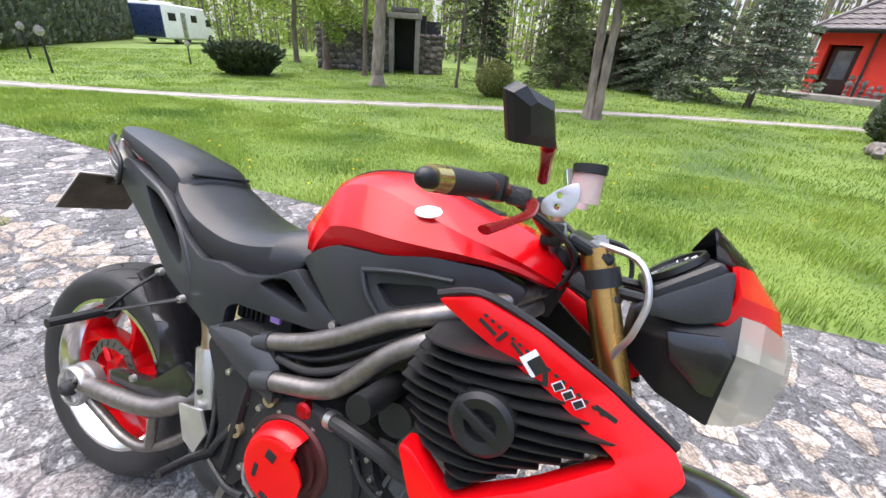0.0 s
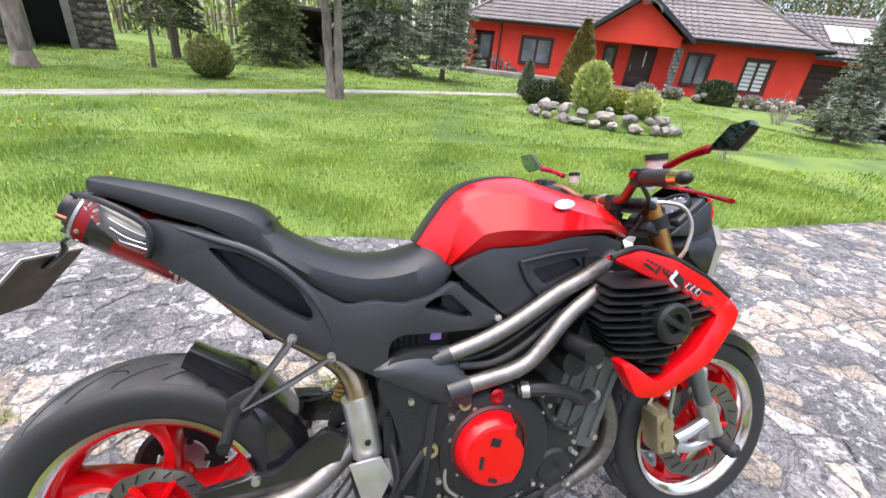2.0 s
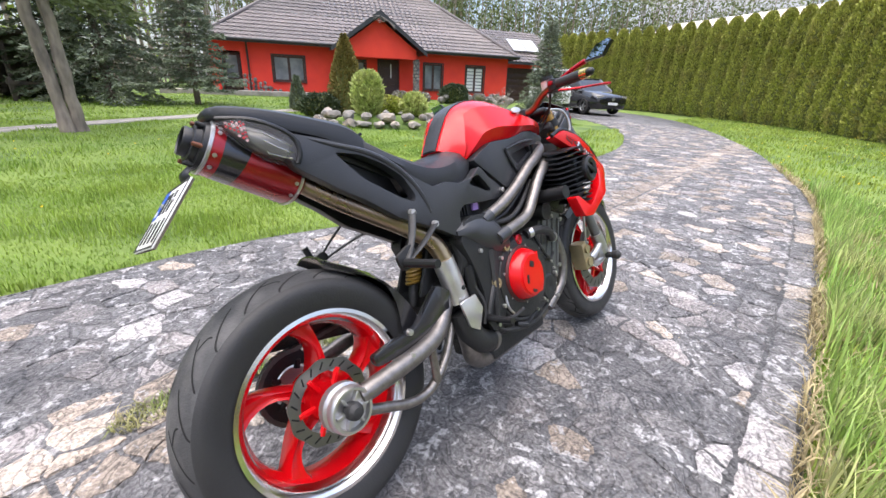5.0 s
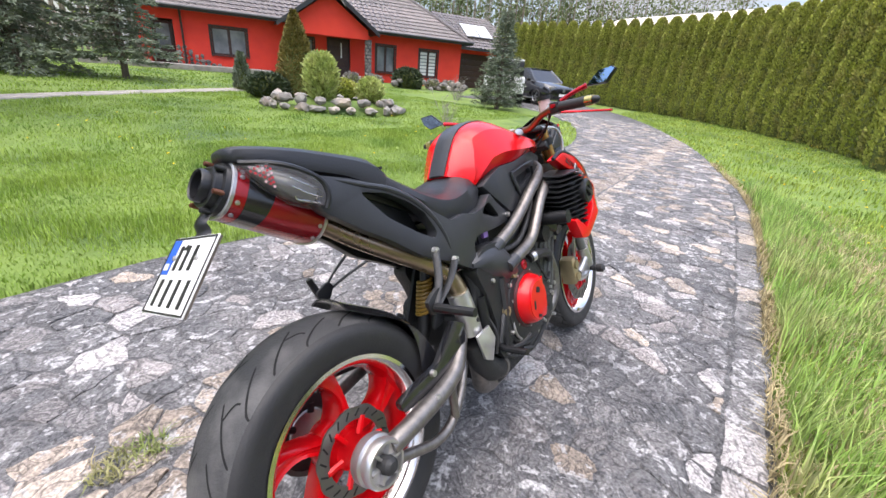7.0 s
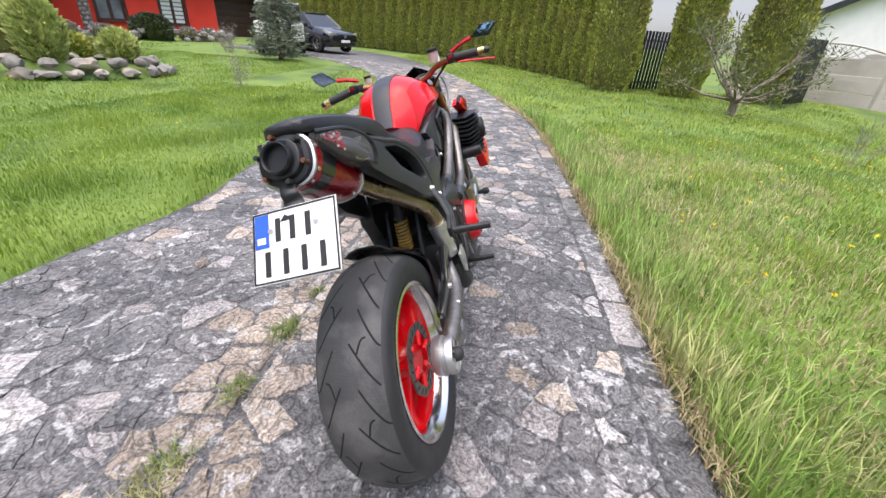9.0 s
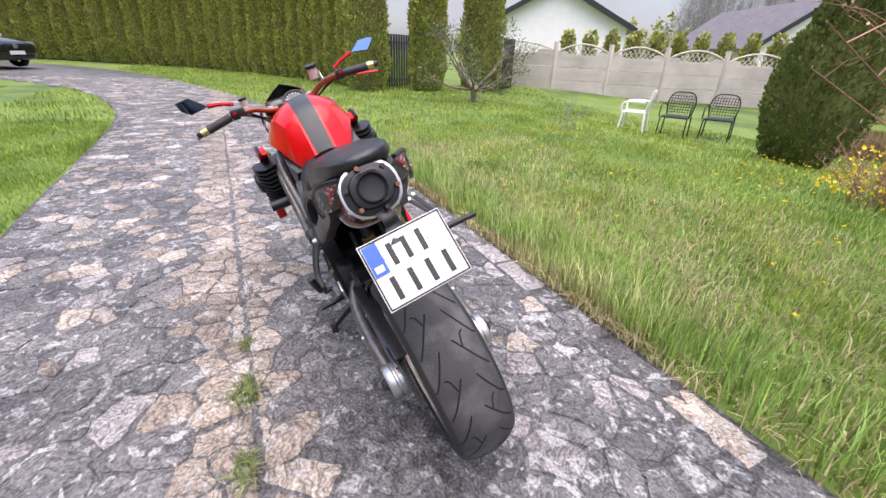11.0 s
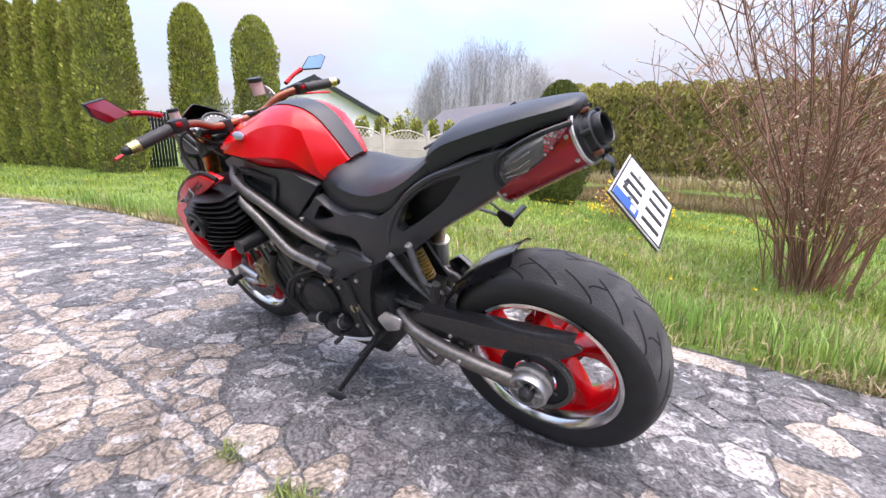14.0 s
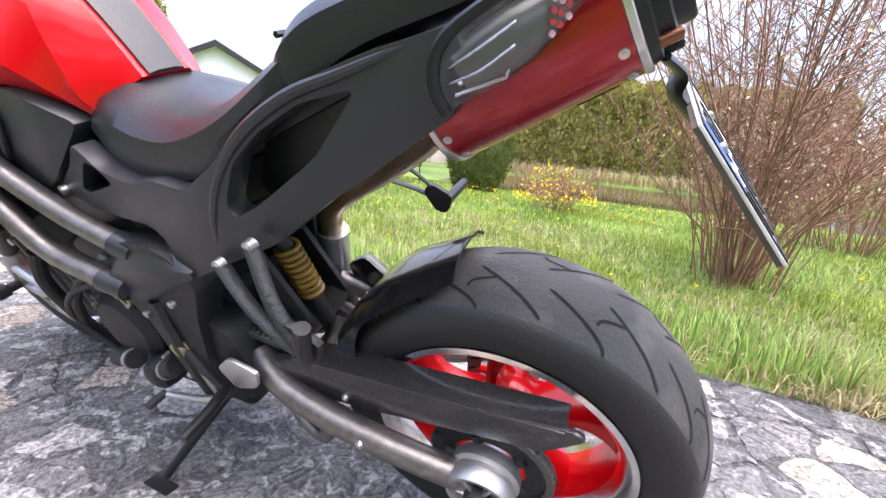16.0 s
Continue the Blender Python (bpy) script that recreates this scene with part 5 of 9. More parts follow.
for i in range(12):
    u = (i + 0.5) / 12 * (len(FP) - 2) + 1.0
    k = min(len(FP) - 2, int(u))
    x, y = FP[k][0] + (FP[k + 1][0] - FP[k][0]) * (u - k) + 1.0, FP[k][1] + (FP[k + 1][1] - FP[k][1]) * (u - k) - 0.9
    shrub("thuja", "small clipped thuja showing above the fence", "thuja", x, y, 2.25, column(0.28, 0.3), 380, 0.16, 0.34, M_THUJA, group="thujas behind the fence", up=1.2, seed=70 + i, z=-0.2)

# iron gate between the thujas
gate = thing("gate", "dark iron garden gate of upright bars", "gate", m=pose(13.4, -4.95, 0, 0, 0, -62))
for k in range(11):
    part("bar", add_box(bmesh.new(), (-0.65 + 0.13 * k, 0, 0.85), (0.09, 0.02, 1.6), bevel=0.004), M_IRON, gate)
for z in (0.25, 1.4):
    part("rail", add_box(bmesh.new(), (0, 0.02, z), (1.45, 0.03, 0.05), bevel=0.004), M_IRON, gate)
gate2 = copy_thing(gate, pose(12.1, -8.6, 0, 0, 0, -50))
gate2["label"] = "dark iron gate leaf beside the concrete fence"


# ---- chairs on the lawn ----
def wire_chair(x, y, rz):
    t = thing("chair", "dark brown woven metal garden chair on the lawn", "chair", "garden chairs", m=pose(x, y, gz1(x, y), 0, 0, rz))
    for sx in (-0.26, 0.26):
        for sy in (-0.24, 0.24):
            part("leg", add_tube(bmesh.new(), [(sx * 1.05, sy * 1.1, 0), (sx, sy, 0.42)], 0.013, 6, 1), M_IRON, t)
        part("arm", add_tube(bmesh.new(), [(sx * 1.1, -0.26, 0.42), (sx * 1.12, -0.22, 0.64), (sx * 1.1, 0.05, 0.66), (sx, 0.24, 0.62)], 0.013, 6, 4), M_IRON, t)
    part("seat", add_box(bmesh.new(), (0, 0, 0.42), (0.52, 0.50, 0.03), bevel=0.012), M_IRON, t)
    part("back_frame", add_tube(bmesh.new(), [(-0.24, 0.24, 0.43), (-0.27, 0.29, 0.70), (-0.19, 0.33, 0.87), (0, 0.34, 0.90), (0.19, 0.33, 0.87), (0.27, 0.29, 0.70), (0.24, 0.24, 0.43)], 0.014, 6, 5), M_IRON, t)
    mesh = bmesh.new()
    for k in range(9):
        q = -0.21 + 0.0525 * k
        add_tube(mesh, [(q, 0.25, 0.45), (q, 0.32, 0.87 - 0.9 * q * q)], 0.006, 4, 1)
    for k in range(7):
        add_tube(mesh, [(-0.25, 0.26 + 0.01 * k, 0.49 + 0.055 * k), (0.25, 0.26 + 0.01 * k, 0.49 + 0.055 * k)], 0.006, 4, 1)
    part("weave", mesh, M_IRON, t, smooth=False)
    return t


wire_chair(5.05, -8.2, 205)
wire_chair(4.5, -8.85, 205)
wc = thing("chair", "white moulded plastic garden armchair on the lawn", "chair", "garden chairs", m=pose(5.7, -7.7, gz1(5.7, -7.7), 0, 0, 120))
for sx in (-0.24, 0.24):
    for sy in (-0.22, 0.22):
        part("leg", add_tube(bmesh.new(), [(sx * 1.15, sy * 1.2, 0), (sx, sy, 0.42)], 0.024, 8, 1), M_WHITE, wc)
    part("armrest", add_tube(bmesh.new(), [(sx * 1.1, -0.24, 0.42), (sx * 1.15, -0.22, 0.62), (sx * 1.12, 0.20, 0.64)], 0.022, 8, 4), M_WHITE, wc)
part("seat", add_box(bmesh.new(), (0, 0, 0.42), (0.50, 0.48, 0.03), bevel=0.012), M_WHITE, wc)
part("backrest", add_box(bmesh.new(), (0, 0.27, 0.65), (0.46, 0.03, 0.46), Matrix.Translation((0, 0.27, 0.65)) @ Matrix.Rotation(-0.2, 4, "X") @ Matrix.Translation((0, -0.27, -0.65)), bevel=0.012), M_WHITE, wc)

# ---- lamps on the lawn ----
for x, y, h in ((-12.2, 6.2, 0.95), (-16.7, 8.0, 0.95), (-13.6, 11.3, 0.7)):
    t = thing("garden_lamp", "black garden lamp post with a round glass head", "lamp", "garden lamps", m=pose(x, y, gz1(x, y)))
    part("post", add_cyl(bmesh.new(), (0, 0, -0.05), (0, 0, h - 0.1), 0.032, 0.022, seg=10), M_IRON, t)
    g = bmesh.new()
    bmesh.ops.create_uvsphere(g, u_segments=16, v_segments=10, radius=0.11, matrix=Matrix.Translation((0, 0, h)))
    part("globe", g, M_LENS, t)
    part("cap", add_cyl(bmesh.new(), (0, 0, h + 0.07), (0, 0, h + 0.13), 0.10, 0.03, seg=14), M_IRON, t)

# ---- stone shed and ruined wall ----
def rubble_wall(t, x0, x1, z1, y0, seed, thick=0.4):
    rs2 = random.Random(seed)
    part("wall", add_box(bmesh.new(), ((x0 + x1) / 2, y0 + thick / 2, z1 / 2 - 0.1), (x1 - x0, thick, z1 + 0.1)), M_MORTAR, t, smooth=False)
    x = x0 + 0.1
    while x < x1 - 0.08:
        z = 0.1
        while z < z1 - 0.05:
            r = rs2.uniform(0.10, 0.18)
            b = bmesh.new()
            bmesh.ops.create_icosphere(b, subdivisions=1, radius=1.0, matrix=Matrix.Translation((x + rs2.uniform(-0.05, 0.05), y0, z)) @ Matrix.Diagonal((r, 0.10, r * 0.72, 1)))
            part("stone", b, M_RUBBLE, t, smooth=False)
            z += r * 1.45
        x += 0.27


shed = thing("stone_shed", "old rubble stone shed with a dark open doorway", "shed", m=pose(-7.25, 16.1, gz1(-7.25, 16.1), 0, 0, 24))
rubble_wall(shed, -3.6, -0.55, 1.75, 0.25, 3)
rubble_wall(shed, 0.55, 1.6, 1.6, 0.25, 4)
for x in (-0.52, 0.52):
    part("jamb", add_box(bmesh.new(), (x, 0.1, 1.0), (0.20, 0.40, 2.1), bevel=0.02), M_OLDCONC, shed)
part("lintel", add_box(bmesh.new(), (0, 0.08, 2.12), (1.35, 0.5, 0.20), bevel=0.02), M_OLDCONC, shed)
part("coping", add_box(bmesh.new(), (0, 0.1, 2.34), (1.1, 0.45, 0.16), bevel=0.02), M_MORTAR, shed)
part("back_wall", add_box(bmesh.new(), (-1.0, 2.2, 1.0), (5.0, 0.2, 2.2)), M_FASCIA, shed, smooth=False)
part("side_wall", add_box(bmesh.new(), (0.75, 1.3, 1.0), (0.2, 1.8, 2.2)), M_FASCIA, shed, smooth=False)
part("side_wall", add_box(bmesh.new(), (-0.75, 1.3, 1.0), (0.2, 1.8, 2.2)), M_FASCIA, shed, smooth=False)
part("roof", add_box(bmesh.new(), (0, 1.3, 2.15), (1.7, 2.0, 0.12)), M_FASCIA, shed, smooth=False)

store = thing("wood_store", "dark open-fronted timber store with a sagging roof", "shed", m=pose(0.1, 18.9, gz1(0.1, 18.9), 0, 0, 14))
for x in (-1.6, -0.55, 0.55, 1.6):
    for y in (-0.9, 0.9):
        part("post", add_box(bmesh.new(), (x, y, 0.8), (0.11, 0.11, 1.7), bevel=0.01), M_OLDWOOD, store)
part("roof", add_box(bmesh.new(), (0, 0, 1.75), (4.0, 2.7, 0.14), Matrix.Rotation(radians(-8), 4, "X"), bevel=0.02), M_OLDWOOD, store)
part("back_wall", add_box(bmesh.new(), (0, 0.98, 0.8), (3.3, 0.05, 1.6)), M_OLDWOOD, store, smooth=False)
part("gable_wall", add_box(bmesh.new(), (1.72, 0, 0.75), (0.08, 1.8, 1.5)), M_WHITE, store, smooth=False)
for k in range(22):
    x = -1.3 + 0.6 * (k // 5)
    b = add_cyl(bmesh.new(), (x + rs.uniform(-0.1, 0.1), -0.1, 0.08 + 0.15 * (k % 5)), (x + rs.uniform(-0.1, 0.1), 0.9, 0.08 + 0.15 * (k % 5)), 0.072, seg=8)
    part("log", b, M_BARK, store)
ladder = thing("ladder", "pale wooden ladder leaning against the timber store", "ladder", m=pose(-1.35, 17.6, gz1(-1.35, 17.6), -14, 0, 14))
for x in (-0.17, 0.17):
    part("rail", add_box(bmesh.new(), (x, 0, 0.62), (0.04, 0.03, 1.3)), M_WHITE, ladder, smooth=False)
for k in range(4):
    part("rung", add_box(bmesh.new(), (0, 0, 0.2 + 0.27 * k), (0.34, 0.025, 0.03)), M_WHITE, ladder, smooth=False)
rail_f = thing("rail_fence", "low weathered rail before the timber store", "fence", m=pose(1.6, 17.4, gz1(1.6, 17.4), 0, 0, 14))
for x in (-0.9, 0.0, 0.9):
    part("post", add_box(bmesh.new(), (x, 0, 0.3), (0.08, 0.08, 0.7)), M_OLDWOOD, rail_f, smooth=False)
part("rail", add_box(bmesh.new(), (0, -0.05, 0.5), (2.0, 0.04, 0.08)), M_OLDWOOD, rail_f, smooth=False)


# ---- vehicles ----
def road_wheel(parent, x, y, z, r, w, rim=M_SILVER):
    s = 1 if y > 0 else -1
    t = part("wheel", add_lathe(bmesh.new(), [(r * 0.62, -w / 2), (r * 0.92, -w / 2), (r, -w * 0.36), (r, w * 0.36), (r * 0.92, w / 2), (r * 0.62, w / 2)], 28, c=(x, y, z), closed=True), M_TYREFAR, parent)
    h = bmesh.new()
    for k in range(5):
        add_box(h, (r * 0.32, y + s * w * 0.34, 0), (r * 0.60, 0.03, r * 0.17), Matrix.Translation((x, 0, z)) @ Matrix.Rotation(TAU * k / 5, 4, "Y"))
    add_lathe(h, [(r * 0.56, y + s * w * 0.30), (r * 0.64, y + s * w * 0.48), (r * 0.62, y + s * w * 0.1)], 28, c=(x, 0, z))
    part("rim", h, rim, t)


def hatch(label, x, y, rz, material):
    """A compact crossover: lofted body and cabin, glass, lamps, wheels."""
    t = thing("car", label, "car", m=pose(x, y, gz1(x, y), 0, 0, rz))
    b = bmesh.new()
    rings = []
    for px_, w, z0, z1 in ((2.16, 0.62, 0.34, 0.66), (2.10, 0.80, 0.26, 0.80), (1.70, 0.88, 0.22, 0.92), (0.95, 0.90, 0.20, 1.00), (0.0, 0.91, 0.20, 1.00), (-1.2, 0.90, 0.22, 1.02), (-1.95, 0.84, 0.28, 1.02), (-2.12, 0.72, 0.36, 0.92)):
        rings.append([(px_, sy * w * k, z) for sy, k, z in ((-1, 0.86, z0), (-1, 1.0, z0 + 0.16), (-1, 1.0, z0 + (z1 - z0) * 0.62), (-1, 0.90, z1), (1, 0.90, z1), (1, 1.0, z0 + (z1 - z0) * 0.62), (1, 1.0, z0 + 0.16), (1, 0.86, z0))])
    add_loft(b, rings)
    bmesh.ops.bevel(b, geom=b.edges[:], offset=0.03, segments=1, affect="EDGES", clamp_overlap=True)
    part("body", b, material, t)
    b = bmesh.new()
    add_loft(b, [[(xx, sy * w, z) for xx, sy, w, z in ((x0, -1, w0, 0.97), (x0, 1, w0, 0.97), (x1, 1, w1, 1.50), (x1, -1, w1, 1.50))] for x0, x1, w0, w1 in ((-1.85, -1.35, 0.80, 0.62), (-0.9, -0.8, 0.82, 0.65), (0.15, 0.0, 0.82, 0.65), (1.05, 0.30, 0.80, 0.62))])
    part("cabin_glass", b, M_CARGLASS, t, smooth=False)
    b = bmesh.new()
    add_box(b, (-0.52, 0, 1.50), (1.75, 1.28, 0.05), bevel=0.02)
    for sy in (-1, 1):
        for pts in ([(1.06, sy * 0.80, 0.98), (0.30, sy * 0.63, 1.50)], [(-0.15, sy * 0.83, 0.98), (-0.20, sy * 0.65, 1.50)], [(-1.86, sy * 0.80, 0.98), (-1.36, sy * 0.63, 1.50)]):
            add_tube(b, pts, 0.035, 6, 1)
    part("roof", b, material, t)
    for sy in (-1, 1):
        part("headlamp", add_box(bmesh.new(), (2.02, sy * 0.62, 0.74), (0.22, 0.30, 0.12), bevel=0.04), M_LENS, t)
        part("wing_mirror", add_box(bmesh.new(), (0.75, sy * 0.98, 1.02), (0.12, 0.20, 0.13), bevel=0.03), material, t)
        part("sill", add_box(bmesh.new(), (0, sy * 0.90, 0.27), (2.2, 0.03, 0.05)), M_SILVER, t, smooth=False)
        for wx in (1.32, -1.32):
            road_wheel(t, wx, sy * 0.80, 0.33, 0.33, 0.22)
    part("grille", add_box(bmesh.new(), (2.13, 0, 0.64), (0.06, 0.75, 0.18), bevel=0.02), M_IRON, t)
    part("air_intake", add_box(bmesh.new(), (2.13, 0, 0.38), (0.06, 1.1, 0.12), bevel=0.02), M_TYREFAR, t)
    part("badge", add_cyl(bmesh.new(), (2.15, 0, 0.66), (2.18, 0, 0.66), 0.07, seg=16), M_SILVER, t)
    part("number_plate", add_box(bmesh.new(), (2.18, 0, 0.47), (0.02, 0.5, 0.11)), M_WHITE, t, smooth=False)
    return t


hatch("black compact crossover car parked at the drive's end", 19.6, 8.2, -118, M_CARBLK)
suv = thing("off_road_car", "white off-road car with a spare wheel on its tailgate", "car", m=pose(16.6, 8.38, gz1(16.6, 8.38), 0, 0, 30))
part("body", add_box(bmesh.new(), (0, 0, 0.78), (3.6, 1.6, 0.62), bevel=0.08, seg=3), M_WHITE, suv)
part("cabin", add_box(bmesh.new(), (-0.5, 0, 1.35), (2.4, 1.45, 0.62), bevel=0.12, seg=3), M_CARGLASS, suv)
part("roof", add_box(bmesh.new(), (-0.5, 0, 1.68), (2.35, 1.42, 0.06), bevel=0.03), M_WHITE, suv)
for sy in (-1, 1):
    for wx in (1.15, -1.15):
        road_wheel(suv, wx, sy * 0.72, 0.35, 0.35, 0.24)
sw_ = part("spare_wheel", add_lathe(bmesh.new(), [(0.0001, -2.02), (0.22, -2.02), (0.24, -2.06), (0.34, -2.05), (0.36, -1.98), (0.36, -1.86), (0.0001, -1.86)], 32, "x", (0, 0, 1.0)), M_TYREFAR, suv)
part("wheel_cover", add_lathe(bmesh.new(), [(0.0001, -2.075), (0.21, -2.07), (0.225, -2.05), (0.225, -2.03)], 32, "x", (0, 0, 1.0)), M_WHITE, sw_)

camper = thing("camper_van", "white and navy camper van parked by the boundary hedge", "camper van", m=Matrix(((-0.36, -0.933, 0, -31.6), (0.933, -0.36, 0, 25.2), (0, 0, 1, gz1(-31.6, 25.2)), (0, 0, 0, 1))))
part("body", add_box(bmesh.new(), (-0.7, 0, 1.45), (5.6, 2.25, 2.2), bevel=0.12, seg=3), M_WHITE, camper)
part("rear_panel", add_box(bmesh.new(), (-3.47, 0, 1.40), (0.14, 2.18, 2.0), bevel=0.06), M_NAVY, camper)
part("skirt", add_box(bmesh.new(), (-0.7, 0, 0.42), (5.5, 2.2, 0.25), bevel=0.03), M_SILVER, camper)
cab = bmesh.new()
add_loft(cab, [[(x, sy * w, z) for sy, z in ((-1, 0.35), (-1, zt), (1, zt), (1, 0.35))] for x, w, zt in ((2.05, 1.0, 2.25), (2.5, 1.0, 2.0), (3.0, 0.95, 1.35), (3.75, 0.85, 1.05))])
part("cab", cab, M_WHITE, camper)
for sy in (-1, 1):
    for x0, w in ((-2.4, 0.9), (0.4, 0.8)):
        part("window", add_box(bmesh.new(), (x0, sy * 1.13, 1.75), (w, 0.03, 0.5), bevel=0.01), M_CARGLASS, camper)
    part("cab_window", add_box(bmesh.new(), (2.6, sy * 0.99, 1.55), (0.8, 0.04, 0.5), bevel=0.01), M_CARGLASS, camper)
    for wx in (2.7, -1.9):
        road_wheel(camper, wx, sy * 0.95, 0.35, 0.35, 0.24)
part("door", add_box(bmesh.new(), (-1.0, 1.13, 1.25), (0.6, 0.03, 1.7), bevel=0.01), M_SILVER, camper)
part("door", add_box(bmesh.new(), (-1.0, -1.13, 1.25), (0.6, 0.03, 1.7), bevel=0.01), M_SILVER, camper)
part("roof_box", add_box(bmesh.new(), (-1.6, 0, 2.62), (1.2, 0.9, 0.16), bevel=0.05), M_WHITE, camper)

# ---- motorcycle ----
# bike axes: x forward from the rear axle, y to the bike's left, z up its own midplane
BIKE_M = pose(0.0108, -0.0979, 0.0194, 0, 0, -1.06) @ pose(0, 0, 0, -19.1)
bike = thing("motorcycle", "red and black naked sports motorcycle leaning on its side stand", "motorcycle", m=BIKE_M)
M_PAINT = pbr("red_paint", (0.62, 0.003, 0.006), (0.55, 0.003, 0.006), 3.0, 0.24, coat=0.35, rvar=0.05, spec=0.24)
M_PLASTIC = pbr("black_plastic", (0.013, 0.0135, 0.0145), (0.010, 0.0105, 0.0115), 6.0, 0.34, bump=0.10, bscale=400, rvar=0.08, spec=0.36)
M_GREYPL = pbr("charcoal_panel", (0.030, 0.0316, 0.0355), (0.021, 0.0222, 0.0253), 4.0, 0.34, bump=0.08, bscale=300, rvar=0.08, spec=0.46)
M_VINYL = pbr("seat_vinyl", (0.016, 0.0168, 0.019), (0.012, 0.0127, 0.0145), 5.0, 0.36, bump=0.10, bscale=260, rvar=0.07, spec=0.45)
M_GLOSSBLK = pbr("gloss_black", (0.015, 0.015, 0.017), None, 6.0, 0.20, coat=0.6, rvar=0.06)
M_RUBBER = pbr("tyre_rubber", (0.014, 0.014, 0.015), (0.020, 0.020, 0.020), 7.0, 0.58, bump=0.12, bscale=180)
M_TREAD = pbr("worn_tread_rubber", (0.030, 0.030, 0.031), (0.046, 0.046, 0.046), 7.0, 0.70, bump=0.2, bscale=180, stain=(0.085, 0.083, 0.080), sscale=9.0)
M_GROOVE = pbr("tread_groove", (0.006, 0.006, 0.006), None, 7.0, 0.95)
M_RIM = pbr("polished_rim", (0.84, 0.82, 0.81), (0.72, 0.70, 0.69), 5.0, 0.17, metal=1.0, rvar=0.08)
M_ALU = pbr("brushed_aluminium", (0.58, 0.57, 0.56), (0.46, 0.45, 0.45), 8.0, 0.36, metal=0.9, bump=0.06, bscale=300)
M_BRIGHT = pbr("bright_aluminium", (0.68, 0.67, 0.66), (0.54, 0.53, 0.52), 14.0, 0.36, metal=0.85, bump=0.05, bscale=200)
M_STEEL = pbr("frame_steel", (0.25, 0.23, 0.214), (0.17, 0.157, 0.147), 60.0, 0.40, metal=0.85, bump=0.08, bscale=260)
M_CAST = pbr("engine_casting", (0.026, 0.027, 0.028), (0.018, 0.019, 0.020), 9.0, 0.48, metal=0.35, bump=0.25, bscale=220)
M_CASTGREY = pbr("cylinder_casting", (0.17, 0.175, 0.165), (0.11, 0.115, 0.108), 7.0, 0.52, metal=0.5, bump=0.25, bscale=200)
M_GOLD2 = pbr("gold_fork", (0.46, 0.27, 0.085), (0.38, 0.215, 0.065), 5.0, 0.27, metal=0.95, rvar=0.06)
M_TITAN = pbr("heat_tinted_pipe", (0.33, 0.25, 0.17), (0.26, 0.20, 0.15), 4.0, 0.30, metal=0.9, stain=(0.42, 0.33, 0.20), sscale=6.0)
M_MUFRED = pbr("red_anodised", (0.36, 0.008, 0.014), (0.29, 0.006, 0.011), 4.0, 0.25, metal=0.45, coat=0.5)
M_CARBON = pbr("carbon_weave", (0.016, 0.016, 0.017), (0.024, 0.024, 0.025), 160.0, 0.30, coat=0.4, detail=0.0)
M_COPPER = pbr("copper_bar", (0.25, 0.105, 0.060), (0.19, 0.08, 0.05), 6.0, 0.32, metal=0.8)
M_BRASS = pbr("brass_end", (0.62, 0.50, 0.20), (0.52, 0.42, 0.17), 6.0, 0.26, metal=0.95)
M_ANORED = pbr("red_anodised_bright", (0.50, 0.012, 0.02), None, 6.0, 0.25, metal=0.7)
M_MIRROR = pbr("mirror_glass", (0.30, 0.41, 0.56), None, 2.0, 0.02, metal=1.0, rvar=0.01)
M_DRUM = pbr("worn_clutch_drum", (0.10, 0.022, 0.022), (0.05, 0.022, 0.020), 14.0, 0.45, metal=0.5, bump=0.1, bscale=200)
M_MILK = pbr("milky_reservoir", (0.62, 0.52, 0.50), (0.55, 0.36, 0.36), 12.0, 0.3, trans=0.25)
M_LED = pbr("red_led", (0.62, 0.02, 0.03), (0.45, 0.012, 0.02), 90.0, 0.25)
M_LEDPALE = pbr("pale_led", (0.80, 0.52, 0.54), (0.70, 0.40, 0.42), 90.0, 0.2)
M_SPRING = pbr("golden_spring", (0.27, 0.16, 0.025), None, 6.0, 0.4)
M_PLATEW = pbr("plate_white", (0.78, 0.78, 0.76), (0.70, 0.70, 0.68), 8.0, 0.4, stain=(0.55, 0.54, 0.51), sscale=14.0)
M_PLATEB = pbr("plate_blue", (0.02, 0.11, 0.55), None, 8.0, 0.4)
M_INK = pbr("plate_ink", (0.012, 0.012, 0.012), None, 8.0, 0.5)
M_GAUGE = pbr("gauge_glass", (0.05, 0.052, 0.056), (0.08, 0.08, 0.085), 30.0, 0.10, rvar=0.05)
M_DECALW = pbr("decal_white", (0.75, 0.76, 0.80), None, 8.0, 0.35)
M_LILAC = pbr("lilac_connector", (0.42, 0.25, 0.62), None, 8.0, 0.5)
M_CALGOLD = pbr("caliper_gold", (0.42, 0.35, 0.20), (0.32, 0.26, 0.15), 8.0, 0.42, metal=0.6)
M_DISC = pbr("brake_disc", (0.19, 0.19, 0.175), (0.14, 0.14, 0.125), 12.0, 0.38, metal=0.85)


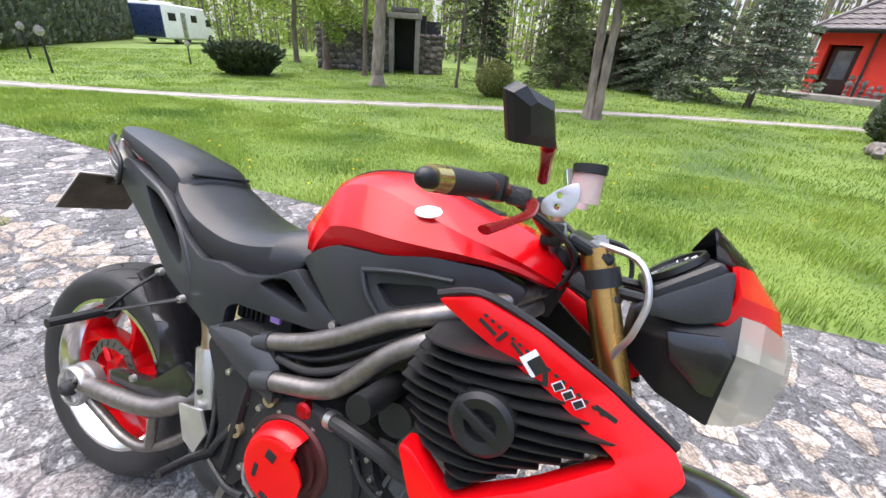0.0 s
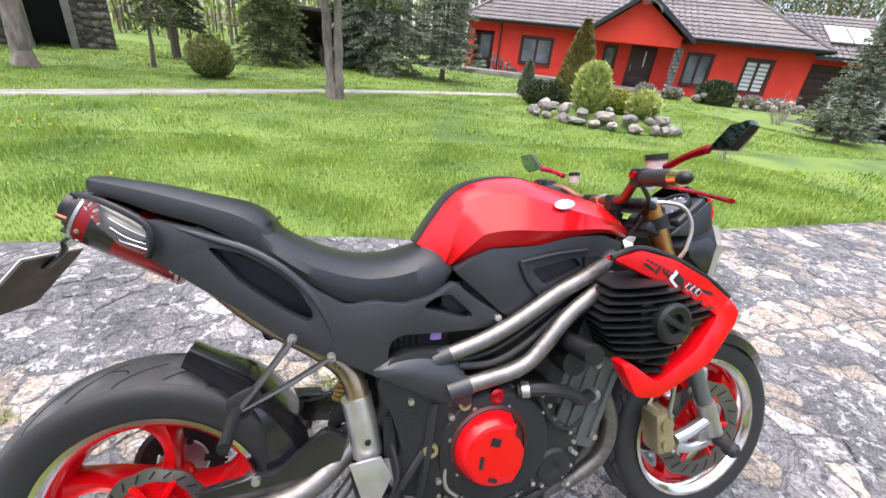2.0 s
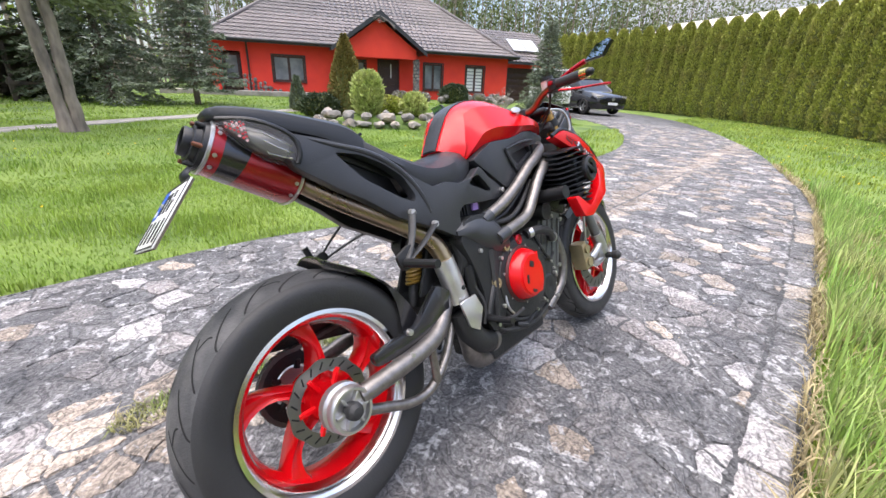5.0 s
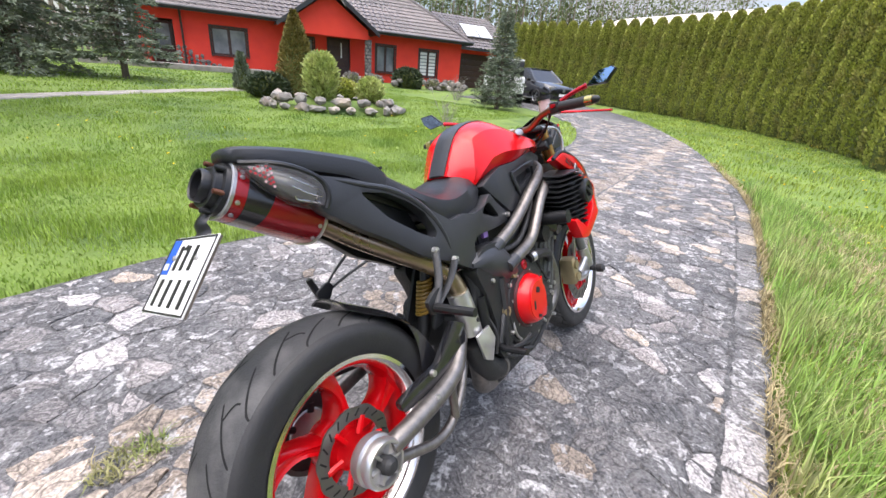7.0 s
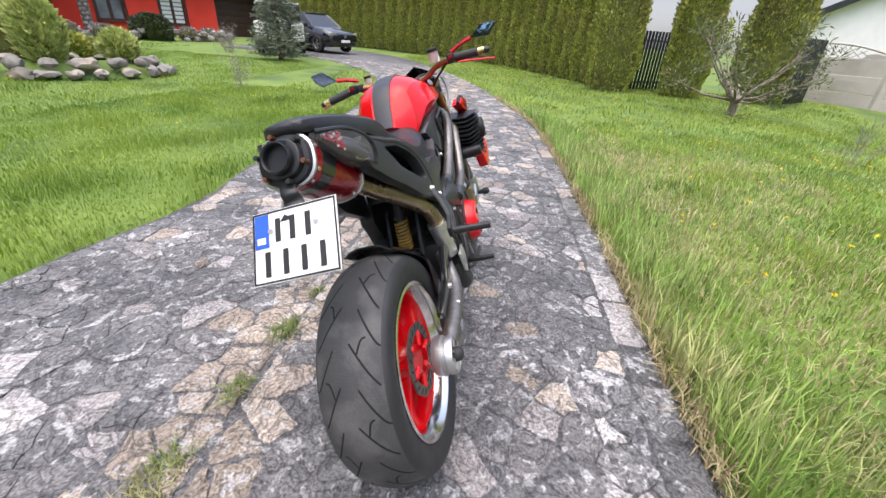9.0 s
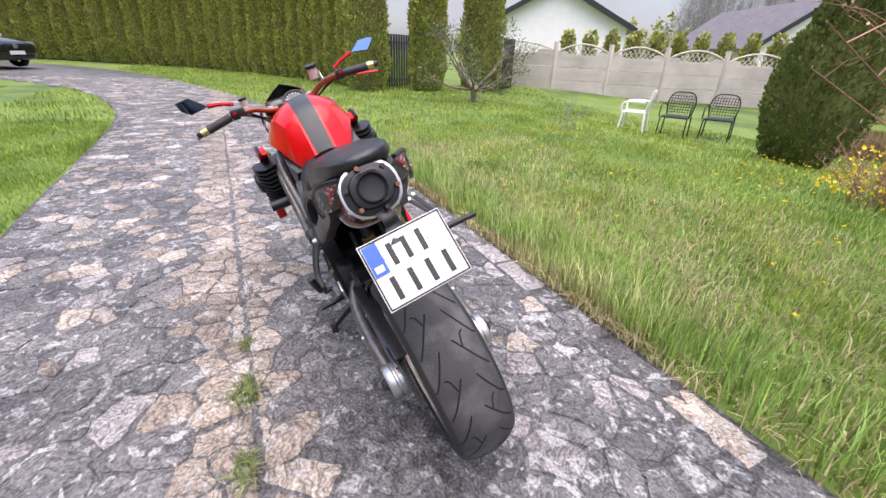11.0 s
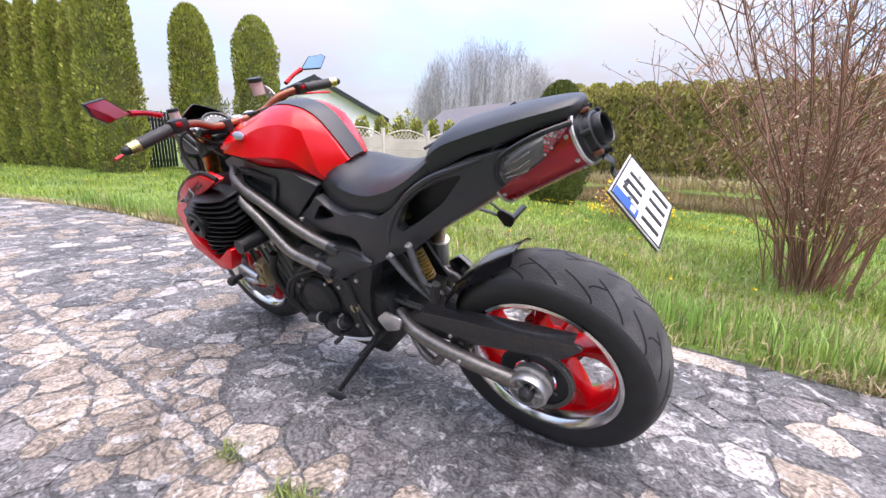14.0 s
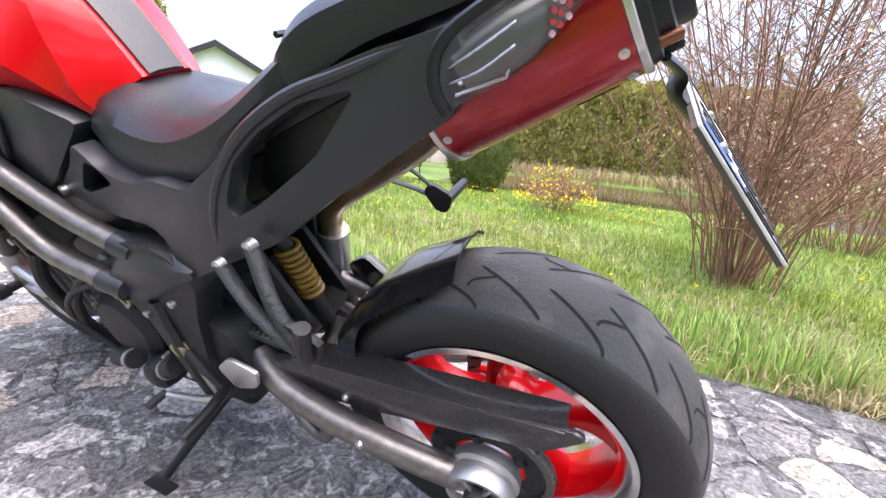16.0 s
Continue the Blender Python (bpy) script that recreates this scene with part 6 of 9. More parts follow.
def panel(bm, outer, holes, yf, thick, bevel=0.0):
    """A curved sheet cut to an outline with holes; yf(x, z) is its outer side, thick its way inwards."""
    loops = []
    for ring in (outer, *holes):
        vs = [bm.verts.new((x, yf(x, z), z)) for x, z in ring]
        loops += [bm.edges.new((vs[i], vs[(i + 1) % len(vs)])) for i in range(len(vs))]
    r = bmesh.ops.triangle_fill(bm, use_beauty=True, use_dissolve=False, edges=loops)
    fs = [f for f in r["geom"] if isinstance(f, bmesh.types.BMFace)]
    ex = bmesh.ops.extrude_face_region(bm, geom=fs)
    for v in ex["geom"]:
        if isinstance(v, bmesh.types.BMVert):
            v.co.y += thick
    bmesh.ops.recalc_face_normals(bm, faces=bm.faces[:])
    if bevel:
        es = [e for e in bm.edges if len(e.link_faces) == 2 and e.calc_face_angle(0) > 0.9]
        bmesh.ops.bevel(bm, geom=es, offset=bevel, segments=2, profile=0.6, affect="EDGES", clamp_overlap=True)
    return bm


def dense(ring, k=3):
    """An outline with rounded corners."""
    P = [np.array(p, float) for p in ring]
    out = []
    for i, p in enumerate(P):
        a, b = P[i - 1], P[(i + 1) % len(P)]
        u = min(0.012, 0.35 * np.linalg.norm(a - p)) / np.linalg.norm(a - p)
        v = min(0.012, 0.35 * np.linalg.norm(b - p)) / np.linalg.norm(b - p)
        q0, q1 = p + (a - p) * u, p + (b - p) * v
        for j in range(k):
            t = j / (k - 1)
            out.append(tuple((1 - t) ** 2 * q0 + 2 * t * (1 - t) * p + t * t * q1))
    return out


# -- wheels --
def wheel(parent, x, z, R, hw, rim_r, front):
    w = thing("wheel", "", "")
    for k in ("label", "category"):
        if k in w:
            del w[k]
    w.parent = parent
    w.location = (x, 0, z)
    half = [(rim_r + 0.003, -hw * 0.82), (rim_r + 0.014, -hw * 0.91), (rim_r + (R - rim_r) * 0.48, -hw), (rim_r + (R - rim_r) * 0.72, -hw * 0.93), (R - 0.013, -hw * 0.66), (R - 0.004, -hw * 0.36), (R, 0)]
    prof = half + [(r, -o) for r, o in half[-2::-1]]
    prof = [tuple(p) for p in smooth_pts(prof, 3)]
    inner = [(rim_r - 0.006, hw * 0.74), (rim_r - 0.006, -hw * 0.74)]
    tyre = part("tyre", add_lathe(bmesh.new(), prof + inner, 96, closed=True), M_RUBBER, w)
    tyre.data.materials.append(M_TREAD)
    for f in tyre.data.polygons:
        if math.hypot(f.center.x, f.center.z) > rim_r + (R - rim_r) * 0.80:
            f.material_index = 1

    def surf(o, lift=0.0007):
        for (r0, o0), (r1, o1) in zip(prof, prof[1:]):
            if o0 <= o <= o1:
                return r0 + (r1 - r0) * (o - o0) / max(1e-9, o1 - o0) + lift
        return R + lift
    g = bmesh.new()
    n = 13 if front else 11
    wid = 0.0023 if not front else 0.0018

    def groove(pts):
        """A cut along (angle, offset) points over the crown."""
        P = smooth_pts(pts, 5)
        a, b = [], []
        for i, p in enumerate(P):
            q0, q1 = P[max(0, i - 1)], P[min(len(P) - 1, i + 1)]
            d = np.array([(q1[0] - q0[0]) * R, q1[1] - q0[1]])
            d = d / np.linalg.norm(d)
            nrm = np.array([-d[1], d[0]]) * wid * (1 if 0 < i < len(P) - 1 else 0.25)
            for s, lst in ((1, a), (-1, b)):
                ang, o = p[0] + s * nrm[0] / R, p[1] + s * nrm[1]
                r = surf(max(-hw * 0.92, min(hw * 0.92, o)))
                lst.append(g.verts.new((r * math.cos(ang), o, r * math.sin(ang))))
        for i in range(len(a) - 1):
            g.faces.new((a[i], a[i + 1], b[i + 1], b[i]))
    for i in range(n):
        t = TAU * i / n
        h = TAU / n
        for s in (-1, 1):
            u = t + (h / 2 if s > 0 else 0)
            groove([(u, 0.012 * s), (u + 0.16 * h, 0.030 * s), (u + 0.42 * h, hw * 0.62 * s), (u + 0.55 * h, hw * 0.80 * s)])
            groove([(u + 0.16 * h, 0.030 * s), (u - 0.02 * h, 0.040 * s), (u - 0.06 * h, 0.052 * s)])
            groove([(u + 0.55 * h, 0.028 * s), (u + 0.75 * h, 0.046 * s), (u + 1.0 * h, hw * 0.74 * s), (u + 1.06 * h, hw * 0.86 * s)])
    tr = part("tread", g, M_GROOVE, w, smooth=False)
    tagged(tr, kind="stuff")
    o = hw * 0.80
    rp = [(rim_r + 0.006, -o - 0.010), (rim_r + 0.003, -o + 0.006), (rim_r - 0.006, -o + 0.010), (rim_r - 0.012, -o + 0.022), (rim_r - 0.028, -o * 0.35), (rim_r - 0.028, o * 0.35), (rim_r - 0.012, o - 0.022), (rim_r - 0.006, o - 0.010), (rim_r + 0.003, o - 0.006), (rim_r + 0.006, o + 0.010), (rim_r - 0.004, o + 0.011), (rim_r - 0.014, o + 0.002), (rim_r - 0.020, o - 0.008), (rim_r - 0.026, o - 0.030), (rim_r - 0.036, o * 0.3), (rim_r - 0.036, -o * 0.3), (rim_r - 0.026, -o + 0.030), (rim_r - 0.020, -o + 0.008), (rim_r - 0.014, -o - 0.002), (rim_r - 0.004, -o - 0.011)]
    rim = part("rim", add_lathe(bmesh.new(), rp, 96, closed=True), M_RIM, w)
    rim.data.materials.append(M_PAINT)
    for f in rim.data.polygons:
        if abs(f.center.y) < o * 0.62 and math.hypot(f.center.x, f.center.z) < rim_r - 0.024:
            f.material_index = 1
    part("hub", add_lathe(bmesh.new(), [(0.0001, -0.06), (0.046, -0.06), (0.052, -0.04), (0.066, -0.02), (0.066, 0.02), (0.052, 0.04), (0.046, 0.06), (0.0001, 0.06)], 40), M_PAINT, w)
    for i in range(5):
        a0 = TAU * i / 5 + (0.42 if front else 0.05)
        rings = []
        for u in np.linspace(0, 1, 9):
            r = 0.050 + (rim_r - 0.030 - 0.050) * u
            a = a0 + 0.34 * u * u
            wd = 0.022 - 0.010 * math.sin(u * math.pi) + 0.016 * u ** 4
            dp = (0.046 - 0.020 * u + 0.012 * u ** 6) * (0.75 if front else 1.0)
            c = Vector((r * math.cos(a), 0, r * math.sin(a)))
            tv = Vector((-math.sin(a), 0, math.cos(a)))
            rings.append([c + tv * wd * cx + Vector((0, dp * cy, 0)) for cx, cy in ((-1, -0.62), (-0.7, -1), (-0.25, -0.86), (0.25, -0.86), (0.7, -1), (1, -0.62), (1, 0.62), (0.7, 1), (0.25, 0.86), (-0.25, 0.86), (-0.7, 1), (-1, 0.62))])
        part("spoke", add_loft(bmesh.new(), rings), M_PAINT, w)
    return w


def disc(parent, y, r0, r1, waves=10):
    b = bmesh.new()
    n = 120
    ro = [r1 * (1 - 0.022 * (1 + math.cos(TAU * waves * i / n))) for i in range(n)]
    V = []
    for yy, rad in ((y - 0.0025, None), (y + 0.0025, None)):
        V.append([b.verts.new((ro[i] * math.cos(TAU * i / n), yy, ro[i] * math.sin(TAU * i / n))) for i in range(n)])
        V.append([b.verts.new((r0 * math.cos(TAU * i / n), yy, r0 * math.sin(TAU * i / n))) for i in range(n)])
    for A, B in ((V[0], V[1]), (V[3], V[2]), (V[2], V[0]), (V[1], V[3])):
        for i in range(n):
            j = (i + 1) % n
            b.faces.new((A[i], A[j], B[j], B[i]))
    bmesh.ops.recalc_face_normals(b, faces=b.faces[:])
    d = part("brake_disc", b, M_DISC, parent)
    s = bmesh.new()
    for i in range(waves * 2):
        a = TAU * i / (waves * 2)
        for sg in (-1, 1):
            m = Matrix.Rotation(-a, 4, "Y") @ Matrix.Translation(((r0 + r1) / 2, y + sg * 0.0027, 0)) @ Matrix.Rotation(0.6, 4, "Y")
            add_box(s, (0, 0, 0), ((r1 - r0) * 0.62, 0.0012, 0.004), m)
    tagged(part("slots", s, M_GROOVE, parent, smooth=False), kind="stuff")
    for i in range(6):
        a = TAU * i / 6
        c = add_cyl(bmesh.new(), (0.040 * math.cos(a), y, 0.040 * math.sin(a)), ((r0 + 0.006) * math.cos(a), y, (r0 + 0.006) * math.sin(a)), 0.008, seg=6)
        part("carrier_arm", c, M_PAINT, parent)
    return d


rear = wheel(bike, 0, 0.316, 0.326, 0.096, 0.222, False)
front_wheel = wheel(bike, 1.447, 0.298, 0.309, 0.061, 0.220, True)
FX, FY = 0.026, -0.034   # the steered front wheel stands a little off the middle line
front_wheel.location.x += FX
front_wheel.location.y = FY
disc(rear, -0.070, 0.076, 0.108)
for s in (-1, 1):
    disc(front_wheel, s * 0.062, 0.105, 0.160)


def hub_carrier(y0, y1, parent):
    """The big turned axle nut with its windowed face and rubber bobbin."""
    s = 1 if y1 > y0 else -1
    b = bmesh.new()
    add_lathe(b, [(0.0001, y0), (0.055, y0), (0.059, y0 + s * 0.008), (0.059, y0 + s * 0.026), (0.052, y0 + s * 0.030), (0.052, y0 + s * 0.036), (0.056, y0 + s * 0.040), (0.056, y1 - s * 0.012), (0.052, y1 - s * 0.004), (0.046, y1 - s * 0.004), (0.043, y1 - s * 0.016), (0.018, y1 - s * 0.020), (0.0001, y1 - s * 0.020)], 40, c=(0, 0, 0.316))
    c = part("axle_carrier", b, M_ALU, parent, "brushed aluminium hub carrier")
    for k in range(6):
        a = TAU * k / 6
        r = add_box(bmesh.new(), (0.030, y1 - s * 0.011, 0), (0.026, 0.014, 0.006), Matrix.Translation((0, 0, 0.316)) @ Matrix.Rotation(a, 4, "Y"), bevel=0.0015)
        part("web", r, M_ALU, c)
    part("bobbin", add_lathe(bmesh.new(), [(0.0001, y1 - s * 0.02), (0.019, y1 - s * 0.02), (0.022, y1 - s * 0.006), (0.020, y1 + s * 0.008), (0.012, y1 + s * 0.016), (0.0001, y1 + s * 0.018)], 20, c=(0, 0, 0.316)), M_RUBBER, c, "black rubber axle bobbin")
    return c


hub_carrier(-0.118, -0.182, bike)
hub_carrier(0.115, 0.183, bike)

# -- swingarm --
sw = part("swingarm", add_box(bmesh.new(), (0.46, 0, 0.43), (0.10, 0.22, 0.11), bevel=0.02), M_CAST, bike)
for pts, r in (([(0.035, -0.155, 0.328), (0.12, -0.160, 0.338), (0.25, -0.158, 0.352), (0.335, -0.145, 0.375), (0.43, -0.105, 0.44)], 0.0245),
               ([(0.030, -0.150, 0.290), (0.10, -0.150, 0.262), (0.19, -0.148, 0.228), (0.27, -0.142, 0.232), (0.36, -0.125, 0.285), (0.44, -0.10, 0.37)], 0.0135),
               ([(0.29, -0.150, 0.35), (0.285, -0.148, 0.24)], 0.012),
               ([(0.035, 0.156, 0.325), (0.14, 0.163, 0.343), (0.27, 0.164, 0.367), (0.38, 0.152, 0.392), (0.45, 0.12, 0.415)], 0.0245),
               ([(0.27, 0.168, 0.345), (0.31, 0.162, 0.290), (0.38, 0.140, 0.300), (0.45, 0.10, 0.36)], 0.0135)):
    part("tube", add_tube(bmesh.new(), pts, r, 14, 6), M_STEEL, sw)
for y in (-0.155, 0.165):
    bolt(sw, (0.20, y - 0.02 * (1 if y < 0 else -1), 0.36), (0, -1 if y < 0 else 1, 0), 0.008, 0.006, M_ALU)
# hugger over the rear tyre
hb = bmesh.new()
rings = []
for k in range(19):
    a = radians(78 - 72 * k / 18)
    up = 0.018 * max(0, 1 - k / 4) ** 2
    R0 = 0.331 + up
    u = k / 18
    low = 0.012 + 0.085 * sstep(0.35, 0.95, u)
    c, s_ = math.cos(a), math.sin(a)
    ring = []
    wv = 0.070 + 0.034 * sstep(0.0, 0.4, u)
    for o, dr in ((-wv - 0.006, -low), (-wv, -0.010), (-wv * 0.7, 0.004), (-wv * 0.3, 0.010), (wv * 0.3, 0.010), (wv * 0.7, 0.004), (wv, -0.010), (wv + 0.006, -low),
                  (wv + 0.002, -low), (wv - 0.004, -0.013), (wv * 0.66, 0.0), (wv * 0.3, 0.006), (-wv * 0.3, 0.006), (-wv * 0.66, 0.0), (-wv + 0.004, -0.013), (-wv - 0.002, -low)):
        ring.append(((R0 + dr) * c, o, 0.316 + (R0 + dr) * s_))
    rings.append(ring)
part("rear_hugger", add_loft(hb, rings), M_GLOSSBLK, bike, "gloss black rear wheel hugger")
part("hugger_arm", panel(bmesh.new(), dense([(0.10, 0.395), (0.16, 0.405), (0.26, 0.415), (0.36, 0.50), (0.41, 0.47), (0.38, 0.385), (0.24, 0.365), (0.11, 0.362)]), [], lambda x, z: -0.146, 0.022, 0.004), M_GLOSSBLK, bike)
bolt(bike, (0.219, -0.160, 0.415), (0, -1, 0), 0.010, 0.006, M_ALU)
# chain guard, chain and sprocket
cg = panel(bmesh.new(), dense([(0.400, 0.445), (0.27, 0.470), (0.00, 0.488), (-0.118, 0.500), (-0.138, 0.490), (-0.085, 0.438), (0.20, 0.388), (0.390, 0.362)]), [], lambda x, z: 0.140, -0.010, 0.003)
add_box(cg, (0.12, 0.118, 0.478), (0.46, 0.05, 0.006), Matrix.Translation((0.12, 0, 0.478)) @ Matrix.Rotation(radians(4.0), 4, "Y") @ Matrix.Translation((-0.12, 0, -0.478)), bevel=0.002)
part("chain_guard", cg, M_CARBON, bike, "black carbon-look chain guard")
for x, z in ((0.34, 0.385), (0.25, 0.40)):
    bolt(bike, (x, 0.140, z), (0, 1, 0), 0.007, 0.005, M_ALU)
sp = bmesh.new()
add_lathe(sp, [(0.062, 0.112), (0.098, 0.112), (0.098, 0.118), (0.062, 0.118)], 60, c=(0, 0, 0.316), closed=True)
for k in range(42):
    a = TAU * k / 42
    add_box(sp, (0.101, 0.115, 0), (0.008, 0.006, 0.007), Matrix.Translation((0, 0, 0.316)) @ Matrix.Rotation(a, 4, "Y"))
for k in range(5):
    a = TAU * k / 5
    add_cyl(sp, (0.05 * math.cos(a), 0.115, 0.316 + 0.05 * math.sin(a)), (0.075 * math.cos(a), 0.115, 0.316 + 0.075 * math.sin(a)), 0.010, seg=6)
part("sprocket", sp, M_CAST, bike)
ch = bmesh.new()
loop = [(0.103 * math.cos(a), 0.316 + 0.103 * math.sin(a)) for a in np.linspace(radians(80), radians(275), 34)]
loop += [(0.009 + (0.50 - 0.009) * u, 0.213 + (0.375 - 0.213) * u) for u in np.linspace(0.03, 0.97, 34)]
loop += [(0.50 + 0.045 * math.cos(a), 0.42 + 0.045 * math.sin(a)) for a in np.linspace(radians(-80), radians(100), 10)]
loop += [(0.49 + (0.018 - 0.49) * u, 0.465 + (0.418 - 0.465) * u) for u in np.linspace(0.03, 0.97, 34)]
for i, (x, z) in enumerate(loop):
    x2, z2 = loop[(i + 1) % len(loop)]
    a = math.atan2(z2 - z, x2 - x)
    for yo in (0.108, 0.122):
        add_box(ch, (0, 0, 0), (0.0155, 0.003, 0.013 if i % 2 else 0.010), Matrix.Translation(((x + x2) / 2, yo, (z + z2) / 2)) @ Matrix.Rotation(-a, 4, "Y"))
    add_box(ch, (0, 0, 0), (0.007, 0.015, 0.007), Matrix.Translation((x, 0.115, z)))
tagged(part("chain", ch, M_CASTGREY, bike, "dark oily drive chain", smooth=False), kind="stuff")

# -- frame --
fr = part("frame", add_tube(bmesh.new(), [(1.135, 0, 0.84), (1.175, 0, 0.97)], 0.036, 16, 1), M_CAST, bike, "brushed steel tube frame with dark cast plates")
for s in (-1, 1):
    for pts in ([(0.600, 0.160, 0.638), (0.640, 0.163, 0.652), (0.726, 0.165, 0.680), (0.814, 0.167, 0.724), (0.90, 0.170, 0.778), (0.99, 0.165, 0.818), (1.07, 0.13, 0.850), (1.145, 0.04, 0.890)],
                [(0.630, 0.185, 0.572), (0.680, 0.190, 0.586), (0.770, 0.190, 0.603), (0.823, 0.190, 0.624), (0.869, 0.190, 0.668), (0.925, 0.188, 0.728), (1.00, 0.180, 0.778), (1.08, 0.13, 0.815), (1.145, 0.04, 0.855)]):
        t = part("tube", add_tube(bmesh.new(), [(x, s * y, z) for x, y, z in pts], 0.0195, 16, 5), M_STEEL, fr)
        part("collar", add_cyl(bmesh.new(), tuple(Vector((pts[0][0], s * pts[0][1], pts[0][2]))), tuple(Vector((pts[1][0], s * pts[1][1], pts[1][2]))), 0.0225, seg=16), M_GREYPL, t)
    yf = lambda x, z: s * 0.174
    pv = panel(bmesh.new(), dense([(0.470, 0.600), (0.500, 0.655), (0.545, 0.668), (0.640, 0.660), (0.668, 0.610), (0.690, 0.555), (0.685, 0.520), (0.655, 0.480), (0.640, 0.400), (0.622, 0.330), (0.590, 0.290), (0.545, 0.285), (0.520, 0.330), (0.530, 0.420), (0.505, 0.520)]), [], yf, -s * 0.055, 0.007)
    pp = part("pivot_plate", pv, M_CAST, fr)
    for x, z, r in ((0.669, 0.537, 0.015), (0.589, 0.435, 0.017)):
        b = bmesh.new()
        add_lathe(b, [(r * 0.45, s * 0.176), (r * 0.5, s * 0.188), (r, s * 0.188), (r, s * 0.172)], 20, c=(x, 0, z))
        part("bush", b, M_CALGOLD, pp)
    kn = bmesh.new()
    add_loft(kn, [[(x, s * y0, z - h), (x, s * (y0 + 0.022), z - h * 0.5), (x, s * (y0 + 0.022), z + h * 0.5), (x, s * y0, z + h)] for x, y0, z, h in ((0.465, 0.150, 0.628, 0.012), (0.510, 0.163, 0.624, 0.034), (0.570, 0.168, 0.606, 0.054), (0.632, 0.170, 0.586, 0.060), (0.668, 0.172, 0.566, 0.046), (0.682, 0.172, 0.556, 0.030))])
    part("knuckle", kn, M_GREYPL, fr, sharp=0.9)
    rib = bmesh.new()
    add_loft(rib, [[(x - 0.012, s * y, z), (x - 0.006, s * (y + 0.010), z), (x + 0.006, s * (y + 0.010), z), (x + 0.012, s * y, z)] for x, y, z in ((0.600, 0.173, 0.545), (0.590, 0.178, 0.480), (0.578, 0.180, 0.400), (0.562, 0.180, 0.320))])
    part("web", rib, M_CAST, pp)
    for x, z in ((0.545, 0.555), (0.640, 0.505), (0.610, 0.350), (0.565, 0.302)):
        bolt(pp, (x, s * 0.174, z), (0, s, 0), 0.008, 0.008, M_ALU)

# -- engine --
eng = part("engine", add_box(bmesh.new(), (0.76, 0, 0.37), (0.46, 0.27, 0.29), bevel=0.04, seg=3), M_CAST, bike, "dark cast three-cylinder engine")
tilt = Matrix.Translation((1.0, 0, 0.42)) @ Matrix.Rotation(radians(20), 4, "Y")
cyl = part("cylinder_block", add_box(bmesh.new(), (0, 0, 0.06), (0.17, 0.27, 0.26), tilt, bevel=0.012), M_CASTGREY, eng, "grey cylinder block")
part("cylinder_head", add_box(bmesh.new(), (0.005, 0, 0.235), (0.20, 0.29, 0.10), tilt, bevel=0.016), M_CAST, eng)
for s in (-1, 1):
    ribs = bmesh.new()
    for k in range(4):
        add_box(ribs, (-0.06 + 0.04 * k, s * 0.137, 0.06), (0.010, 0.012, 0.20), tilt, bevel=0.003)
    part("rib", ribs, M_CASTGREY, cyl)
    for x, z in ((-0.07, -0.03), (0.07, -0.03), (-0.07, 0.16), (0.07, 0.16), (0.0, 0.16)):
        bolt(cyl, tilt @ Vector((x, s * 0.135, z)), (0, s, 0), 0.010, 0.012, M_ALU)
part("sump", add_box(bmesh.new(), (0.77, 0, 0.19), (0.36, 0.20, 0.10), bevel=0.03, seg=3), M_CAST, eng)
# casing seams, covers and small pipes on the right
for pts in ([(0.60, 0.30), (0.64, 0.27), (0.80, 0.25), (0.95, 0.27), (1.00, 0.33), (0.985, 0.40), (0.93, 0.44), (0.90, 0.52), (0.82, 0.56), (0.68, 0.55), (0.62, 0.48)],):
    cover = part("case_cover", panel(bmesh.new(), dense(pts), [], lambda x, z: -0.158, 0.04, 0.006), M_CAST, eng)
    for (x0, z0), (x1, z1) in zip(pts, pts[1:] + pts[:1]):
        for q in (0.15, 0.65):
            bolt(cover, (0.78 + (x0 + (x1 - x0) * q - 0.78) * 0.95, -0.157, 0.41 + (z0 + (z1 - z0) * q - 0.41) * 0.95), (0, -1, 0), 0.0065, 0.008, M_ALU)
for pts, r, mt in (([(0.62, -0.165, 0.33), (0.66, -0.178, 0.285), (0.74, -0.170, 0.262), (0.80, -0.160, 0.272)], 0.006, M_RUBBER),
                   ([(0.60, -0.170, 0.27), (0.68, -0.176, 0.245), (0.78, -0.168, 0.232), (0.90, -0.150, 0.248), (1.00, -0.140, 0.300)], 0.008, M_CAST),
                   ([(0.63, -0.172, 0.40), (0.625, -0.182, 0.34), (0.66, -0.180, 0.30)], 0.0045, M_ALU),
                   ([(0.50, -0.160, 0.46), (0.515, -0.178, 0.39), (0.50, -0.175, 0.33)], 0.005, M_RUBBER),
                   ([(0.86, -0.170, 0.54), (0.90, -0.178, 0.46), (0.955, -0.165, 0.42), (1.01, -0.15, 0.43)], 0.0055, M_RUBBER)):
    part("pipe", add_tube(bmesh.new(), pts, r, 8, 5), mt, eng)
part("valve", add_cyl(bmesh.new(), (0.665, -0.17, 0.262), (0.700, -0.185, 0.250), 0.012, seg=10), M_CAST, eng)
# right side: clutch
cv = bmesh.new()
add_lathe(cv, [(0.0001, -0.128), (0.150, -0.128), (0.150, -0.165), (0.140, -0.178), (0.118, -0.182), (0.0001, -0.182)], 48, c=(0.752, 0, 0.410))
part("clutch_housing", cv, M_CAST, eng)
CX, CZ = 0.735, 0.424
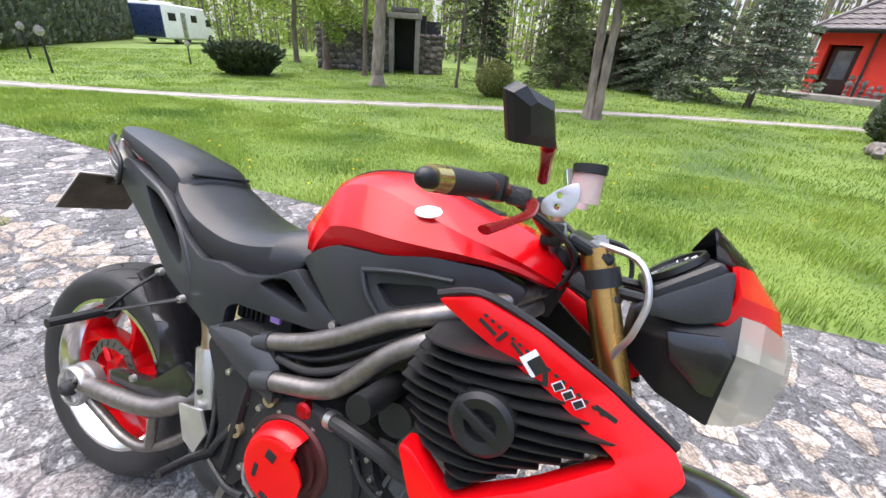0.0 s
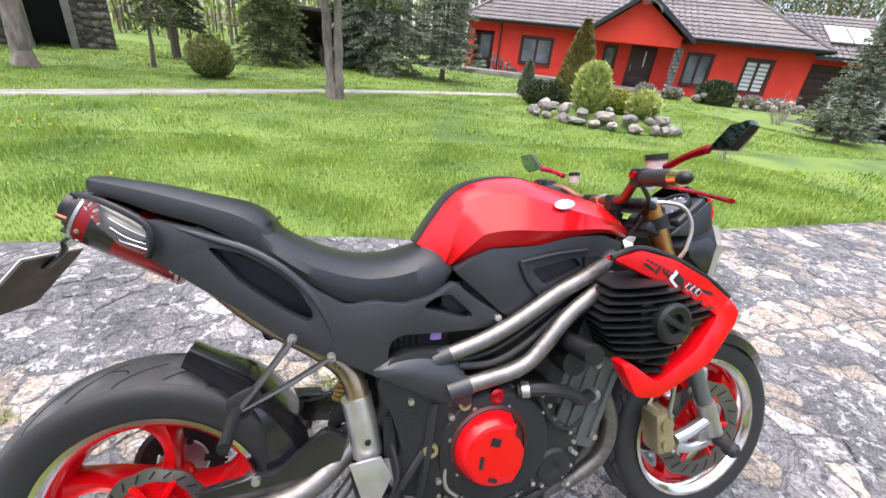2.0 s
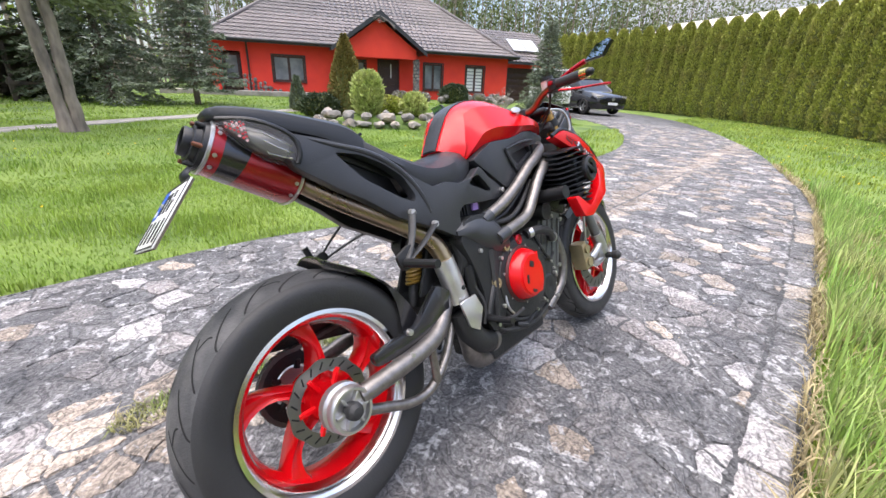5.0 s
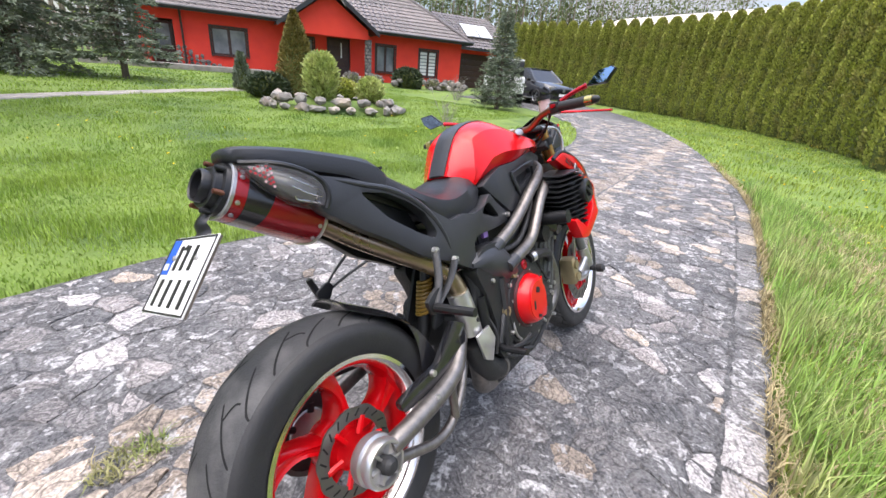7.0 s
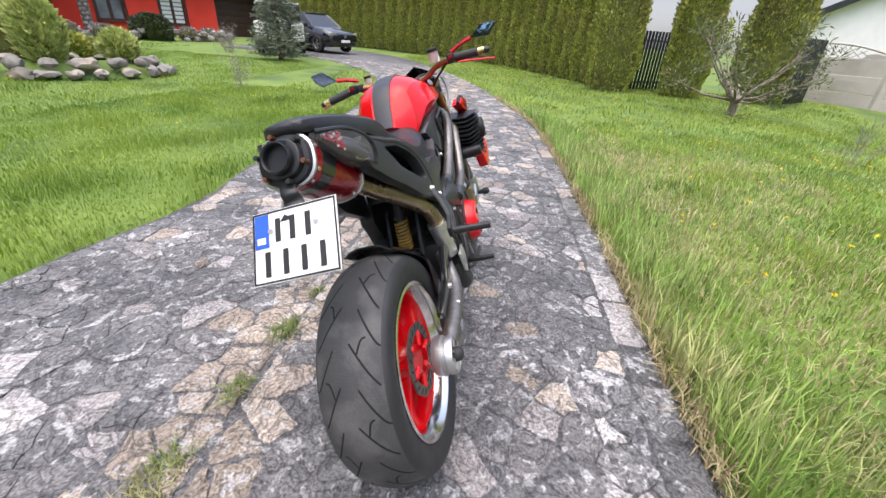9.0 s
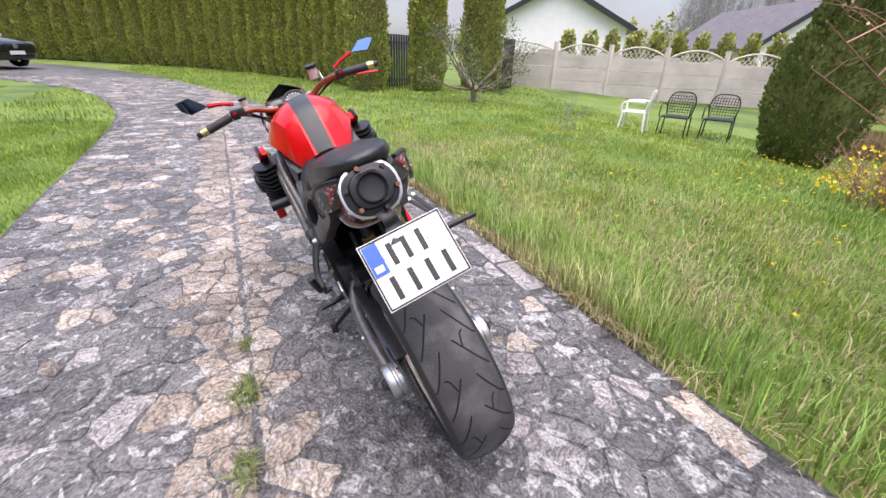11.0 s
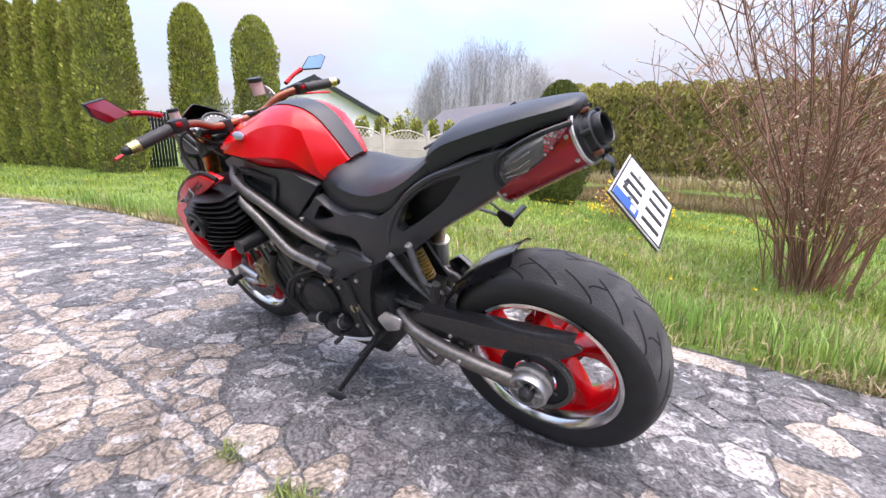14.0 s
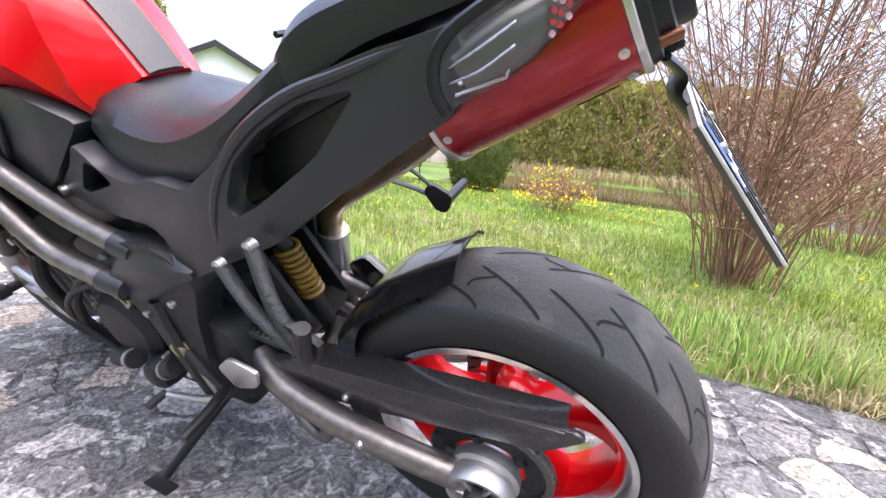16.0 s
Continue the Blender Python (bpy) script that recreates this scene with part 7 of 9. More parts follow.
part("clutch_drum", add_lathe(bmesh.new(), [(0.100, -0.160), (0.100, -0.184), (0.094, -0.190), (0.086, -0.190), (0.085, -0.186), (0.076, -0.186), (0.075, -0.196), (0.064, -0.197), (0.063, -0.192), (0.050, -0.192), (0.049, -0.202), (0.0001, -0.203)], 56, c=(CX, 0, CZ)), M_DRUM, eng, "dark red ringed clutch drum")
cw = bmesh.new()
skin = [(0.1105, -0.160), (0.1115, -0.170), (0.105, -0.175), (0.094, -0.177), (0.088, -0.196), (0.082, -0.216), (0.075, -0.225), (0.066, -0.228)]
sector = []
for a in np.linspace(radians(58), radians(282), 44):
    c_, s_ = math.cos(a), math.sin(a)
    sector.append([(CX + r * c_, y, CZ + r * s_) for r, y in skin] + [(CX + (r - 0.006) * c_, y + 0.005, CZ + (r - 0.006) * s_) for r, y in skin[::-1]])
add_loft(cw, sector)
clutch = part("clutch_cover", cw, M_PAINT, eng, "glossy red half cover over the clutch, with three vents", sharp=0.5)
arc = [(CX + 0.070 * math.cos(a), CZ + 0.070 * math.sin(a)) for a in np.linspace(radians(66), radians(276), 16)]
tip = [(0.772, 0.352), (0.797, 0.384), (0.804, 0.424), (0.792, 0.452), (0.776, 0.468), (0.782, 0.492)]
part("raised_face", add_plate(bmesh.new(), arc + tip, -0.219, lambda x, z: -0.231 + 0.22 * max(0, x - 0.772) + 0.02 * abs(z - CZ), bevel=0.003), M_PAINT, clutch, sharp=0.3)
for dx, dz, w_, h_, t_ in ((-0.006, 0.036, 0.024, 0.020, 0.35), (-0.040, -0.008, 0.010, 0.030, 0.15), (-0.012, -0.056, 0.022, 0.010, 0.4)):
    part("vent", add_box(bmesh.new(), (0, 0, 0), (w_, 0.012, h_), Matrix.Translation((CX + dx, -0.2265, CZ + dz)) @ Matrix.Rotation(t_, 4, "Y"), bevel=0.002), M_GROOVE, clutch)
for a in (62, 113, 165, 218, 270):
    a = radians(a)
    bolt(clutch, (CX + 0.102 * math.cos(a), -0.174, CZ + 0.102 * math.sin(a)), (0, -1, 0), 0.0062, 0.008, M_ALU)
part("oil_cap", add_lathe(bmesh.new(), [(0.0001, -0.150), (0.020, -0.150), (0.020, -0.180), (0.014, -0.184), (0.0001, -0.180)], 12, c=(0.752, 0, 0.541)), M_ANORED, eng, "red anodised oil filler cap")
pk = bmesh.new()
add_lathe(pk, [(0.0001, -0.12), (0.055, -0.12), (0.055, -0.155), (0.045, -0.165), (0.020, -0.168), (0.0001, -0.160)], 32, c=(0.925, 0, 0.315))
part("side_cover", pk, M_CAST, eng)
for x, z in ((0.60, 0.50), (0.66, 0.30), (0.86, 0.29), (0.88, 0.48), (0.96, 0.27), (0.97, 0.36), (0.82, 0.53)):
    bolt(eng, (x, -0.165, z), (0, -1, 0), 0.007, 0.010, M_ALU)
# left side: generator and sprocket covers
part("generator_cover", add_lathe(bmesh.new(), [(0.0001, 0.172), (0.03, 0.174), (0.070, 0.168), (0.088, 0.150), (0.092, 0.12), (0.0001, 0.12)], 40, c=(0.80, 0, 0.40)), M_CAST, eng)
part("sprocket_cover", panel(bmesh.new(), dense([(0.44, 0.40), (0.47, 0.49), (0.55, 0.52), (0.64, 0.50), (0.68, 0.42), (0.63, 0.35), (0.52, 0.34)]), [], lambda x, z: 0.158, -0.06, 0.010), M_CAST, eng)
part("starter", add_cyl(bmesh.new(), (0.70, 0.12, 0.545), (0.86, 0.12, 0.575), 0.036, seg=20), M_CAST, eng)
for x, z in ((0.72, 0.34), (0.87, 0.36), (0.86, 0.47), (0.74, 0.48), (0.60, 0.43)):
    bolt(eng, (x, 0.150, z), (0, 1, 0), 0.007, 0.012, M_ALU)
part("water_pump", add_lathe(bmesh.new(), [(0.0001, 0.195), (0.022, 0.195), (0.034, 0.188), (0.040, 0.165), (0.040, 0.12), (0.0001, 0.12)], 28, c=(0.735, 0, 0.300)), M_CAST, eng)
part("case_cover", panel(bmesh.new(), dense([(0.70, 0.50), (0.90, 0.49), (0.93, 0.40), (0.88, 0.31), (0.74, 0.29), (0.68, 0.36)]), [], lambda x, z: 0.140, -0.03, 0.008), M_CAST, eng)
part("battery_cover", panel(bmesh.new(), dense([(0.665, 0.63), (0.80, 0.625), (0.835, 0.60), (0.80, 0.555), (0.69, 0.56)]), [], lambda x, z: 0.150, -0.05, 0.008), M_CAST, eng)
part("sensor", add_lathe(bmesh.new(), [(0.0001, 0.170), (0.014, 0.170), (0.020, 0.164), (0.020, 0.140)], 16, c=(0.715, 0, 0.592)), M_CASTGREY, eng)
for a, b in (((0.78, 0.182, 0.335), (0.86, 0.178, 0.31)), ((0.70, 0.175, 0.325), (0.66, 0.170, 0.35))):
    part("hose_joint", add_cyl(bmesh.new(), a, b, 0.021, seg=14), M_RUBBER, eng)
    part("hose_clip", add_cyl(bmesh.new(), tuple(Vector(a).lerp(Vector(b), 0.1)), tuple(Vector(a).lerp(Vector(b), 0.22)), 0.0235, seg=14), M_ALU, eng)
# hoses and cables
for pts, r in (([(0.805, -0.175, 0.548), (0.86, -0.190, 0.552), (0.94, -0.185, 0.530), (0.99, -0.165, 0.495), (1.06, -0.13, 0.49)], 0.0165),
               ([(0.66, -0.165, 0.622), (0.74, -0.168, 0.622), (0.82, -0.165, 0.655), (0.93, -0.155, 0.73)], 0.009),
               ([(0.66, -0.150, 0.628), (0.75, -0.150, 0.645), (0.85, -0.150, 0.70), (0.96, -0.14, 0.77)], 0.007),
               ([(0.66, 0.165, 0.612), (0.78, 0.175, 0.56), (0.90, 0.175, 0.46), (0.97, 0.16, 0.36)], 0.010),
               ([(0.72, 0.170, 0.56), (0.86, 0.185, 0.50), (0.96, 0.175, 0.40), (0.93, 0.15, 0.28)], 0.007),
               ([(0.98, 0.16, 0.56), (1.02, 0.165, 0.46), (1.00, 0.14, 0.30), (0.90, 0.12, 0.22)], 0.014),
               ([(0.55, -0.165, 0.30), (0.62, -0.175, 0.26), (0.72, -0.165, 0.24), (0.84, -0.155, 0.26)], 0.006)):
    part("hose", add_tube(bmesh.new(), pts, r, 10, 5), M_RUBBER, eng)
for a, b in (((0.815, -0.177, 0.549), (0.832, -0.183, 0.551)), ((1.035, -0.145, 0.487), (1.052, -0.135, 0.489))):
    part("hose_clip", add_cyl(bmesh.new(), a, b, 0.0195, seg=16), M_ALU, eng)
part("thermostat", add_cyl(bmesh.new(), (0.955, -0.11, 0.605), (0.955, -0.185, 0.605), 0.034, seg=20), M_CAST, eng)
part("battery_box", add_box(bmesh.new(), (0.57, 0, 0.70), (0.16, 0.25, 0.09), bevel=0.01), M_PLASTIC, bike)
for k in range(5):
    part("fin", add_box(bmesh.new(), (0.515 + 0.014 * k, -0.129, 0.692), (0.006, 0.010, 0.055), bevel=0.002), M_PLASTIC, bike)
part("connector", add_box(bmesh.new(), (0.612, -0.130, 0.690), (0.026, 0.012, 0.024), bevel=0.002), M_LILAC, bike, "lilac plastic cable connector")
part("inner_frame", add_box(bmesh.new(), (0.86, 0, 0.70), (0.46, 0.20, 0.22), bevel=0.03), M_PLASTIC, bike)
# shock absorber
sb = bmesh.new()
hel = [(0.400 + 0.022 * math.cos(a) + 0.0042 * a / TAU, 0.022 * math.sin(a) + 0.005, 0.49 + 0.0115 * a / TAU) for a in np.linspace(0, TAU * 9, 108)]
add_tube(sb, hel, 0.0056, 6, 1)
part("spring", sb, M_SPRING, bike, "golden shock absorber spring")
part("damper", add_cyl(bmesh.new(), (0.38, 0.005, 0.42), (0.47, 0.005, 0.68), 0.017, seg=16), M_CAST, bike)

for s in (-1, 1):
    part("link_plate", panel(bmesh.new(), dense([(0.36, 0.455), (0.42, 0.465), (0.465, 0.53), (0.485, 0.62), (0.455, 0.625), (0.41, 0.545)]), [], lambda x, z: s * 0.062, -s * 0.012, 0.003), M_CAST, bike)
# -- exhaust --
part("down_pipe", add_tube(bmesh.new(), [(0.455, -0.128, 0.36), (0.47, -0.120, 0.27), (0.51, -0.09, 0.20), (0.62, -0.06, 0.155), (0.90, -0.05, 0.160), (1.05, -0.06, 0.22), (1.105, -0.07, 0.34), (1.09, -0.07, 0.46)], 0.030, 16, 5), M_STEEL, bike)
part("header_pipe", add_tube(bmesh.new(), [(1.10, -0.115, 0.47), (1.125, -0.118, 0.38), (1.10, -0.11, 0.28), (1.00, -0.09, 0.20)], 0.021, 14, 5), M_STEEL, bike)
part("exhaust_pipe", add_tube(bmesh.new(), [(0.085, -0.008, 0.868), (0.16, -0.050, 0.800), (0.25, -0.085, 0.735), (0.345, -0.098, 0.675), (0.412, -0.112, 0.618), (0.438, -0.125, 0.54), (0.452, -0.128, 0.42)], 0.0275, 18, 6), M_TITAN, bike, "heat-tinted bronze exhaust pipe")
part("exhaust_sleeve", add_tube(bmesh.new(), [(0.428, -0.122, 0.558), (0.440, -0.127, 0.500), (0.452, -0.130, 0.420)], 0.0345, 18, 3), M_BRIGHT, bike)
part("heel_guard", add_plate(bmesh.new(), [(0.408, 0.428), (0.478, 0.436), (0.502, 0.385), (0.470, 0.322), (0.432, 0.345)], -0.181, -0.172, bevel=0.003), M_BRIGHT, bike)
elbow = part("exhaust_elbow", add_tube(bmesh.new(), [(0.452, -0.132, 0.385), (0.462, -0.136, 0.325), (0.500, -0.140, 0.272), (0.560, -0.132, 0.252)], 0.040, 18, 5), M_CAST, bike, "dark exhaust elbow")
part("clamp", add_tube(bmesh.new(), [(0.545, -0.134, 0.256), (0.562, -0.132, 0.251)], 0.0425, 18, 1), M_STEEL, elbow)
part("linkage", add_tube(bmesh.new(), [(0.47, -0.10, 0.46), (0.50, -0.135, 0.53), (0.485, -0.125, 0.60)], [0.018, 0.022, 0.016], 10, 4), M_CAST, bike)
part("cylinder", add_cyl(bmesh.new(), (0.505, -0.150, 0.42), (0.500, -0.150, 0.52), 0.017, seg=14), M_PLASTIC, bike, "black rear brake cylinder")
part("reservoir", add_cyl(bmesh.new(), (0.515, -0.120, 0.545), (0.512, -0.120, 0.60), 0.022, seg=16), M_PLASTIC, bike)
bolt(bike, (0.45, -0.160, 0.465), (0, -1, 0), 0.008, 0.006, M_CAST)
MUF = Matrix.Translation((-0.003, 0.011, 0.917)) @ Matrix.Rotation(radians(26.5), 4, "Y")   # its x runs forward and down


def taper(u):
    """The silencer narrows towards its outlet."""
    return 0.80 + 0.13 * min(1.0, max(0.0, (u + 0.105) / 0.21))


def oval(u, a, b, seg=40):
    a, b = a * taper(u), b * taper(u)
    return [MUF @ Vector((u, a * math.copysign(abs(math.cos(t)) ** 0.82, math.cos(t)), b * math.copysign(abs(math.sin(t)) ** 0.82, math.sin(t)))) for t in np.linspace(0, TAU, seg, endpoint=False)]


def oval_shell(name, us, material, parent, label=""):
    b = bmesh.new()
    add_loft(b, [oval(u, 0.083 * k, 0.073 * k) for u, k in us])
    return part(name, b, material, parent, label)


muf = oval_shell("muffler", [(-0.105, 0.97), (-0.104, 1.0), (-0.002, 1.0)], M_MUFRED, bike, "red anodised underseat silencer with black band")
b = bmesh.new()
band_t = np.linspace(radians(100), radians(290), 26)
pt = lambda u, t, k: MUF @ Vector((u, 0.083 * taper(u) * k * math.copysign(abs(math.cos(t)) ** 0.82, math.cos(t)), 0.073 * taper(u) * k * math.copysign(abs(math.sin(t)) ** 0.82, math.sin(t))))
add_loft(b, [[pt(-0.078, t, 1.0), pt(-0.078, t, 1.012), pt(-0.024 + 0.012 * math.sin(t), t, 1.012), pt(-0.024 + 0.012 * math.sin(t), t, 1.0)] for t in band_t])
part("band", b, M_GLOSSBLK, muf, "black heat band on the silencer")
oval_shell("sleeve", [(-0.003, 1.0), (0.104, 1.0), (0.108, 0.98), (0.118, 0.5)], M_MUFRED, muf)
for u in (-0.105, 0.101):
    oval_shell("ring", [(u - 0.004, 1.0), (u - 0.003, 1.03), (u + 0.003, 1.03), (u + 0.004, 1.0)], M_ALU, muf)
oval_shell("end_cap", [(-0.105, 0.96), (-0.112, 0.93), (-0.118, 0.90), (-0.120, 0.74), (-0.132, 0.70), (-0.134, 0.64), (-0.132, 0.42)], M_PLASTIC, muf, "matt black silencer end cap")
b = bmesh.new()
prof = [(0.033, -0.128), (0.033, -0.147), (0.031, -0.150), (0.0285, -0.147), (0.028, -0.06)]
ringsb = [[MUF @ Vector((o, r * math.cos(TAU * i / 32), r * math.sin(TAU * i / 32))) for i in range(32)] for r, o in prof]
add_loft(b, ringsb, cap=False)
part("outlet", b, M_PLASTIC, muf)
part("baffle", add_cyl(bmesh.new(), MUF @ Vector((-0.066, 0, 0)), MUF @ Vector((-0.060, 0, 0)), 0.030, seg=24), M_GROOVE, muf)
for k in range(6):
    a = TAU * k / 6 + 0.3
    p = MUF @ Vector((-0.120, 0.056 * math.cos(a), 0.050 * math.sin(a)))
    bolt(muf, p, MUF.to_3x3() @ Vector((-1, 0, 0)), 0.006, 0.016, M_COPPER if k % 2 else M_CAST)
for u in (-0.092, 0.090):
    for a in (-2.75, -2.2, -0.95, -0.4, 0.35, 2.8, 3.5 - 0.9):
        r = MUF.to_3x3() @ Vector((0, math.cos(a), math.sin(a)))
        p = MUF @ Vector((u, 0.083 * taper(u) * math.copysign(abs(math.cos(a)) ** 0.82, math.cos(a)), 0.073 * taper(u) * math.copysign(abs(math.sin(a)) ** 0.82, math.sin(a))))
        bolt(muf, p, r, 0.0055, 0.002, M_ALU, "rivet")

# -- tail --
TAIL = [(0.040, 0.962), (0.129, 0.940), (0.186, 0.920), (0.244, 0.896), (0.291, 0.866), (0.350, 0.815), (0.410, 0.778), (0.469, 0.785), (0.529, 0.772), (0.598, 0.783), (0.654, 0.815), (0.700, 0.776), (0.776, 0.728), (0.768, 0.704), (0.715, 0.697), (0.629, 0.700), (0.525, 0.706), (0.500, 0.690), (0.492, 0.622), (0.470, 0.618), (0.377, 0.668), (0.284, 0.712), (0.196, 0.780), (0.145, 0.812), (0.045, 0.882), (0.030, 0.92)]
SLOT = [(0.145, 0.906), (0.210, 0.892), (0.268, 0.860), (0.314, 0.822), (0.345, 0.764), (0.336, 0.746), (0.292, 0.770), (0.206, 0.832)]
TRI = [(0.574, 0.764), (0.606, 0.784), (0.640, 0.789), (0.668, 0.764), (0.702, 0.731), (0.682, 0.728)]
for s in (-1, 1):
    yf = lambda x, z: s * (0.112 + 0.052 * float(sstep(0.02, 0.42, x)) - 0.028 * float(sstep(0.50, 0.78, x)) + 0.012 * (0.80 - z))
    bm = panel(bmesh.new(), dense(TAIL), [dense(SLOT), dense(TRI)], yf, -s * 0.034, 0.006)
    tail = part("tail_panel", bm, M_GREYPL, bike)
    bolt(tail, (0.764, s * 0.141, 0.722), (0, s, 0), 0.010, 0.005, M_ALU)
    # raised rim of the long slot, and the inner dark web behind it
    part("slot_web", panel(bmesh.new(), [(0.13, 0.91), (0.21, 0.90), (0.28, 0.865), (0.325, 0.825), (0.355, 0.765), (0.335, 0.735), (0.28, 0.76), (0.19, 0.83)], [], lambda x, z: s * 0.086, -s * 0.006), M_PLASTIC, tail)
    rim = [(x, yf(x, z) - s * 0.003, z) for x, z in [(0.09, 0.944), (0.16, 0.920), (0.225, 0.898), (0.290, 0.858), (0.340, 0.806), (0.372, 0.750), (0.385, 0.705)]]
    part("rail", add_tube(bmesh.new(), rim, [0.004, 0.007, 0.008, 0.0085, 0.008, 0.007, 0.004], 10, 5), M_GREYPL, tail)
    # tail light
    lt = bmesh.new()
    rings = []
    for x, zt, zb, yo, yi in ((-0.078, 1.005, 0.992, 0.070, 0.050), (-0.045, 1.000, 0.950, 0.100, 0.060), (0.000, 0.980, 0.908, 0.120, 0.070), (0.035, 0.958, 0.892, 0.126, 0.080), (0.050, 0.942, 0.893, 0.124, 0.085)):
        rings.append([(x, s * yi, zb), (x, s * yo, zb + 0.004), (x, s * (yo + 0.004), (zb + zt) / 2), (x, s * yo, zt - 0.004), (x, s * yi, zt)])
    tl = part("tail_light", add_loft(lt, rings), M_TAILLENS, bike, "clear-lens wedge tail light with red diodes", sharp=0.3)
    part("lamp_bowl", add_tube(bmesh.new(), [(-0.060, s * 0.058, 0.992), (-0.01, s * 0.084, 0.950), (0.040, s * 0.096, 0.920)], [0.008, 0.026, 0.022], 12, 3), M_DISC, tl)
    for k in range(6):
        x = -0.066 + 0.0055 * k
        zt, zb = np.interp(x, [-0.078, -0.045, 0.0], [1.005, 1.000, 0.980]), np.interp(x, [-0.078, -0.045, 0.0], [0.992, 0.950, 0.908])
        yo = np.interp(x, [-0.078, -0.045, 0.0], [0.070, 0.100, 0.120]) - 0.004
        for q in range(5):
            z = zt - 0.008 - 0.0085 * q - (0.004 if k % 2 else 0)
            if z > zb + 0.006:
                part("diode", add_cyl(bmesh.new(), (x, s * (yo - 0.003), z), (x - 0.002, s * yo, z), 0.0029, seg=8), M_LEDPALE if (k + q) % 3 == 0 else M_LED, tl)
    for f in (0.34, 0.60):
        part("chrome_bar", add_tube(bmesh.new(), [(-0.014, s * 0.116, 0.985 - 0.066 * f), (0.014, s * 0.121, 0.968 - 0.070 * f), (0.044, s * 0.121, 0.945 - 0.052 * f)], 0.0013, 6, 3), M_RIM, tl)
    part("bezel", add_tube(bmesh.new(), [(-0.012, s * 0.104, 0.950), (0.040, s * 0.114, 0.926), (0.042, s * 0.112, 0.902), (-0.004, s * 0.104, 0.918), (-0.012, s * 0.104, 0.950)], 0.0022, 6, 1), M_RIM, tl)
    for dz in (-0.002,):
        part("reflector", add_tube(bmesh.new(), [(-0.004, s * 0.104, 0.932 + dz), (0.038, s * 0.112, 0.914 + dz * 0.8)], 0.0022, 6, 1), M_RIM, tl)
    part("light_frame", add_tube(bmesh.new(), [(-0.082, s * 0.066, 1.006), (-0.02, s * 0.108, 0.990), (0.045, s * 0.124, 0.952), (0.056, s * 0.128, 0.915), (0.046, s * 0.124, 0.888)], 0.006, 8, 4), M_PLASTIC, tl)
part("under_tray", add_box(bmesh.new(), (0.27, 0, 0.865), (0.34, 0.19, 0.03), Matrix.Translation((0.27, 0, 0.865)) @ Matrix.Rotation(radians(24), 4, "Y") @ Matrix.Translation((-0.27, 0, -0.865)), bevel=0.01), M_PLASTIC, bike)

# pillion and rider seats
def seat(name, rows, material, label):
    """rows: x, top height, low edge, half width, crown drop at the shoulder."""
    b = bmesh.new()
    rings = []
    for x, zt, zl, w, d in [tuple(r) for r in smooth_pts(rows, 5)]:
        half = [(0, zt), (w * 0.45, zt - d * 0.12), (w * 0.78, zt - d * 0.45), (w * 0.95, zt - d), (w, zt - d - (zt - d - zl) * 0.5), (w * 0.97, zl + 0.003), (w * 0.90, zl)]
        rings.append([(x, y, z) for y, z in half] + [(x, -y, z) for y, z in half[::-1][:-1]])
    add_loft(b, rings)
    return part(name, b, material, bike, label)


seat("pillion_seat", [(-0.088, 1.034, 1.022, 0.020, 0.004), (-0.078, 1.042, 1.012, 0.044, 0.008), (-0.055, 1.043, 1.004, 0.064, 0.012), (-0.015, 1.038, 0.994, 0.080, 0.014), (0.05, 1.028, 0.970, 0.094, 0.018), (0.14, 1.008, 0.942, 0.107, 0.022), (0.205, 0.993, 0.908, 0.114, 0.028), (0.245, 0.970, 0.885, 0.115, 0.030), (0.268, 0.940, 0.880, 0.105, 0.024)], M_VINYL, "matt black vinyl pillion pad")
seat("rider_seat", [(0.235, 0.958, 0.892, 0.110, 0.02), (0.27, 0.934, 0.872, 0.132, 0.026), (0.33, 0.900, 0.830, 0.146, 0.030), (0.40, 0.874, 0.786, 0.148, 0.032), (0.46, 0.864, 0.776, 0.146, 0.034), (0.52, 0.868, 0.772, 0.140, 0.036), (0.575, 0.884, 0.766, 0.131, 0.042), (0.615, 0.893, 0.782, 0.123, 0.050), (0.650, 0.885, 0.815, 0.112, 0.045), (0.665, 0.868, 0.832, 0.095, 0.02)], M_VINYL, "matt black vinyl rider seat")
part("seat_seam", add_tube(bmesh.new(), [(0.262, s_ * 0.11, 0.952) for s_ in (-0.8, -0.5, 0, 0.5, 0.8)], 0.004, 6, 2), M_PLASTIC, bike)

# -- tank and airbox --
TK = [(0.657, 0.838, 0.588, 0.892, 0.09, 0.099), (0.69, 0.86, 0.63, 0.955, 0.111, 0.121), (0.738, 0.884, 0.682, 1.016, 0.131, 0.146), (0.798, 0.891, 0.749, 1.048, 0.142, 0.164), (0.874, 0.893, 0.841, 1.057, 0.146, 0.172), (0.949, 0.906, 0.928, 1.038, 0.144, 0.168), (1.025, 0.917, 1.014, 1.014, 0.136, 0.155), (1.096, 0.914, 1.097, 0.992, 0.118, 0.13), (1.15, 0.902, 1.161, 0.955, 0.09, 0.098), (1.177, 0.897, 1.201, 0.915, 0.062, 0.066)]
bm = bmesh.new()
rings = []
TANK_ROWS = [tuple(r) for r in smooth_pts(TK, 4)]
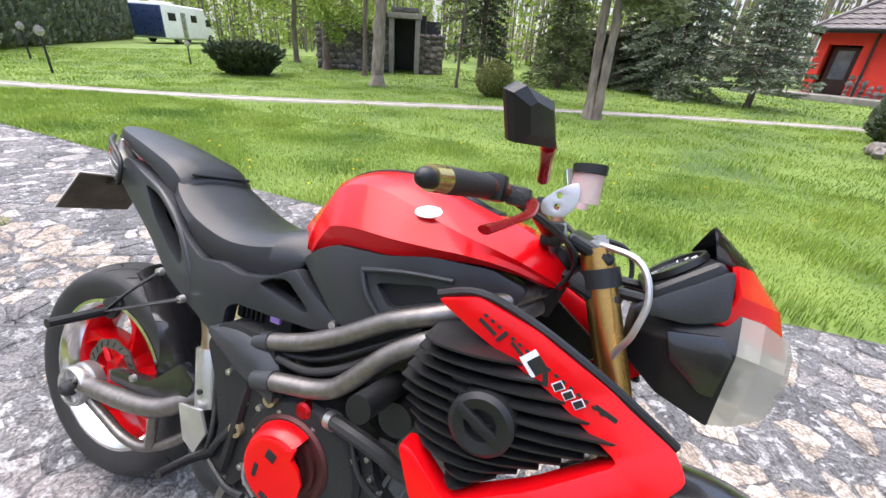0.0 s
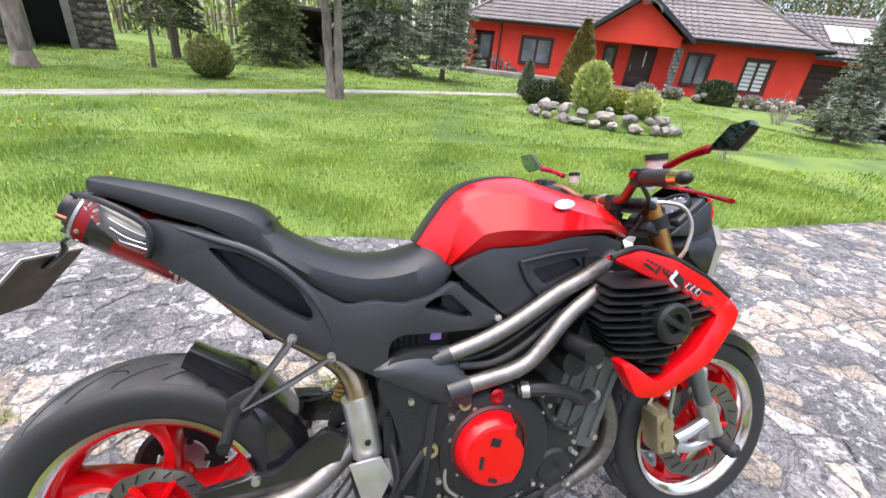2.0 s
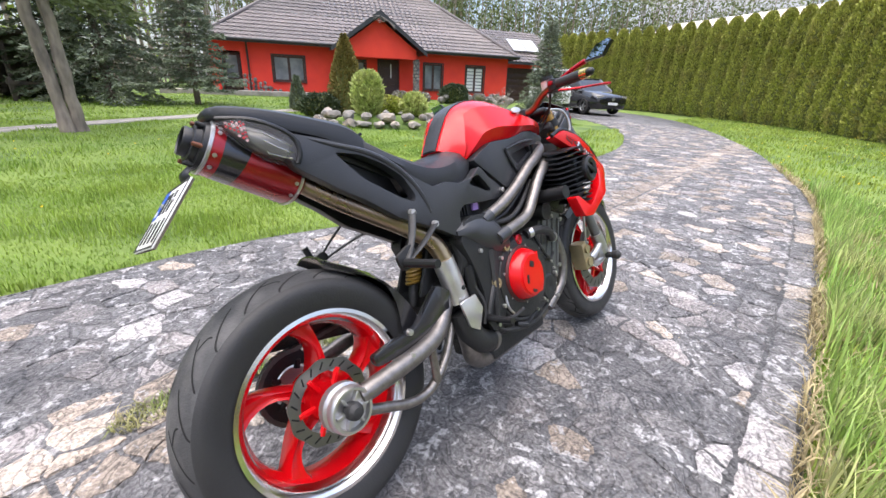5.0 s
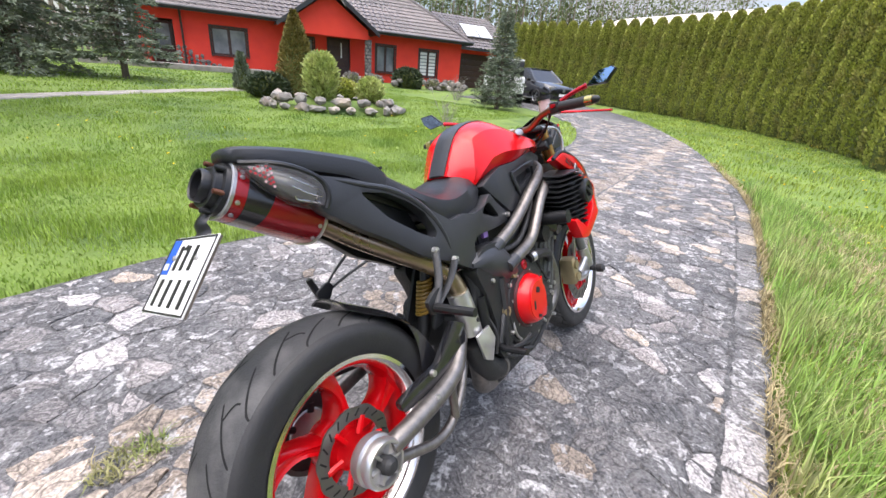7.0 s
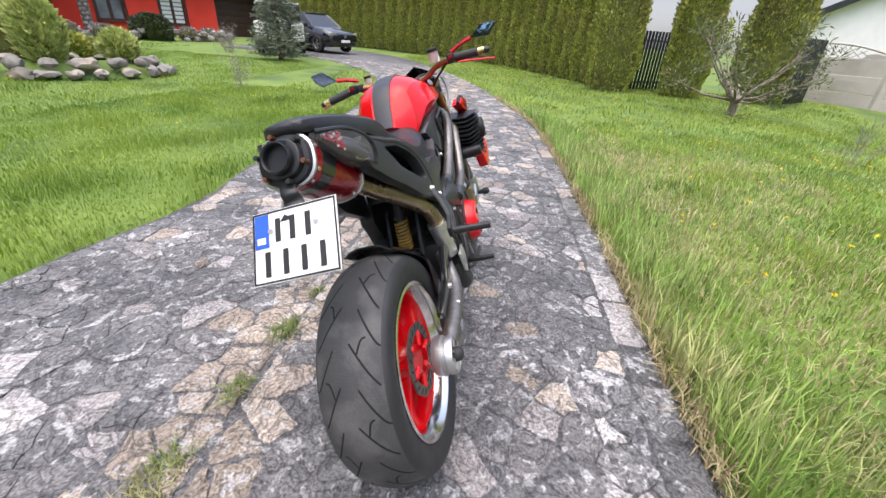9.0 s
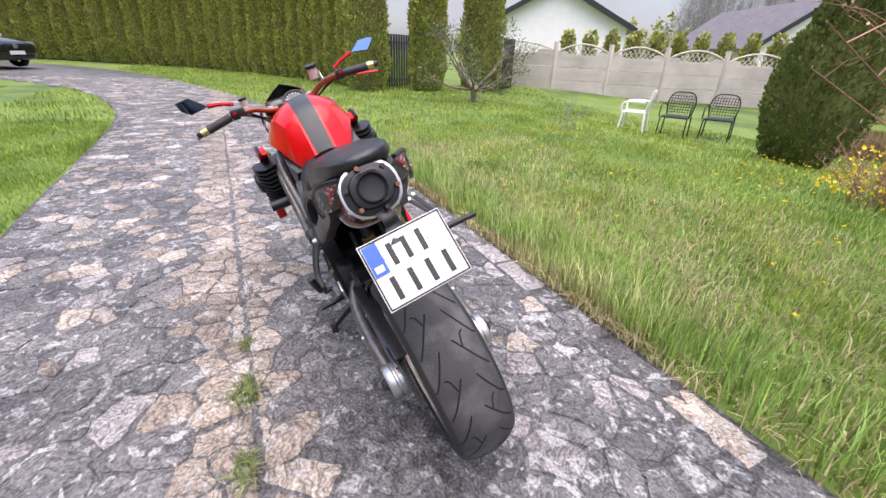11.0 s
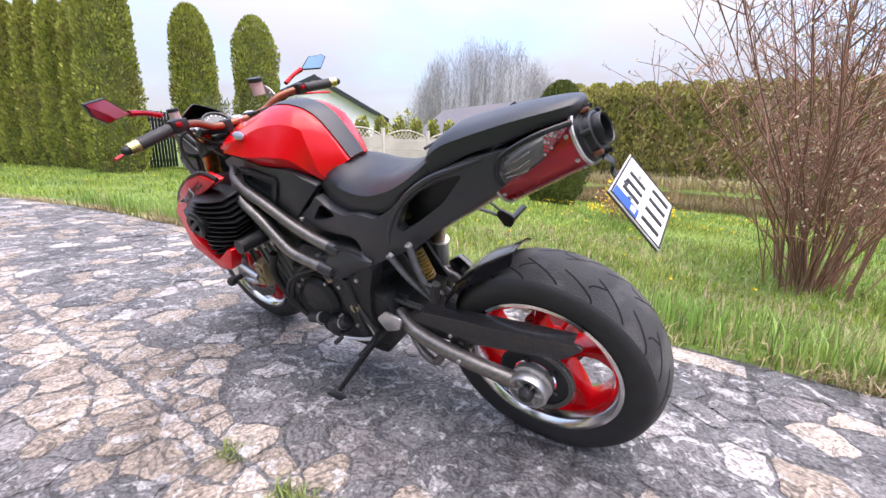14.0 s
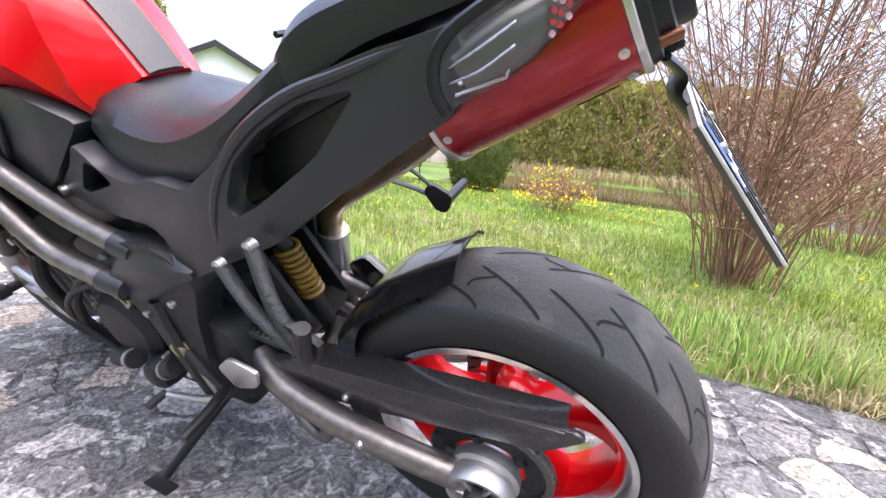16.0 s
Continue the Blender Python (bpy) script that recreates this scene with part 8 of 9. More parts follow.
for xb, zb, xt, zt, wb, wc in TANK_ROWS:
    def at(f, y):
        return (xb + (xt - xb) * f, y, zb + (zt - zb) * f)
    # one crease: it rises from the tank's rear corner to a peak under the strip, then falls away to the front
    fc = float(np.interp(xb, [0.657, 0.69, 0.738, 0.798, 0.874, 0.95, 1.03, 1.10, 1.177], [0.22, 0.52, 0.84, 0.80, 0.70, 0.58, 0.46, 0.38, 0.34]))
    yc = wc * (1.0 - 0.36 * max(0.0, fc - 0.38) / 0.46)
    up_ = [at(0.998 + (fc - 0.998) * k + 0.035 * math.sin(math.pi * k), 0.042 + (yc - 0.042) * k) for k in (0.3, 0.65)]
    half = [at(1.0, 0), at(0.998, 0.042), *up_, at(fc, yc), at(fc * 0.68, yc + (wc - yc) * 0.55 - 0.004), at(fc * 0.34, wc * 0.985), at(0.02, wb * 0.97), at(0.0, wb * 0.93)]
    rings.append(half + [(x, -y, z) for x, y, z in half[::-1][:-1]])
add_loft(bm, rings)
tank = part("tank", bm, M_PAINT, bike, "glossy red fuel tank with sharp creases", sharp=0.34)
bm = bmesh.new()
rings = []
for i, (xb, zb, xt, zt, wb, wc) in enumerate(TANK_ROWS[:26]):
    u = i / 25
    w = 0.031 + 0.011 * u
    nz = 0.006
    base = (xb + (xt - xb) * 0.985, zb + (zt - zb) * 0.985)
    rings.append([(base[0], -w, base[1]), (xt - 0.003, -w, zt + 0.003), (xt - 0.003, -w * 0.5, zt + nz), (xt - 0.003, w * 0.5, zt + nz), (xt - 0.003, w, zt + 0.003), (base[0], w, base[1])])
add_loft(bm, rings)
part("tank_strip", bm, M_GREYPL, tank, "matt black centre strip along the tank")
part("filler_cap", add_cyl(bmesh.new(), (0.985, 0, 1.012), (0.992, 0, 1.030), 0.036, seg=28), M_GLOSSBLK, tank)
for s in (-1, 1):
    bolt(tank, (0.747, s * 0.069, 1.024), (-0.3, s * 0.5, 1), 0.009, 0.003, M_ALU)
    bolt(tank, (1.042, s * 0.060, 0.992), (0.2, s * 0.6, 1), 0.009, 0.003, M_ALU)
    bolt(tank, (1.091, s * 0.056, 0.972), (0.2, s * 0.6, 1), 0.009, 0.003, M_ALU)
    bd = bmesh.new()
    add_lathe(bd, [(0.0001, 0.0), (1.0, 0.0), (1.0, 0.08), (0.9, 0.10), (0.0001, 0.10)], 28)
    bd.transform(Matrix.Translation((0.928, s * 0.146, 0.992)) @ Matrix.Rotation(radians(-8), 4, "Y") @ Matrix.Rotation(s * radians(32), 4, "X") @ Matrix.Diagonal((0.027, s * 0.03, 0.013, 1)))
    part("badge", bd, M_ALU, tank, "small oval silver tank badge")
AIR = [(0.655, 0.838), (0.700, 0.868), (0.741, 0.888), (0.86, 0.894), (0.954, 0.914), (1.06, 0.914), (1.13, 0.892), (1.118, 0.862), (1.04, 0.815), (0.894, 0.760), (0.844, 0.735), (0.790, 0.726), (0.770, 0.735)]
for s in (-1, 1):
    yf = lambda x, z: s * (0.146 - 0.030 * float(sstep(0.95, 1.10, x)) - 0.022 * float(sstep(0.72, 0.64, x)))
    b = panel(bmesh.new(), dense(AIR), [dense([(0.845, 0.836), (0.968, 0.862), (0.992, 0.838), (0.885, 0.794)])], yf, -s * 0.05, 0.006)
    ab = part("airbox_cover", b, M_GREYPL, bike)
    part("vent_floor", panel(bmesh.new(), [(0.835, 0.840), (0.975, 0.872), (1.0, 0.835), (0.88, 0.784)], [], lambda x, z: s * 0.126, -s * 0.004), M_PLASTIC, ab)
    part("vent_bar", add_tube(bmesh.new(), [(0.815, s * 0.150, 0.856), (0.905, s * 0.154, 0.874), (1.00, s * 0.143, 0.880)], 0.0055, 8, 4), M_GREYPL, ab)
    part("vent_bar", add_tube(bmesh.new(), [(0.815, s * 0.150, 0.856), (0.835, s * 0.152, 0.810), (0.868, s * 0.147, 0.772)], 0.0055, 8, 4), M_GREYPL, ab)
part("airbox_core", add_box(bmesh.new(), (0.88, 0, 0.84), (0.40, 0.22, 0.14), bevel=0.03), M_PLASTIC, bike)

# -- radiator pods --
OUT = [(1.006, 0.869), (1.075, 0.890), (1.170, 0.866), (1.292, 0.808), (1.385, 0.750), (1.406, 0.718), (1.375, 0.682), (1.245, 0.616), (1.105, 0.549), (1.046, 0.556), (1.005, 0.638), (1.028, 0.640), (1.098, 0.588), (1.210, 0.652), (1.318, 0.716), (1.205, 0.784), (1.080, 0.834)]
for s in (-1, 1):
    yf = lambda x, z: s * (0.238 + 0.050 * float(sstep(0.80, 0.60, z)) + 0.010 * math.sin(max(0, min(1, (x - 1.0) / 0.36)) * math.pi) - 0.020 * float(sstep(1.25, 1.37, x)))
    b = panel(bmesh.new(), dense(OUT), [], yf, -s * 0.040, 0.006)
    pod = part("radiator_shroud", b, M_PAINT, bike, "glossy red arrow-shaped radiator shroud")
    part("inner_shroud", panel(bmesh.new(), [(0.99, 0.862), (1.15, 0.855), (1.30, 0.75), (1.11, 0.585), (1.04, 0.62), (1.0, 0.72)], [], lambda x, z: s * 0.150, -s * 0.02), M_PLASTIC, pod)
    edge = [(1.006, s * 0.242, 0.873), (1.075, s * 0.246, 0.893), (1.170, s * 0.250, 0.869), (1.292, s * 0.245, 0.811), (1.386, s * 0.230, 0.753)]
    part("edge_trim", add_tube(bmesh.new(), [(x, y - s * 0.014, z) for x, y, z in edge], 0.0075, 8, 5), M_PLASTIC, pod)
    gr = part("grille", add_box(bmesh.new(), (1.09, s * 0.21, 0.70), (0.05, 0.12, 0.15), bevel=0.01), M_PLASTIC, pod, "finned black radiator grille")
    for k in range(12):
        z = 0.612 + 0.0185 * k
        if z < 0.74:
            x0 = 1.055 - 0.085 * (z - 0.60) / 0.14 if z > 0.64 else 1.085 - 0.5 * (z - 0.605)
            x1 = 1.112 + 1.52 * (z - 0.598)
        else:
            x0 = 0.975 + 0.35 * (z - 0.74)
            x1 = 1.322 - 1.95 * (z - 0.735)
        if x1 - x0 < 0.02:
            continue
        f = bmesh.new()
        n = 8
        rows = []
        for j in range(n + 1):
            u = j / n
            x = x0 + (x1 - x0) * u
            yo = 0.245 + 0.050 * math.sin(math.pi * min(1, u * 1.05)) ** 0.7 + 0.02 * (0.75 - z)
            dz = 0.010 * math.sin(u * math.pi * 1.0) + 0.10 * (x - 1.1) * 0.3
            rows.append([(x, s * 0.17, z + dz + 0.003), (x, s * yo, z + dz - 0.006), (x, s * yo, z + dz - 0.0095), (x, s * 0.17, z + dz - 0.002)])
        add_loft(f, rows)
        part("fin", f, M_PLASTIC, gr, smooth=False)
    c = bmesh.new()
    add_lathe(c, [(0.0001, s * 0.292), (0.020, s * 0.293), (0.024, s * 0.305), (0.040, s * 0.308), (0.048, s * 0.302), (0.050, s * 0.25), (0.0001, s * 0.25)], 32, c=(1.128, 0, 0.728))
    cap = part("grille_boss", c, M_PLASTIC, gr)
    part("boss_bar", add_box(bmesh.new(), (1.128, s * 0.304, 0.728), (0.085, 0.012, 0.016), Matrix.Translation((1.128, 0, 0.728)) @ Matrix.Rotation(0.5, 4, "Y") @ Matrix.Translation((-1.128, 0, -0.728)), bevel=0.004), M_PLASTIC, cap)
    # worn dark lettering as small bars, and a pale-edged block in the middle
    dv = Vector((1.30 - 1.08, 0, 0.785 - 0.872)).normalized()
    turn = math.atan2(-dv.z, dv.x) + 0.06
    def stroke(x, z, ln, h, lift, material, ang=0.0):
        part("decal", add_box(bmesh.new(), (0, 0, 0), (ln, 0.0014, h), Matrix.Translation((x, yf(x, z) + s * lift, z)) @ Matrix.Rotation(turn + ang, 4, "Y")), material, pod, smooth=False)
    for k in range(17):
        if k != 8:
            stroke(1.092 + 0.0118 * k, 0.866 - 0.00535 * k - 0.004 * (k / 16) ** 2, 0.0066, 0.0042, 0.0010, M_INK)
    for x, z, ln, h, ang in ((1.098, 0.850, 0.034, 0.006, 0.1), (1.122, 0.842, 0.006, 0.020, 0.2), (1.150, 0.830, 0.030, 0.005, 0.2), (1.286, 0.778, 0.034, 0.007, -0.1)):
        stroke(x, z, ln, h, 0.0010, M_INK, ang)
    stroke(1.176, 0.818, 0.034, 0.028, 0.0010, M_DECALW, 0.35)
    stroke(1.182, 0.817, 0.024, 0.022, 0.0020, M_INK, 0.35)
    stroke(1.196, 0.804, 0.026, 0.008, 0.0020, M_INK, 0.9)
    for k in range(3):
        stroke(1.216 + 0.016 * k, 0.797 - 0.008 * k, 0.0125, 0.016, 0.0010, M_DECALW, 0.45)
        stroke(1.216 + 0.016 * k, 0.797 - 0.008 * k, 0.0095, 0.013, 0.0020, M_INK, 0.45)
    ind = bmesh.new()
    bmesh.ops.create_uvsphere(ind, u_segments=16, v_segments=10, radius=1, matrix=Matrix.Translation((1.368, s * 0.226, 0.700)) @ Matrix.Rotation(0.7, 4, "Y") @ Matrix.Diagonal((0.038, 0.014, 0.016, 1)))
    part("indicator", ind, M_SMOKE, pod, "smoked indicator lens")
    part("bobbin", add_cyl(bmesh.new(), (0.935, s * 0.15, 0.660), (0.930, s * 0.290, 0.668), 0.024, seg=18), M_PLASTIC, bike, "black crash bobbin")

# -- front end --
for s in (-1, 1):
    up, lo = Vector((1.222, s * 0.100, 0.992)), Vector((1.416 + FX, s * 0.105 + FY, 0.395))
    d = (lo - up)
    fk = part("fork_leg", add_cyl(bmesh.new(), up, up + d * 0.64, 0.0275, seg=24), M_GOLD2, bike, "gold upside-down fork leg")
    part("clamp", add_cyl(bmesh.new(), up + d * 0.055, up + d * 0.105, 0.034, seg=24), M_PLASTIC, fk)
    part("fork_ring", add_lathe(bmesh.new(), [(0.0275, 0), (0.0315, 0.004), (0.0315, 0.03), (0.0275, 0.036)], 24, "z"), M_GOLD2, fk).matrix_local = Matrix.Translation(up + d * 0.59) @ d.to_track_quat("Z", "Y").to_matrix().to_4x4()
    part("fork_tube", add_cyl(bmesh.new(), up + d * 0.62, lo + d * 0.02, 0.0215, seg=20), M_CASTGREY, fk)
    part("fork_cap", add_cyl(bmesh.new(), up - d * 0.02, up, 0.022, seg=6), M_ALU, fk)
    ft = bmesh.new()
    add_cyl(ft, lo - d * 0.03, lo + d * 0.13, 0.028, seg=20)
    add_box(ft, (1.418 + FX, s * 0.105 + FY, 0.315), (0.07, 0.035, 0.07), bevel=0.012)
    add_tube(ft, [(1.412 + FX, s * 0.112 + FY, 0.36), (1.35 + FX, s * 0.114 + FY, 0.335), (1.30 + FX, s * 0.114 + FY, 0.32)], 0.017, 10, 4)
    add_tube(ft, [(1.412 + FX, s * 0.112 + FY, 0.29), (1.35 + FX, s * 0.114 + FY, 0.285), (1.30 + FX, s * 0.114 + FY, 0.30)], 0.015, 10, 4)
    part("fork_foot", ft, M_ALU, fk, "bright aluminium axle foot")
    cp = bmesh.new()
    cm = Matrix.Translation((1.262 + FX, s * 0.088 + FY, 0.345)) @ Matrix.Rotation(radians(-8), 4, "Y")
    add_box(cp, (0, 0, 0), (0.060, 0.066, 0.125), cm, bevel=0.012)
    for k in (-0.030, 0.030):
        add_cyl(cp, cm @ Vector((0, s * 0.030, k)), cm @ Vector((0, s * 0.042, k)), 0.020, seg=18)
    cal = part("brake_caliper", cp, M_CALGOLD, bike, "gold front brake caliper")
    for k in (-0.055, 0.055):
        bolt(cal, cm @ Vector((0.015, s * 0.033, k)), (0, s, 0), 0.007, 0.008, M_ALU)
    part("axle_bobbin", add_lathe(bmesh.new(), [(0.0001, s * 0.12), (0.014, s * 0.12), (0.014, s * 0.150), (0.021, s * 0.155), (0.022, s * 0.180), (0.012, s * 0.190), (0.0001, s * 0.190)], 18, c=(1.447 + FX, FY, 0.298)), M_RUBBER, bike)
    part("brake_hose", add_tube(bmesh.new(), [(1.215, s * 0.11, 1.000), (1.285, s * 0.14, 0.990), (1.312, s * 0.153, 0.940), (1.304, s * 0.150, 0.875), (1.284, s * 0.132, 0.800), (1.275 + FX, s * 0.125 + FY, 0.60), (1.275 + FX, s * 0.115 + FY, 0.41)], 0.0055, 8, 6), M_ALU if s < 0 else M_RUBBER, bike)
part("axle", add_cyl(bmesh.new(), (1.447 + FX, -0.125 + FY, 0.298), (1.447 + FX, 0.125 + FY, 0.298), 0.013, seg=14), M_ALU, bike)
for u, th in ((0.015, 0.026), (0.125, 0.034)):
    c = Vector((1.222, 0, 0.992)) + Vector((0.194, 0, -0.597)) * u
    b = add_box(bmesh.new(), (-0.012, 0, 0), (0.085, 0.255, th), Matrix.Translation(c) @ Matrix.Rotation(radians(20.5), 4, "Y"), bevel=0.014, seg=3)
    part("yoke", b, M_CAST if u > 0.1 else M_PLASTIC, bike)
part("steering_nut", add_cyl(bmesh.new(), (1.150, 0, 0.985), (1.140, 0, 1.015), 0.020, seg=6), M_ALU, bike)
# front mudguard
b = bmesh.new()
rings = []
for k in range(17):
    a = radians(38 + 92 * k / 16)
    rr = 0.327
    w = 0.068 * (1 - 0.25 * abs(k / 8 - 1) ** 3)
    ring = []
    for o, dr in ((-w - 0.004, -0.045), (-w, -0.014), (-w * 0.6, 0.003), (0, 0.008), (w * 0.6, 0.003), (w, -0.014), (w + 0.004, -0.045), (w, -0.045), (w - 0.004, -0.016), (w * 0.58, -0.001), (0, 0.004), (-w * 0.58, -0.001), (-w + 0.004, -0.016), (-w, -0.045)):
        ring.append((1.447 + FX + (rr + dr) * math.cos(a), o + FY, 0.298 + (rr + dr) * math.sin(a)))
    rings.append(ring)
part("front_mudguard", add_loft(b, rings), M_GLOSSBLK, bike, "gloss black front mudguard")
# headlamp unit
def gem(x, wt, zt, w, zm, wl, zb):
    return [(x, wt, zt), (x, w, zm), (x, wl, zb), (x, 0, zb - 0.006), (x, -wl, zb), (x, -w, zm), (x, -wt, zt), (x, 0, zt + 0.004)]


hk = add_loft(bmesh.new(), [gem(1.285, 0.040, 0.900, 0.060, 0.865, 0.040, 0.810), gem(1.345, 0.078, 0.915, 0.100, 0.872, 0.070, 0.768), gem(1.428, 0.092, 0.938, 0.114, 0.878, 0.082, 0.742)])
bmesh.ops.bevel(hk, geom=hk.edges[:], offset=0.005, segments=2, profile=0.6, affect="EDGES", clamp_overlap=True)
head = part("headlamp", hk, M_PLASTIC, bike, "faceted stacked headlamp with clear lens in a black housing", sharp=0.4)
ln = add_loft(bmesh.new(), [gem(1.424, 0.090, 0.936, 0.111, 0.878, 0.080, 0.745), gem(1.462, 0.082, 0.930, 0.102, 0.872, 0.072, 0.752), gem(1.512, 0.048, 0.906, 0.062, 0.856, 0.046, 0.772), gem(1.536, 0.016, 0.878, 0.022, 0.842, 0.016, 0.800)])
part("lens", ln, M_LENS, head, sharp=0.15)
for z, r in ((0.893, 0.036), (0.810, 0.042)):
    part("reflector", add_lathe(bmesh.new(), [(r, 1.468), (r * 0.85, 1.452), (r * 0.5, 1.438), (0.0001, 1.432)], 24, "x", (0, 0, z)), M_RIM, head)
for sg in (-1, 1):
    part("gloss_panel", add_plate(bmesh.new(), [(1.330, 0.885), (1.405, 0.900), (1.424, 0.872), (1.416, 0.800), (1.395, 0.800), (1.345, 0.840)], lambda x, z: sg * (0.094 + 0.13 * (x - 1.345) - 0.10 * max(0, 0.872 - z) - 0.15 * max(0, z - 0.872)), lambda x, z: sg * (0.104 + 0.13 * (x - 1.345) - 0.10 * max(0, 0.872 - z) - 0.15 * max(0, z - 0.872)), bevel=0.003), M_GLOSSBLK, head)
part("divider", add_box(bmesh.new(), (1.455, 0, 0.853), (0.05, 0.16, 0.006), bevel=0.002), M_ALU, head)
cowl, scr = [], []
for y in np.linspace(-0.104, 0.104, 15):
    k = abs(y / 0.104) ** 1.25
    o = [(1.452 - 0.054 * k, y, 1.004 + 0.008 * k), (1.506 - 0.092 * k, y, 0.945 + 0.022 * k), (1.533 - 0.137 * k, y, 0.868 + 0.052 * k)]
    cowl.append(o + [(x - 0.006, y * 0.96, z - 0.004) for x, y, z in o[::-1]])
cowl_ob = part("cowl", add_loft(bmesh.new(), cowl), M_PAINT, bike, "red headlamp cowl", sharp=0.4)
for y in np.linspace(-0.092, 0.092, 13):
    k = abs(y / 0.092) ** 1.15
    o = [(1.386 - 0.006 * k, y, 1.068 - 0.050 * k), (1.456 - 0.050 * k, y, 1.010 + 0.001 * k), (1.516 - 0.104 * k, y, 0.924 + 0.082 * k)]
    scr.append(o + [(x - 0.003, y, z - 0.003) for x, y, z in o[::-1]])
screen_ob = part("screen", add_loft(bmesh.new(), scr), M_SMOKE, bike, "small pointed smoked fly screen", sharp=0.5)
dm = Matrix.Translation((1.338, 0, 0.965)) @ Matrix.Rotation(radians(-38), 4, "Y")
dash = part("dashboard", add_box(bmesh.new(), (0.0, 0, 0), (0.120, 0.205, 0.040), dm, bevel=0.016, seg=3), M_PLASTIC, bike, "black instrument panel with round rev counter")
part("gauge_rim", add_lathe(bmesh.new(), [(0.050, 0.0), (0.055, 0.004), (0.054, 0.014), (0.047, 0.014), (0.046, 0.004)], 36, "z"), M_PLASTIC, dash).matrix_local = dm @ Matrix.Translation((0, -0.036, 0.019))
part("gauge_face", add_cyl(bmesh.new(), (0, 0, 0), (0, 0, 0.006), 0.047, seg=32), M_GAUGE, dash).matrix_local = dm @ Matrix.Translation((0, -0.036, 0.021))
for k in range(12):
    a = TAU * (k + 0.5) / 14 + 2.4
    part("tick", add_box(bmesh.new(), (0.038, 0, 0), (0.010, 0.0022, 0.0012), Matrix.Rotation(a, 4, "Z")), M_DECALW, dash, smooth=False).matrix_local = dm @ Matrix.Translation((0, -0.036, 0.0278))
part("display", add_box(bmesh.new(), (0, 0, 0), (0.060, 0.062, 0.008), bevel=0.003), M_GAUGE, dash).matrix_local = dm @ Matrix.Translation((0.004, 0.056, 0.022))
for s in (-1, 1):
    part("side_panel", panel(bmesh.new(), dense([(1.255, 0.905), (1.300, 0.938), (1.392, 1.006), (1.402, 0.925), (1.350, 0.905)]), [], lambda x, z: s * 0.108, -s * 0.012, 0.004), M_GREYPL, dash)
part("stay", add_tube(bmesh.new(), [(1.18, -0.07, 0.93), (1.28, -0.085, 0.925), (1.41, -0.08, 0.925)], 0.010, 8, 4), M_PLASTIC, bike)
part("stay", add_tube(bmesh.new(), [(1.18, 0.07, 0.93), (1.28, 0.085, 0.925), (1.41, 0.08, 0.925)], 0.010, 8, 4), M_PLASTIC, bike)
# the whole nose sits on a stay in front of the yokes
for ob, dx in ((head, 0.028), (cowl_ob, 0.028), (screen_ob, 0.022), (dash, 0.034)):
    ob.location.x = dx

# handlebar
bar = part("handlebar", add_tube(bmesh.new(), [(1.072, 0.300, 1.041), (1.088, 0.245, 1.045), (1.118, 0.165, 1.036), (1.135, 0.092, 1.006), (1.138, 0, 1.002), (1.135, -0.092, 1.006), (1.106, -0.165, 1.043), (1.066, -0.245, 1.056), (1.043, -0.300, 1.054)], 0.0125, 14, 6), M_COPPER, bike, "copper-brown tapered handlebar")
